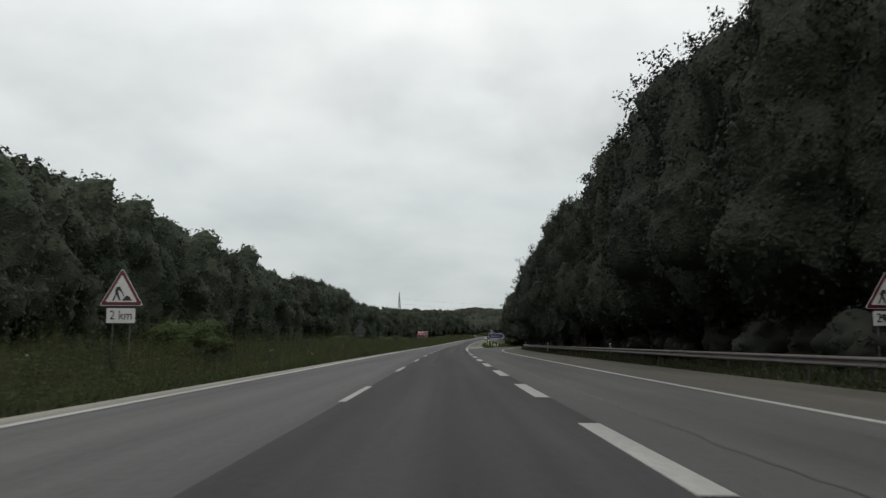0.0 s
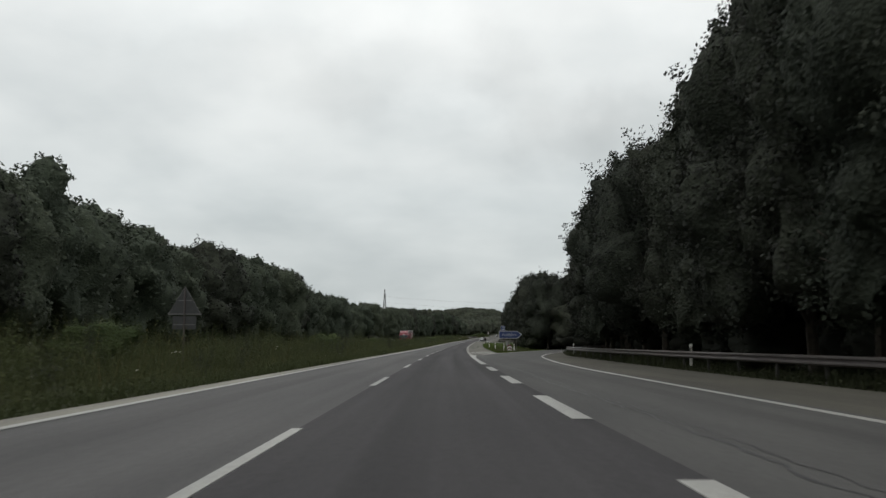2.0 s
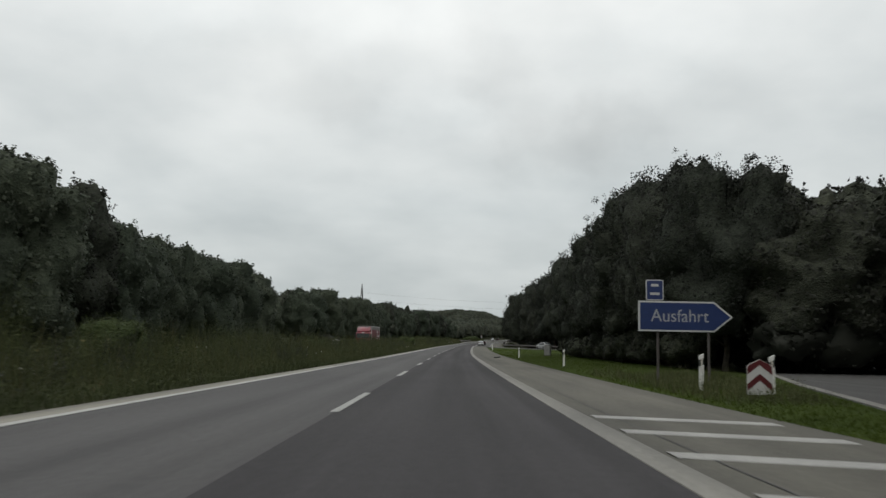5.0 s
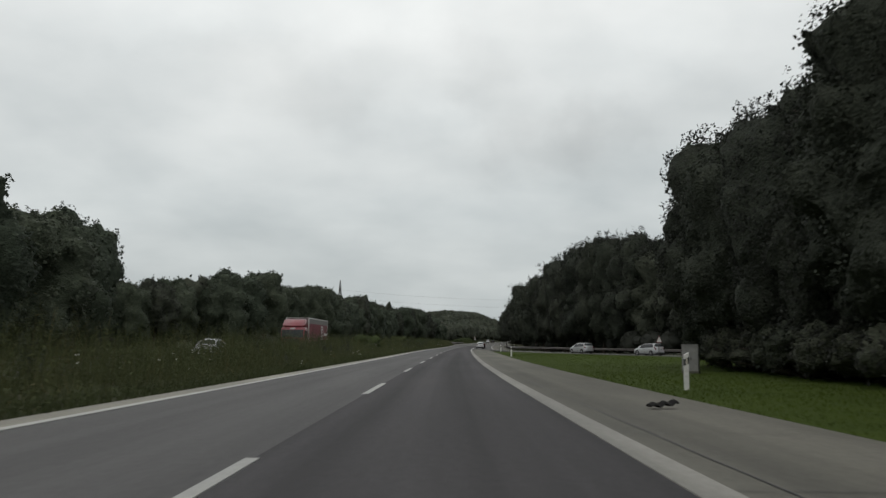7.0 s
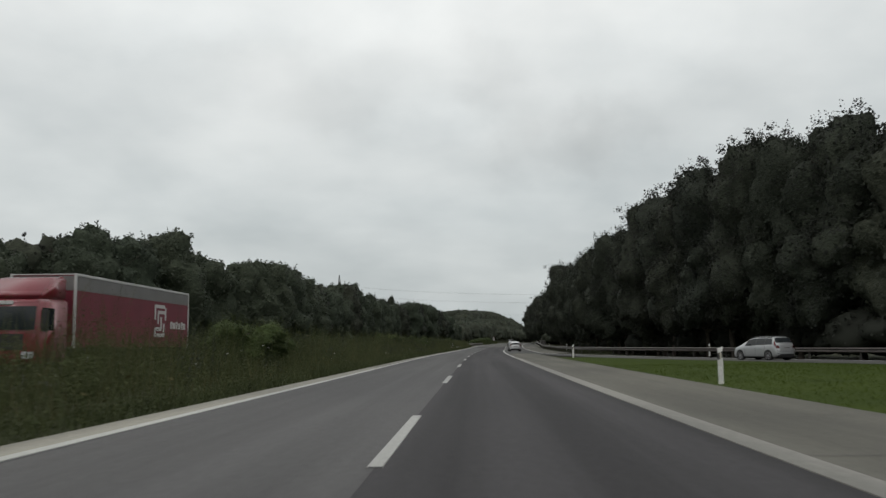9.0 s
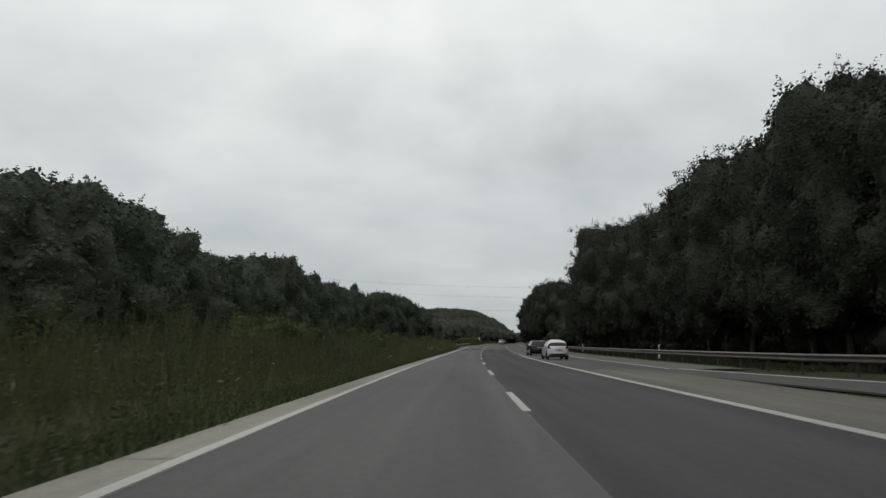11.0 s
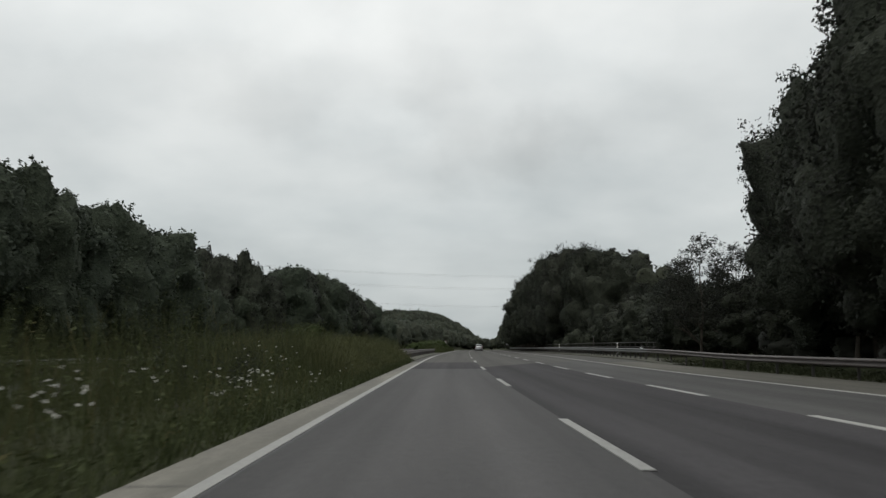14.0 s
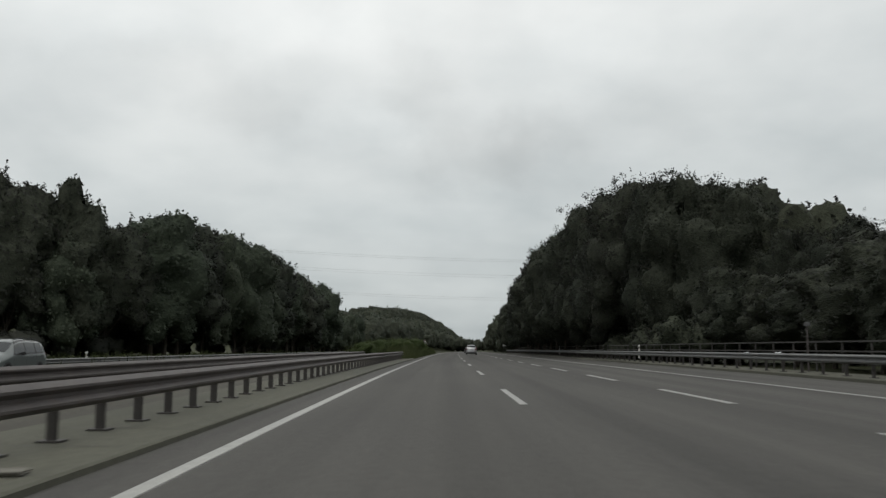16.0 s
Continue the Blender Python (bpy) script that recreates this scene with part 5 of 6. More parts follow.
# ---- delineator posts ----
def delineator(m, label="white plastic delineator post with a black band"):
    p = empty("delineator_post", label, "road post", "delineator posts", m)
    bm = bmesh.new()
    prism(bm, [(-0.06, 0.0), (0.06, 0.0), (0.06, 0.72), (-0.06, 0.66)], -0.05, 0.05)
    prism(bm, [(-0.06, 0.84), (0.06, 0.90), (0.06, 1.02), (-0.06, 0.96)], -0.05, 0.05)
    part("shaft", bm, WHITE_PLASTIC, p)
    bm = bmesh.new()
    prism(bm, [(-0.061, 0.66), (0.061, 0.72), (0.061, 0.90), (-0.061, 0.84)], -0.051, 0.051)
    band = part("band", bm, BLACK_PLASTIC, p, "slanting black band")
    bm = bmesh.new()
    box(bm, -0.022, 0.022, -0.058, -0.051, 0.69, 0.86, 0.003)
    part("reflector", bm, REFLECTOR, band)
    return p


_first = delineator(spot(190.6, 8.85))
for s_, n_, z_ in ((188.6, 10.1, 0), (220, 8.6, 0), (215, 19.2, 0), (255.9, 8.35, -0.02), (322.8, 7.55, -0.02), (108.8, 13.3, 0.1), (65.3, 13.3, 0.1), (154, 13.8, 0.1),
                   (369, 8.3, 0), (430, 12.9, 0.05), (480, 12.9, 0.05), (541, 12.9, 0.35), (591, 12.9, 0.35), (641, 12.9, 0.35), (579, -23.6, -0.3), (529, -23.6, -0.3), (372, 19.5, 0), (352, 27, 0)):
    copy_thing(_first, spot(s_, n_, z_))


# ---- signs ----
def flat(bm, outline, y):
    bm.faces.new([bm.verts.new((x, y, z)) for x, z in outline])


def plate_solid(name, outline, y, mat, parent, thick=0.004, label=""):
    bm = bmesh.new()
    prism(bm, outline, y - thick, y)
    return part(name, bm, mat, parent, label)


def rounded(w, h, r, z0, x0=0.0, seg=4):
    pts = []
    for cx, cz, a0 in ((w / 2 - r, r, -90), (w / 2 - r, h - r, 0), (-w / 2 + r, h - r, 90), (-w / 2 + r, r, 180)):
        for i in range(seg + 1):
            a = radians(a0 + 90 * i / seg)
            pts.append((x0 + cx + r * math.cos(a), z0 + cz + r * math.sin(a)))
    return pts


def tri(side, z0, inset=0.0, x0=0.0, r=0.05, seg=4):
    h = side * math.sqrt(3) / 2
    k = inset
    pts = []
    cor = [(-side / 2 + k * math.sqrt(3), z0 + k), (side / 2 - k * math.sqrt(3), z0 + k), (0, z0 + h - 2 * k)]
    for (cx, cz), a0 in zip(cor, (150, 270, 30)):
        d = Vector((0 - cx, z0 + h / 3 - cz)).normalized() * 2 * r
        for i in range(seg + 1):
            a = radians(a0 + 120 * i / seg)
            pts.append((x0 + cx + d.x + r * math.cos(a), cz + d.y + r * math.sin(a)))
    return pts


def words(text, size, x, z, y, mat, parent, name="lettering", label="", width=None):
    cu = bpy.data.curves.new(name, "FONT")
    cu.body, cu.size, cu.extrude, cu.align_x, cu.align_y = text, size, 0.002, "CENTER", "CENTER"
    tmp = bpy.data.objects.new(name, cu)
    me = bpy.data.meshes.new_from_object(tmp)
    bpy.data.objects.remove(tmp)
    xs = [v.co.x for v in me.vertices]
    k = width / (max(xs) - min(xs)) if width else 1.0
    cx = (max(xs) + min(xs)) / 2
    for v in me.vertices:
        v.co = Vector(((v.co.x - cx) * k + x, y - v.co.z, v.co.y + z))
    me.materials.clear()
    me.materials.append(mat)
    ob = new(name, me)
    ob.parent = parent
    if label:
        ob["label"] = label
    return ob


def loose_slab(m):
    bm = bmesh.new()
    box(bm, -0.23, 0.21, -0.15, 0.16, 0.0, 0.035, 0.01)
    rs = random.Random(5)
    for v in bm.verts:
        v.co += Vector((rs.uniform(-0.02, 0.02), rs.uniform(-0.02, 0.02), 0.0))
    ob = part("loose_slab", bm, CONCRETE, None)
    ob.matrix_basis = m
    return tagged(ob, "broken loose concrete slab lying on the median kerb", "slab")


loose_slab(spot(530.0, -4.98, 0.079, 12))


def roadworks_sign(m, lettered=True):
    g = empty("roadworks_sign", "red-edged triangular roadworks warning sign with a distance plate", "road sign", "roadworks signs", m)
    bm = bmesh.new()
    for x in (-0.28, 0.28):
        tube(bm, (x, 0.05, -0.2), (x, 0.05, 2.95 if abs(x) < 0.3 else 2.4), 0.03, 0.03, 10)
    part("post", bm, STEEL_DULL, g)
    z0 = 2.22
    rim = plate_solid("sign_edge", tri(1.44, z0, 0.0), 0.0, SIGN_WHITE, g, 0.02, "thin pale edge")
    plate_solid("sign_border", tri(1.38, z0 + 0.018, 0.0), -0.022, SIGN_RED, g, 0.004, "dark red border")
    face = plate_solid("sign_face", tri(1.04, z0 + 0.125, 0.0, r=0.03), -0.028, SIGN_WHITE, g, 0.004, "white inner field")
    bm = bmesh.new()
    prism(bm, [(0.02, z0 + 0.17), (0.36, z0 + 0.17), (0.30, z0 + 0.26), (0.20, z0 + 0.34), (0.12, z0 + 0.30)], -0.037, -0.033)
    part("heap_symbol", bm, SIGN_BLACK, face)
    bm = bmesh.new()
    prism(bm, [(-0.30, z0 + 0.17), (-0.24, z0 + 0.17), (-0.16, z0 + 0.36), (-0.08, z0 + 0.18), (-0.02, z0 + 0.18), (-0.10, z0 + 0.42), (-0.10, z0 + 0.52), (0.00, z0 + 0.44), (0.06, z0 + 0.32), (0.09, z0 + 0.33), (0.02, z0 + 0.50), (-0.05, z0 + 0.63), (-0.17, z0 + 0.61), (-0.22, z0 + 0.48), (-0.20, z0 + 0.38)][::1], -0.037, -0.033)
    part("work_symbol", bm, SIGN_BLACK, face)
    plate = plate_solid("distance_plate", rounded(0.98, 0.52, 0.04, 1.64), 0.0, SIGN_BLACK, g, 0.02, "white plate with a thin black edge")
    plate_solid("plate_face", rounded(0.94, 0.48, 0.03, 1.66), -0.022, SIGN_WHITE, plate, 0.004)
    if lettered:
        words("2 km", 0.42, 0.0, 1.90, -0.032, SIGN_BLACK, plate, width=0.72)
    return g


_sign = roadworks_sign(spot(30.6, -8.7, 0.05, 0))
copy_thing(_sign, spot(31.0, 16.45, 0.05, 0))
_sign = roadworks_sign(spot(760, -8.7, 0.0, 0), False)
copy_thing(_sign, spot(738, 11.0, 0.0, 0))


def sign_seen_from_behind(m):
    g = empty("warning_sign", "grey back of a triangular warning sign facing the opposite traffic", "road sign", "", m)
    bm = bmesh.new()
    tube(bm, (0.0, -0.05, -0.2), (0.0, -0.05, 3.2), 0.035, 0.035, 10)
    part("post", bm, STEEL_DULL, g)
    plate_solid("sign_plate", tri(1.30, 2.16, 0.0), 0.0, SIGN_BACK, g, 0.015, "dull dark back of the triangle")
    plate_solid("distance_plate", rounded(0.90, 0.50, 0.04, 1.62), 0.0, SIGN_BACK, g, 0.015, "dull dark back of the plate")
    for z, w in ((2.20, 0.60), (2.72, 0.26), (1.80, 0.42)):
        bm = bmesh.new()
        box(bm, -w, w, -0.035, -0.003, z - 0.022, z + 0.022, 0.004)
        part("crossbar", bm, STEEL, g, "pale steel crossbar")
    bm = bmesh.new()
    a, b, c = (-0.63, -0.006, 2.18), (0.63, -0.006, 2.18), (0.0, -0.006, 3.24)
    for p, q in ((a, b), (b, c), (c, a)):
        tube(bm, p, q, 0.014, 0.014, 6)
    part("edge_fold", bm, STEEL, g, "thin pale folded edge")
    return g


sign_seen_from_behind(spot(100.8, -8.05, 0.0, 0))


def exit_sign(m):
    g = empty("exit_sign", "blue arrow-shaped motorway exit sign on two posts", "road sign", "", m)
    bm = bmesh.new()
    tube(bm, (-0.95, 0.08, -0.3), (-0.95, 0.08, 3.3), 0.05, 0.05, 10)
    part("post", bm, STEEL_DULL, g)
    bm = bmesh.new()
    tube(bm, (0.85, 0.08, -0.3), (0.85, 0.08, 2.6), 0.05, 0.05, 10)
    part("post", bm, STEEL_DULL, g)
    out = [(-1.66, 1.72), (1.02, 1.72), (1.68, 2.25), (1.02, 2.78), (-1.66, 2.78)]
    inn = [(-1.60, 1.78), (1.00, 1.78), (1.59, 2.25), (1.00, 2.72), (-1.60, 2.72)]
    rim = plate_solid("sign_edge", out, 0.0, SIGN_WHITE, g, 0.03, "thin white border")
    face = plate_solid("sign_face", inn, -0.032, SIGN_BLUE, g, 0.004, "deep blue field")
    words("Ausfahrt", 0.62, -0.20, 2.25, -0.040, SIGN_TEXT, face, width=2.05)
    top = plate_solid("number_plate", rounded(0.62, 0.72, 0.05, 2.80, -1.08), 0.0, SIGN_WHITE, g, 0.03, "small blue plate above the arrow")
    f2 = plate_solid("plate_face", rounded(0.55, 0.65, 0.04, 2.835, -1.08), -0.032, SIGN_BLUE, top, 0.004)
    for z, w in ((3.28, 0.26), (2.98, 0.34)):
        bm = bmesh.new()
        box(bm, -1.08 - w / 2, -1.08 + w / 2, -0.042, -0.038, z, z + 0.09)
        part("symbol_bar", bm, SIGN_WHITE, top)
    return g


exit_sign(spot(197.0, 10.05, 0.02, 3))


def chevron_board(m):
    g = empty("chevron_board", "red and white chevron gore marker board in the grass", "road sign", "", m)
    bm = bmesh.new()
    tube(bm, (0, 0.05, -0.2), (0, 0.05, 0.9), 0.03, 0.03, 8)
    part("post", bm, STEEL_DULL, g)
    board = plate_solid("board", [(-0.36, 0.06), (0.36, 0.06), (0.36, 0.86), (0.30, 0.92), (0.0, 1.06), (-0.30, 0.92), (-0.36, 0.86)], 0.0, SIGN_WHITE, g, 0.02, "white board")
    for z in (0.16, 0.62):
        plate_solid("chevron", [(-0.355, z), (0.0, z + 0.30), (0.355, z), (0.355, z + 0.20), (0.0, z + 0.50 if z < 0.5 else 1.055), (-0.355, z + 0.20)] if z < 0.5 else [(-0.355, 0.62), (0.0, 0.90), (0.355, 0.62), (0.355, 0.82), (0.30, 0.91), (0.0, 1.05), (-0.30, 0.91), (-0.355, 0.82)], -0.022, SIGN_RED, board, 0.003, "dark red chevron")
    return g


chevron_board(spot(187.6, 9.45, 0.0) @ Matrix.Diagonal((0.86, 1, 0.86, 1)))


def warning_triangle(m):
    g = empty("warning_sign", "small triangular warning sign on a post beside the ramp", "road sign", "ramp warning signs", m)
    bm = bmesh.new()
    tube(bm, (0, 0.05, -0.2), (0, 0.05, 2.2), 0.03, 0.03, 8)
    part("post", bm, STEEL_DULL, g)
    plate_solid("sign_border", tri(0.9, 1.5, 0.0), 0.0, SIGN_RED, g, 0.015, "dark red border")
    plate_solid("sign_face", tri(0.68, 1.585, 0.0, r=0.03), -0.017, SIGN_WHITE, g, 0.004, "white inner field")
    return g


_warn = warning_triangle(spot(328.4, 23.5, 0.0, 28))
copy_thing(_warn, spot(331, 30, 0.0, 35))


def cabinet(m):
    g = empty("utility_cabinet", "grey roadside utility cabinet standing in the mown grass", "cabinet", "", m)
    bm = bmesh.new()
    box(bm, -0.48, 0.48, -0.30, 0.30, 0.10, 1.30, 0.015)
    part("body", bm, CABINET_GREY, g)
    bm = bmesh.new()
    box(bm, -0.50, 0.50, -0.33, 0.33, 1.30, 1.36, 0.012)
    part("lid", bm, CABINET_GREY, g)
    bm = bmesh.new()
    box(bm, -0.52, 0.52, -0.34, 0.34, -0.15, 0.10, 0.01)
    part("plinth", bm, KERB_STONE, g)
    for x in (-0.235, 0.235):
        bm = bmesh.new()
        box(bm, x - 0.225, x + 0.225, -0.312, -0.300, 0.16, 1.26, 0.004)
        d = part("door", bm, CABINET_GREY, g)
        bm = bmesh.new()
        box(bm, x - 0.02 + (0.17 if x < 0 else -0.17), x + 0.02 + (0.17 if x < 0 else -0.17), -0.33, -0.312, 0.62, 0.76, 0.004)
        part("handle", bm, BLACK_PLASTIC, d)


cabinet(spot(272.1, 12.70, 0.0, -22) @ Matrix.Diagonal((0.74, 0.9, 0.94, 1.0)))


def tyre_shred(m):
    """A torn strip of tyre lying on the shoulder."""
    bm = bmesh.new()
    r = random.Random(5)
    prev = None
    for i in range(13):
        t = i / 12
        x = -0.42 + 0.84 * t
        z = 0.02 + 0.085 * abs(math.sin(4.4 * t * math.pi * 0.6 + 0.4)) * (0.4 + 0.6 * t)
        w = 0.06 + 0.05 * r.random()
        ring = [bm.verts.new((x + dx, y, z + dz)) for dx, y, dz in ((0, -w, -0.012), (0.01, -w * 0.6, 0.015), (0, 0.02, 0.03), (-0.01, w * 0.7, 0.012), (0, w, -0.012), (0, 0, -0.018))]
        if prev:
            for a in range(6):
                bm.faces.new((prev[a], prev[(a + 1) % 6], ring[(a + 1) % 6], ring[a]))
        else:
            bm.faces.new(ring[::-1])
        prev = ring
    bm.faces.new(prev)
    me = bpy.data.meshes.new("tyre_shred")
    bm.to_mesh(me)
    bm.free()
    me.materials.append(RUBBER)
    ob = new("tyre_shred", me)
    ob.matrix_basis = m
    tagged(ob, "torn black strip of tyre lying on the shoulder", "debris")


tyre_shred(spot(248.0, 5.86, 0.016, 15) @ Matrix.Diagonal((0.66, 1.4, 1.25, 1.0)))


# ---- cars ----
class Shape:
    """The outer skin of a car: cross-sections along its length (y, rear to front)."""
    def __init__(self, L, Wd, top, belt, plan, sill=0.20, lean=0.30):
        self.L, self.w, self.sill, self.lean = L, Wd / 2, sill, lean
        self.top, self.belt, self.plan = table(top), table(belt), table(plan)

    def ring(self, y):
        w, t = self.w * self.plan(y), self.top(y)
        b = min(self.belt(y), t - 0.07)
        z0 = self.sill + (0.10 if y < 0.12 or y > self.L - 0.12 else 0.0)
        k = max(0.0, min(1.0, (t - b - 0.07) / 0.25))
        lean = (t - b) * self.lean
        p = [(0.90 * w, z0), (0.985 * w, z0 + 0.10), (1.0 * w, z0 + 0.26), (0.995 * w, b - 0.12), (0.965 * w, b)]
        p.append((0.965 * w - lean * 0.78 - 0.06 * (1 - k) * w, b + (t - b) * (0.80 if k > 0.5 else 0.72)))
        p.append((0.965 * w - lean - 0.10 - 0.10 * (1 - k), t - 0.035 if k > 0.3 else t - 0.015))
        p.append((0.45 * w, t - 0.006))
        p.append((0.0, t))
        return p

    def point(self, y, j):
        """j: 0 to 8 up the right side, 8 to 16 down the left."""
        r = self.ring(y)
        sgn = 1 if j <= 8 else -1
        q = j if j <= 8 else 16 - j
        i = min(int(q), 7)
        f = q - i
        return self.bow(sgn * (r[i][0] * (1 - f) + r[i + 1][0] * f), y, r[i][1] * (1 - f) + r[i + 1][1] * f)

    def bow(self, x, y, z):
        """Rounds the tail and the nose in plan and from the side."""
        k, q = max(0.0, 1 - y / 0.7) ** 2, max(0.0, 1 - (self.L - y) / 0.8) ** 2
        e = min(1.0, abs(x) / self.w)
        back = 0.17 * e ** 3 + 0.07 * max(0.0, (z - 0.60) / 0.4) + 0.03 * max(0.0, (0.42 - z) / 0.2)
        return Vector((x, y + k * back - q * (0.26 * e ** 2.5 + 0.05 * max(0.0, (z - 0.5) / 0.3)), z))

    def tail_point(self, x, z):
        return self.bow(x, 0.0, z)

    def cap(self, bm, y, rows, flip):
        """Closes an end with a bowed sheet."""
        grid = []
        for j in range(8):
            a, b = rows[j].co, rows[16 - j].co
            r = self.ring(y)[j]
            grid.append([rows[j]] + [bm.verts.new(self.bow(r[0] * (1 - i / 4), y, r[1])) for i in range(1, 8)] + [rows[16 - j]])
        for j in range(7):
            for i in range(8):
                f = (grid[j][i], grid[j][i + 1], grid[j + 1][i + 1], grid[j + 1][i])
                bm.faces.new(f[::-1] if flip else f)
        top = grid[7]
        for i in range(8):
            bm.faces.new((top[i], top[i + 1], rows[8]) if not flip else (top[i + 1], top[i], rows[8]))

    def skin(self, bm, k=40):
        ys = sorted({self.L * i / k for i in range(k + 1)} | {0.03, 0.08, self.L - 0.08, self.L - 0.03})
        rows = [[bm.verts.new(self.point(y, j)) for j in range(17)] for y in ys]
        for a, b in zip(rows, rows[1:]):
            for j in range(16):
                bm.faces.new((a[j], a[j + 1], b[j + 1], b[j]))
            bm.faces.new((a[16], a[0], b[0], b[16]))
        self.cap(bm, 0.0, rows[0], True)
        self.cap(bm, self.L, rows[-1], False)
        bmesh.ops.recalc_face_normals(bm, faces=bm.faces)

    def patch(self, bm, y0, y1, j0, j1, lift=0.006, ny=6, nj=4, cut=None, curve=0.0):
        """A pane that follows the skin. cut: y shift at the top edge of each end, to slant it."""
        c0, c1 = cut or (0, 0)
        g = []
        for a in range(ny + 1):
            rowv = []
            for b in range(nj + 1):
                fj = b / nj
                y = (y0 + c0 * fj) * (1 - a / ny) + (y1 + c1 * fj) * a / ny
                inset = curve * (abs(2 * a / ny - 1) ** 5) * (1 if j1 > j0 else -1)
                j = (j0 + inset) * (1 - fj) + (j1 - inset) * fj
                p = self.point(y, j)
                du = self.point(y + 0.01, j) - self.point(y - 0.01, j)
                dv = self.point(y, min(j + 0.05, 16)) - self.point(y, max(j - 0.05, 0))
                nn = du.cross(dv)
                nn = nn.normalized() if nn.length > 1e-9 else Vector((0, 0, 1))
                if nn.dot(Vector((p.x, 0, p.z - 0.6))) < 0:
                    nn = -nn
                rowv.append(bm.verts.new(p + nn * lift))
            g.append(rowv)
        for a in range(ny):
            for b in range(nj):
                bm.faces.new((g[a][b], g[a + 1][b], g[a + 1][b + 1], g[a][b + 1]))


def disc(bm, x0, x1, y, z, r, seg=24, taper=0.0):
    tube(bm, (x0, y, z), (x1, y, z), r, r - taper, seg)


def build_car(name, label, shape, paint, m, axles, wheel_r, side, screen, rear, tail, lamp, plate_z, group="", rails=False, dark_bumper=True, rim_mat=None, front_plate=False):
    g = empty(name, label, "car", group, m)
    bm = bmesh.new()
    shape.skin(bm)
    body = part("body", bm, paint, g, "", True)
    for (y0, y1, c0, c1) in side:
        for a, b in ((4.12, 5.75), (11.88, 10.25)):
            bm = bmesh.new()
            shape.patch(bm, y0, y1, a, b, 0.008, 8, 4, (c0, c1))
            part("side_window", bm, GLASS_DARK, g, "dark side window", True)
    ends = sorted(side)
    for a, b in ((4.02, 5.86), (11.98, 10.14)):
        bm = bmesh.new()
        shape.patch(bm, ends[0][0] - 0.05, ends[-1][1] + 0.06, a, b, 0.004, 14, 4, (ends[0][2], ends[-1][3]))
        part("window_surround", bm, BLACK_PLASTIC, g, "black window surround", True)
    for a, b in ((0.5, 4.0), (15.5, 12.0)):
        for y in [e[0] - 0.03 for e in ends[1:]] + [ends[-1][1] + 0.02]:
            bm = bmesh.new()
            shape.patch(bm, y - 0.007, y + 0.007, a, b, 0.003, 1, 12)
            part("door_seam", bm, BLACK_PLASTIC, g, "dark door gap")
        bm = bmesh.new()
        shape.patch(bm, axles[0] + wheel_r, axles[1] - wheel_r, a - 0.5 if a < 8 else a + 0.5, 0.55 if a < 8 else 15.45, 0.004, 8, 2)
        part("sill", bm, BLACK_PLASTIC, g, "dark sill")
    for (xa, za), (xb, zb) in (((-0.80, 0.62), (0.80, 0.62)), ((-0.80, 0.62), (-0.84, 0.92)), ((0.80, 0.62), (0.84, 0.92))):
        bm = bmesh.new()
        pts = [shape.tail_point(shape.w * (xa + (xb - xa) * q / 10), za + (zb - za) * q / 10) + Vector((0, -0.002, 0)) for q in range(11)]
        for p, q in zip(pts, pts[1:]):
            tube(bm, p, q, 0.007, 0.007, 4)
        part("tailgate_seam", bm, BLACK_PLASTIC, g, "dark tailgate gap")
    bm = bmesh.new()
    shape.patch(bm, rear[0] - 0.02, rear[1] + 0.02, 5.2, 10.8, 0.006, 10, 16, None, 0.45)
    part("rear_window_surround", bm, BLACK_PLASTIC, g, "black rear window surround", True)
    bm = bmesh.new()
    shape.patch(bm, screen[0], screen[1], 5.9, 10.1, 0.008, 8, 10)
    part("windscreen", bm, GLASS_DARK, g, "", True)
    bm = bmesh.new()
    shape.patch(bm, rear[0], rear[1], 5.35, 10.65, 0.012, 10, 16, None, 0.5)
    part("rear_window", bm, GLASS_DARK, g, "dark rear window", True)
    w = shape.w
    for y in axles:
        for sgn in (-1, 1):
            bm = bmesh.new()
            disc(bm, sgn * (w * 0.80), sgn * (w * shape.plan(y) + 0.003), y, wheel_r + 0.02, wheel_r + 0.055)
            part("wheel_arch", bm, BLACK_PLASTIC, g, "dark wheel arch")
            bm = bmesh.new()
            disc(bm, sgn * (w * 0.78), sgn * (w * shape.plan(y) + 0.004), y, wheel_r, wheel_r, 28)
            disc(bm, sgn * (w * shape.plan(y) + 0.004), sgn * (w * shape.plan(y) + 0.012), y, wheel_r, wheel_r - 0.01, 28, 0.03)
            wh = part("tyre", bm, RUBBER, g, "black tyre")
            bm = bmesh.new()
            disc(bm, sgn * (w * shape.plan(y) + 0.006), sgn * (w * shape.plan(y) + 0.018), y, wheel_r, 0.055, 16)
            for q in range(7):
                a = 2 * math.pi * q / 7
                ca, sa = math.cos(a), math.sin(a)
                x = sgn * (w * shape.plan(y) + 0.013)
                tube(bm, (x, y + ca * 0.04, wheel_r + sa * 0.04), (x, y + ca * (wheel_r - 0.10), wheel_r + sa * (wheel_r - 0.10)), 0.022, 0.016, 6)
            for q in range(24):
                a, b = 2 * math.pi * q / 24, 2 * math.pi * (q + 1) / 24
                rr = wheel_r - 0.085
                x = sgn * (w * shape.plan(y) + 0.012)
                tube(bm, (x, y + rr * math.cos(a), wheel_r + rr * math.sin(a)), (x, y + rr * math.cos(b), wheel_r + rr * math.sin(b)), 0.014, 0.014, 5)
            part("rim", bm, rim_mat or ALLOY, wh, "alloy wheel rim")
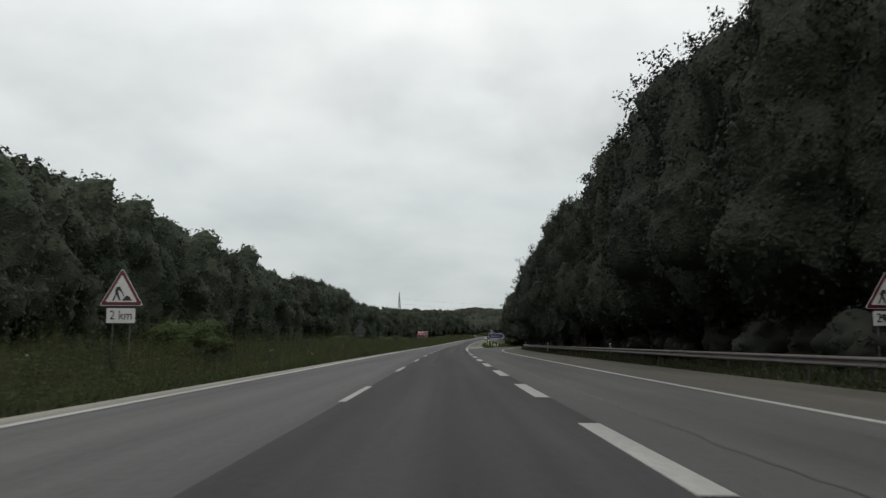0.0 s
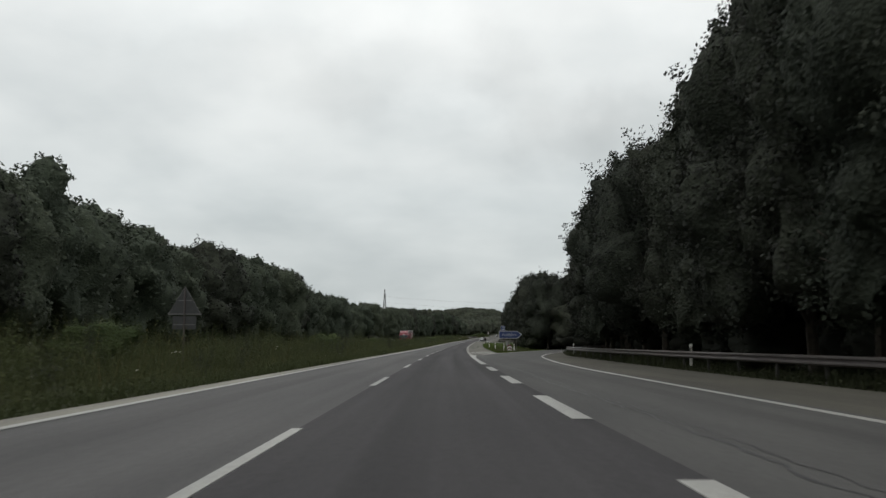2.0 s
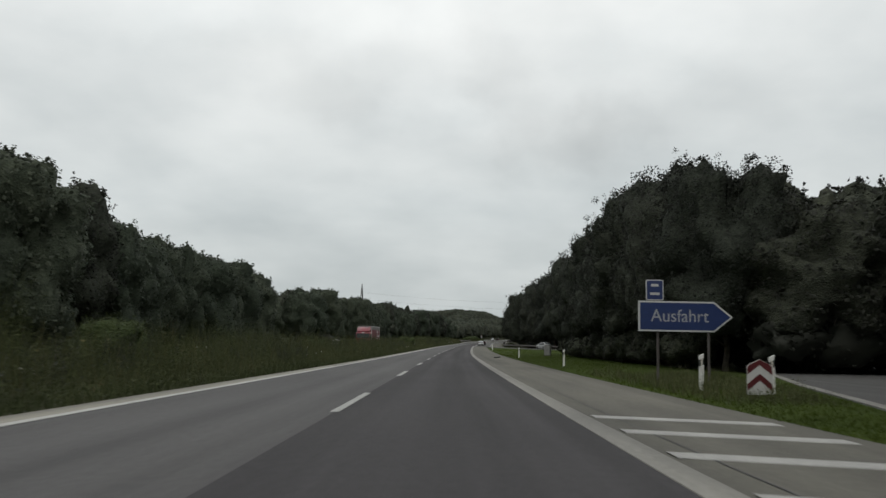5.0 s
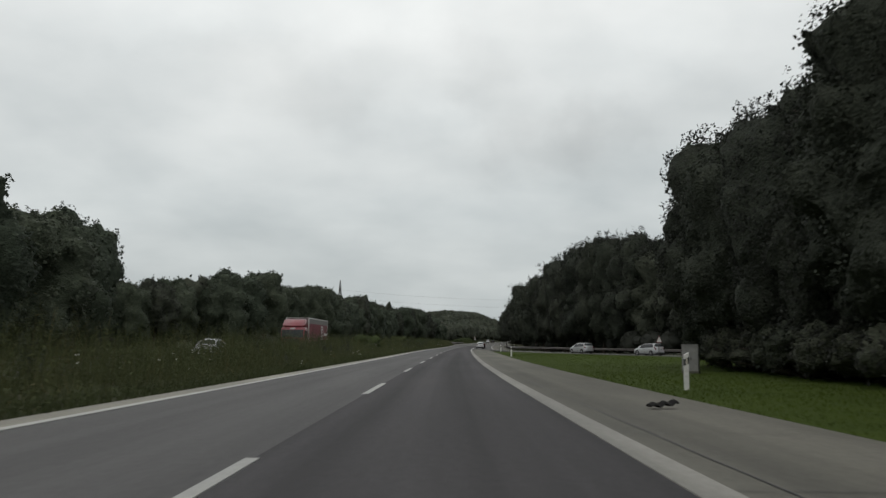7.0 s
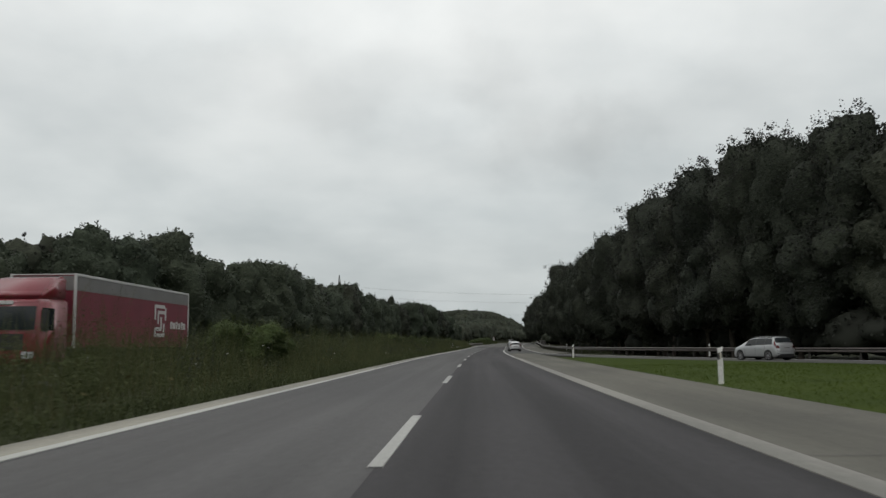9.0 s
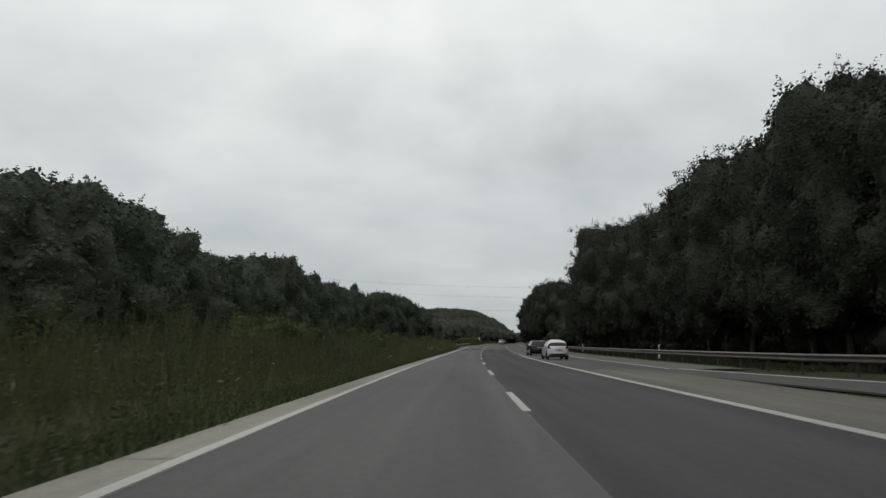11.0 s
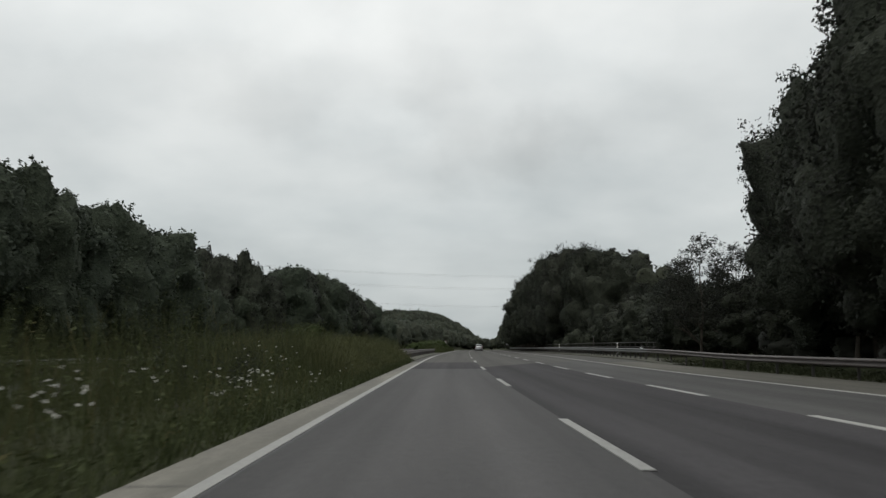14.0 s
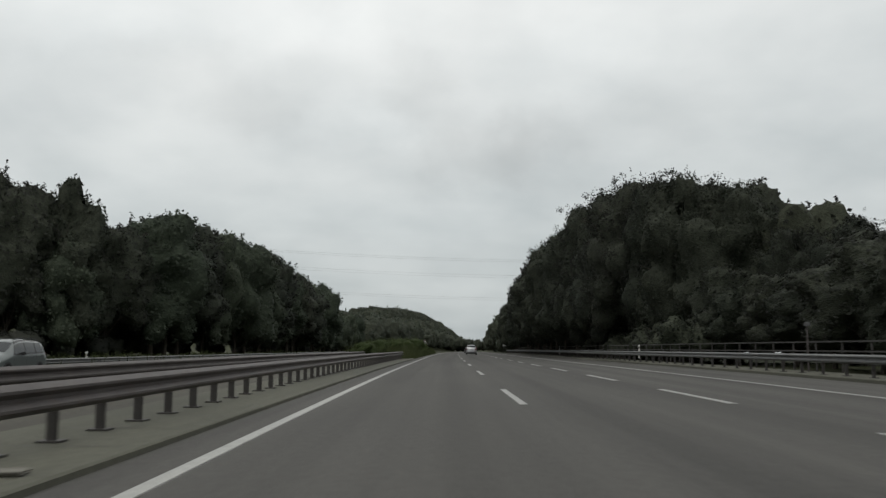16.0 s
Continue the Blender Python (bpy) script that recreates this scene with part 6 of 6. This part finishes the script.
    for sgn in (-1, 1):
        bm = bmesh.new()
        j0, j1, y0, y1, lift = tail
        shape.patch(bm, y0, y1, j0 if sgn > 0 else 16 - j0, j1 if sgn > 0 else 16 - j1, lift, 4, 6, (0.03, 0.14))
        z0, z1, in0, in1 = lamp
        xo = shape.w * shape.plan(0) * 0.97
        g5 = [[bm.verts.new(shape.tail_point(sgn * (xo - f / 4 * (in0 + (in1 - in0) * e / 4)), z0 + (z1 - z0) * e / 4) + Vector((0, -0.010, 0))) for f in range(5)] for e in range(5)]
        for e in range(4):
            for f in range(4):
                bm.faces.new((g5[e][f], g5[e][f + 1], g5[e + 1][f + 1], g5[e + 1][f]))
        part("tail_light", bm, LAMP_RED, g, "red tail light", True)
        bm = bmesh.new()
        shape.patch(bm, shape.L - 0.42, shape.L - 0.06, 3.3 if sgn > 0 else 12.7, 4.4 if sgn > 0 else 11.6, 0.006, 4, 3)
        part("headlight", bm, LAMP_CLEAR, g, "clear headlight", True)
        bm = bmesh.new()
        ym, zm = screen[0] - 0.28, shape.belt(screen[0]) + 0.06
        box(bm, min(sgn * (w * 0.95), sgn * (w + 0.17)), max(sgn * (w * 0.95), sgn * (w + 0.17)), ym - 0.06, ym + 0.06, zm - 0.06, zm + 0.07, 0.03)
        part("wing_mirror", bm, BLACK_PLASTIC, g, "black wing mirror")
        for (y0, y1, c0, c1) in side[:2]:
            bm = bmesh.new()
            zz, xx = shape.belt(y0) - 0.11, shape.w * shape.plan(y0 + 0.15) * 0.998
            box(bm, min(sgn * xx, sgn * (xx + 0.022)), max(sgn * xx, sgn * (xx + 0.022)), y0 + 0.06, y0 + 0.24, zz - 0.015, zz + 0.015, 0.006)
            part("door_handle", bm, paint, g)
        if rails:
            bm = bmesh.new()
            xr = shape.ring(shape.L * 0.35)[6][0] + 0.02
            for a, b in ((0.10, 0.22), (0.22, 0.40), (0.40, 0.52), (0.52, 0.58)):
                tube(bm, (sgn * xr, shape.L * a, shape.top(shape.L * a) + 0.025), (sgn * xr, shape.L * b, shape.top(shape.L * b) + 0.025), 0.016, 0.016, 6)
            part("roof_rail", bm, BLACK_PLASTIC, g, "black roof rail")
    bm = bmesh.new()
    box(bm, -0.26, 0.26, -0.014, 0.01, plate_z, plate_z + 0.11, 0.004)
    pl = part("number_plate", bm, PLATE, g, "pale number plate")
    for i in range(6):
        bm = bmesh.new()
        x = -0.19 + 0.075 * i
        box(bm, x, x + 0.032, -0.0155, -0.0145, plate_z + 0.032, plate_z + 0.078)
        part("plate_bar", bm, SIGN_BLACK, pl)
    if dark_bumper:
        bm = bmesh.new()
        rowsb = []
        for e in range(5):
            z = shape.sill + 0.0 + 0.06 * e
            half = w * (0.92 - 0.075 * e * e / 4)
            rowsb.append([bm.verts.new(shape.tail_point(half * (i / 5 - 1), z) + Vector((0, -0.012 + 0.02 * (e == 0), 0))) for i in range(11)])
        for e in range(4):
            for i in range(10):
                bm.faces.new((rowsb[e][i], rowsb[e][i + 1], rowsb[e + 1][i + 1], rowsb[e + 1][i]))
        part("bumper", bm, BLACK_PLASTIC, g, "black lower bumper")
        for sgn in (-1, 1):
            bm = bmesh.new()
            q = [shape.tail_point(sgn * w * f, z) + Vector((0, -0.010, 0)) for f, z in ((0.66, 0.455), (0.86, 0.455), (0.88, 0.49), (0.68, 0.485))]
            bm.faces.new([bm.verts.new(p) for p in q])
            part("bumper_slot", bm, BLACK_PLASTIC, g, "dark slot in the bumper")
        bm = bmesh.new()
        tube(bm, shape.point(rear[0] - 0.01, 8) + Vector((0, -0.02, 0.01)), shape.point(rear[0] + 0.05, 6.2) + Vector((0, -0.025, 0.02)), 0.010, 0.007, 6)
        part("rear_wiper", bm, BLACK_PLASTIC, g, "black rear wiper")
    bm = bmesh.new()
    box(bm, -0.40, 0.40, shape.L - 0.03, shape.L + 0.008, 0.42, 0.58, 0.02)
    part("grille", bm, BLACK_PLASTIC, g, "black front grille")
    bm = bmesh.new()
    box(bm, -w * 0.8, w * 0.8, 0.3, shape.L - 0.3, 0.16, 0.30, 0.02)
    part("underbody", bm, BLACK_PLASTIC, g, "dark underbody")
    return g


HATCH = Shape(3.95, 1.72, [(0, 0.92), (0.03, 0.96), (0.08, 1.01), (0.36, 1.29), (0.42, 1.39), (0.55, 1.44), (1.2, 1.49), (1.9, 1.475), (2.25, 1.42), (2.95, 1.06), (3.3, 0.97), (3.7, 0.84), (3.9, 0.68), (3.95, 0.58)],
              [(0, 1.0), (0.6, 1.00), (1.4, 0.95), (2.9, 0.90), (3.95, 0.70)], [(0, 0.95), (0.15, 0.975), (0.6, 1.0), (2.0, 1.0), (3.2, 0.98), (3.7, 0.88), (3.95, 0.66)], lean=0.58)
ESTATE = Shape(4.60, 1.79, [(0, 0.98), (0.03, 1.02), (0.10, 1.08), (0.50, 1.41), (0.7, 1.445), (1.7, 1.46), (2.4, 1.44), (2.7, 1.39), (3.35, 1.02), (3.8, 0.95), (4.3, 0.82), (4.55, 0.66), (4.6, 0.58)],
               [(0, 0.97), (0.8, 0.96), (2.0, 0.93), (3.3, 0.89), (4.6, 0.68)], [(0, 0.95), (0.15, 0.975), (0.6, 0.995), (2.2, 1.0), (3.7, 0.98), (4.3, 0.88), (4.6, 0.68)], lean=0.52)
MPV = Shape(4.55, 1.82, [(0, 1.02), (0.03, 1.08), (0.10, 1.20), (0.42, 1.58), (0.6, 1.62), (1.7, 1.66), (2.4, 1.62), (2.7, 1.55), (3.5, 1.10), (3.8, 1.02), (4.3, 0.86), (4.5, 0.68), (4.55, 0.6)],
            [(0, 1.08), (0.8, 1.06), (2.0, 1.02), (3.3, 0.97), (4.55, 0.72)], [(0, 0.95), (0.15, 0.975), (0.6, 0.995), (2.2, 1.0), (3.6, 0.98), (4.25, 0.88), (4.55, 0.68)], lean=0.36)
build_car("hatchback_car", "white small hatchback in the merging lane", HATCH, CAR_WHITE, spot(429.7, 5.55, 0.0, 4.0) @ Matrix.Diagonal((0.92, 0.95, 0.98, 1)), (0.66, 3.15), 0.305,
          [(0.78, 1.32, 0.22, 0.0), (1.40, 2.55, 0.0, -0.42)], (2.32, 2.86), (0.09, 0.315), (3.5, 5.3, 0.0, 0.13, 0.014), (0.80, 0.96, 0.24, 0.10), 0.68, "cars in the merging lane", rim_mat=STEEL_DARK)
build_car("estate_car", "black estate car with roof rails in the merging lane", ESTATE, CAR_BLACK, spot(452.0, 5.7, 0.0, 3.5), (0.98, 3.62), 0.325,
          [(0.55, 1.15, 0.28, 0.0), (1.22, 1.98, 0.0, 0.0), (2.05, 2.95, 0.0, -0.35)], (2.75, 3.28), (0.13, 0.44), (3.0, 4.0, 0.0, 0.20, 0.010), (0.78, 0.94, 0.34, 0.20), 0.74, "cars in the merging lane", True, False)
_silver = build_car("estate_car", "silver family car driving down the entry ramp", MPV, CAR_SILVER, spot(353.6, 19.6, 0.0, 27) @ Matrix.Diagonal((0.88, 0.88, 0.88, 1)), (0.85, 3.55), 0.33,
          [(0.50, 1.15, 0.25, 0.0), (1.22, 2.00, 0.0, 0.0), (2.07, 3.05, 0.0, -0.42)], (2.78, 3.42), (0.13, 0.38), (3.4, 5.0, 0.0, 0.20, 0.010), (0.82, 1.02, 0.24, 0.20), 0.80, "cars on the entry ramp", True)
copy_thing(_silver, spot(339.0, 25.9, 0.0, 32))
build_car("estate_car", "grey family van on the opposite carriageway", MPV, CAR_GREY, spot(561.4, -19.1, -0.36, 180), (0.85, 3.55), 0.33,
          [(0.50, 1.15, 0.25, 0.0), (1.22, 2.00, 0.0, 0.0), (2.07, 3.05, 0.0, -0.42)], (2.78, 3.42), (0.13, 0.38), (3.4, 5.0, 0.0, 0.20, 0.010), (0.82, 1.02, 0.24, 0.20), 0.80, "", True)
build_car("hatchback_car", "white car on the opposite carriageway behind weeds", HATCH, CAR_WHITE, spot(298.6, -15.6, -0.04, 180), (0.66, 3.15), 0.305,
          [(0.78, 1.32, 0.22, 0.0), (1.40, 2.55, 0.0, -0.42)], (2.32, 2.86), (0.09, 0.315), (3.5, 5.3, 0.0, 0.13, 0.014), (0.80, 0.96, 0.24, 0.10), 0.68)
build_car("estate_car", "pale car far ahead in the lane", MPV, CAR_SILVER, spot(676, 2.2, 0.0, 0), (0.85, 3.55), 0.33,
          [(0.50, 1.15, 0.25, 0.0), (1.22, 2.00, 0.0, 0.0), (2.07, 3.05, 0.0, -0.42)], (2.78, 3.42), (0.13, 0.38), (3.4, 5.0, 0.0, 0.20, 0.010), (0.82, 1.02, 0.24, 0.20), 0.80, "cars far ahead", False)
build_car("hatchback_car", "dark car far ahead in the lane", ESTATE, CAR_BLACK, spot(745, 2.4, 0.0, 0), (0.98, 3.62), 0.325,
          [(0.55, 1.15, 0.28, 0.0), (1.22, 1.98, 0.0, 0.0)], (2.75, 3.28), (0.13, 0.44), (3.0, 4.0, 0.0, 0.20, 0.010), (0.76, 0.92, 0.36, 0.36), 0.74, "cars far ahead", False)


# ---- lorry on the opposite carriageway ----
def lorry(m):
    """Local +y is its front."""
    g = empty("lorry", "red articulated lorry with a tarpaulin trailer on the opposite carriageway", "lorry", "", m)
    w = 1.275
    bm = bmesh.new()
    prof = [(0.0, 0.55), (2.25, 0.55), (2.34, 0.9), (2.34, 1.75), (2.20, 2.72), (2.05, 2.86), (0.0, 2.90)]
    left = [bm.verts.new((-w + 0.02, y, z)) for y, z in prof]
    right = [bm.verts.new((w - 0.02, y, z)) for y, z in prof]
    bm.faces.new(left)
    bm.faces.new(right[::-1])
    for i in range(len(prof)):
        j = (i + 1) % len(prof)
        bm.faces.new((left[j], left[i], right[i], right[j]))
    bmesh.ops.recalc_face_normals(bm, faces=bm.faces)
    bmesh.ops.bevel(bm, geom=list(bm.edges), offset=0.07, segments=3, affect="EDGES")
    cab = part("cab", bm, TRUCK_RED, g, "red driver's cab", True)
    bm = bmesh.new()
    prof = [(0.0, 2.88), (2.02, 2.88), (1.75, 3.18), (1.1, 3.66), (0.0, 3.80)]
    left = [bm.verts.new((-w + 0.10, y, z)) for y, z in prof]
    right = [bm.verts.new((w - 0.10, y, z)) for y, z in prof]
    bm.faces.new(left)
    bm.faces.new(right[::-1])
    for i in range(len(prof)):
        j = (i + 1) % len(prof)
        bm.faces.new((left[j], left[i], right[i], right[j]))
    bmesh.ops.recalc_face_normals(bm, faces=bm.faces)
    bmesh.ops.bevel(bm, geom=list(bm.edges), offset=0.09, segments=3, affect="EDGES")
    part("wind_deflector", bm, TRUCK_RED, g, "red roof fairing", True)
    bm = bmesh.new()
    box(bm, -w + 0.12, w - 0.12, -0.008, 0.012, -0.42, 0.42, 0.006, Matrix.Translation((0, 2.315, 2.18)) @ Matrix.Rotation(radians(8), 4, "X"))
    part("windscreen", bm, GLASS_DARK, g)
    bm = bmesh.new()
    box(bm, -0.28, 0.28, 2.18, 2.25, 2.66, 2.80, 0.02)
    part("front_badge", bm, SIGN_WHITE, g, "pale badge above the windscreen")
    for sgn in (-1, 1):
        bm = bmesh.new()
        box(bm, min(sgn * (w - 0.025), sgn * (w - 0.012)), max(sgn * (w - 0.025), sgn * (w - 0.012)), 1.1, 2.05, 1.75, 2.55, 0.004)
        part("side_window", bm, GLASS_DARK, g)
        bm = bmesh.new()
        box(bm, min(sgn * w, sgn * (w + 0.25)), max(sgn * w, sgn * (w + 0.25)), 2.05, 2.2, 1.7, 2.5, 0.04)
        part("wing_mirror", bm, BLACK_PLASTIC, g)
        bm = bmesh.new()
        box(bm, min(sgn * 0.7, sgn * 1.15), max(sgn * 0.7, sgn * 1.15), 2.32, 2.37, 0.75, 1.0, 0.03)
        part("headlight", bm, LAMP_CLEAR, g)
    bm = bmesh.new()
    box(bm, -0.75, 0.75, 2.33, 2.36, 1.05, 1.62, 0.02)
    part("grille", bm, BLACK_PLASTIC, g)
    # trailer
    y1, y0, zt = -0.55, -14.15, 3.98
    bm = bmesh.new()
    box(bm, -w + 0.01, w - 0.01, y0, y1, 1.15, zt - 0.06, 0.02)
    tr = part("trailer_body", bm, TARP_RED, g, "red tarpaulin trailer side")
    bm = bmesh.new()
    box(bm, -w, w, y0 - 0.01, y1 + 0.01, zt - 0.66, zt - 0.10, 0.01)
    part("upper_tarpaulin", bm, TARP_GREY, tr, "grey upper band of the tarpaulin")
    bm = bmesh.new()
    for sgn in (-1, 1):
        box(bm, min(sgn * (w - 0.08), sgn * (w + 0.02)), max(sgn * (w - 0.08), sgn * (w + 0.02)), y0 - 0.02, y1 + 0.02, zt - 0.10, zt, 0.015)
    box(bm, -w, w, y0, y1, zt - 0.05, zt - 0.01)
    part("roof_frame", bm, SIGN_WHITE, g, "pale roof edge")
    for sgn in (-1, 1):
        for y in (y0, y1):
            bm = bmesh.new()
            box(bm, min(sgn * (w - 0.06), sgn * (w + 0.02)), max(sgn * (w - 0.06), sgn * (w + 0.02)), y - 0.06, y + 0.06, 1.1, zt, 0.012)
            part("corner_post", bm, SIGN_WHITE, g, "pale corner post")
    for sgn in (-1, 1):
        x0, x1 = min(sgn * (w - 0.012), sgn * (w + 0.004)), max(sgn * (w - 0.012), sgn * (w + 0.004))
        for (ya, yb, za, zb) in ((-10.55, -9.15, 1.62, 1.80), (-10.55, -10.35, 1.62, 2.28), (-10.15, -9.15, 1.92, 2.10), (-10.15, -9.97, 1.92, 2.60), (-9.33, -9.15, 1.62, 2.10),
                                 (-10.55, -9.15, 3.02, 3.18), (-9.33, -9.15, 2.45, 3.18), (-10.55, -9.60, 2.74, 2.90), (-9.75, -9.58, 2.25, 2.90), (-10.75, -10.58, 2.45, 3.05)):
            bm = bmesh.new()
            box(bm, x0, x1, ya, yb, za, zb)
            part("emblem_shape", bm, SIGN_WHITE, tr, "white emblem stripe")
        for i in range(6):
            bm = bmesh.new()
            ya = -13.7 + 0.4 * i
            box(bm, x0, x1, ya, ya + 0.28, 2.05, 2.42 if i % 2 else 2.36)
            part("lettering_bar", bm, SIGN_WHITE, tr, "white lettering bar")
    for y in (-13.0, -11.7, -10.4, -1.9, 1.3):
        for sgn in (-1, 1):
            bm = bmesh.new()
            disc(bm, sgn * (w - 0.35), sgn * (w - 0.03), y, 0.5, 0.5, 20)
            wh = part("tyre", bm, RUBBER, g)
            bm = bmesh.new()
            disc(bm, sgn * (w - 0.05), sgn * (w - 0.02), y, 0.5, 0.28, 16)
            part("rim", bm, ALLOY, wh)
    bm = bmesh.new()
    box(bm, -0.5, 0.5, y0 + 0.2, 2.0, 0.75, 1.1, 0.02)
    part("chassis", bm, BLACK_PLASTIC, g)
    return g


lorry(spot(331.4, -15.7, -0.04, 180))


# ---- pylons and wires ----
def pylon(m, h=36.0):
    g = empty("power_pylon", "slim grey lattice power pylon behind the woods", "pylon", "power pylons", m)
    bm = bmesh.new()
    levels = [(0, 2.4), (8, 1.75), (15, 1.25), (21, 0.9), (27, 0.7), (32, 0.45), (h, 0.08)]
    for (z0, a), (z1, b) in zip(levels, levels[1:]):
        c0, c1 = [(-a, -a), (a, -a), (a, a), (-a, a)], [(-b, -b), (b, -b), (b, b), (-b, b)]
        for i in range(4):
            j = (i + 1) % 4
            tube(bm, (*c0[i], z0), (*c1[i], z1), 0.15, 0.13, 4)
            tube(bm, (*c0[i], z0), (*c1[j], z1), 0.08, 0.08, 4)
            tube(bm, (*c0[j], z0), (*c1[i], z1), 0.08, 0.08, 4)
    part("lattice_mast", bm, STEEL_DARK, g)
    for z, w in ((20.5, 5.0), (27.0, 4.0), (31.5, 2.6)):
        bm = bmesh.new()
        for sgn in (-1, 1):
            for y in (-0.5, 0.5):
                tube(bm, (0, y, z), (0, sgn * w, z + 0.1), 0.11, 0.08, 4)
                tube(bm, (0, y, z + 1.1), (0, sgn * w, z + 0.1), 0.10, 0.08, 4)
            for q in (0.3, 0.6):
                tube(bm, (0, sgn * w * q, z), (0, sgn * w * q, z + 1.1 * (1 - q)), 0.04, 0.04, 4)
            tube(bm, (0, sgn * w, z + 0.1), (0, sgn * w, z - 1.2), 0.05, 0.05, 5)
        part("cross_arm", bm, STEEL_DARK, g)
    return g


_pyl = pylon(spot(767, -90, 0.4))
copy_thing(_pyl, spot(767, 114, -3.0))


def wires():
    for z, w, sag in ((19.3, 5.0, 3.6), (19.3, -5.0, 3.6), (25.8, 4.0, 4.0), (25.8, -4.0, 4.0), (30.3, 2.6, 4.2), (30.3, -2.6, 4.2)):
        a, b = at(767 + w, -90, z + 0.4), at(767 + w, 114, z - 3.0)
        bm = bmesh.new()
        prev = None
        for i in range(25):
            t = i / 24
            p = a.lerp(b, t)
            p.z -= sag * 4 * t * (1 - t)
            if prev is not None:
                tube(bm, prev, p, 0.013, 0.013, 4)
            prev = p
        me = bpy.data.meshes.new("power_line")
        bm.to_mesh(me)
        bm.free()
        me.materials.append(STEEL_DARK)
        tagged(new("power_line", me), "thin dark power line sagging across the road", "power line", "power lines")


wires()


def lamp_mast(m):
    g = empty("camera_mast", "thin grey mast with a small head behind the bridge rail", "mast", "", m)
    bm = bmesh.new()
    tube(bm, (0, 0, -0.1), (0, 0, 1.9), 0.045, 0.035, 8)
    part("pole", bm, STEEL_DULL, g)
    bm = bmesh.new()
    box(bm, -0.10, 0.10, -0.14, 0.10, 1.88, 2.06, 0.03)
    part("head", bm, STEEL, g)


lamp_mast(spot(560.8, 13.6, 0.12))
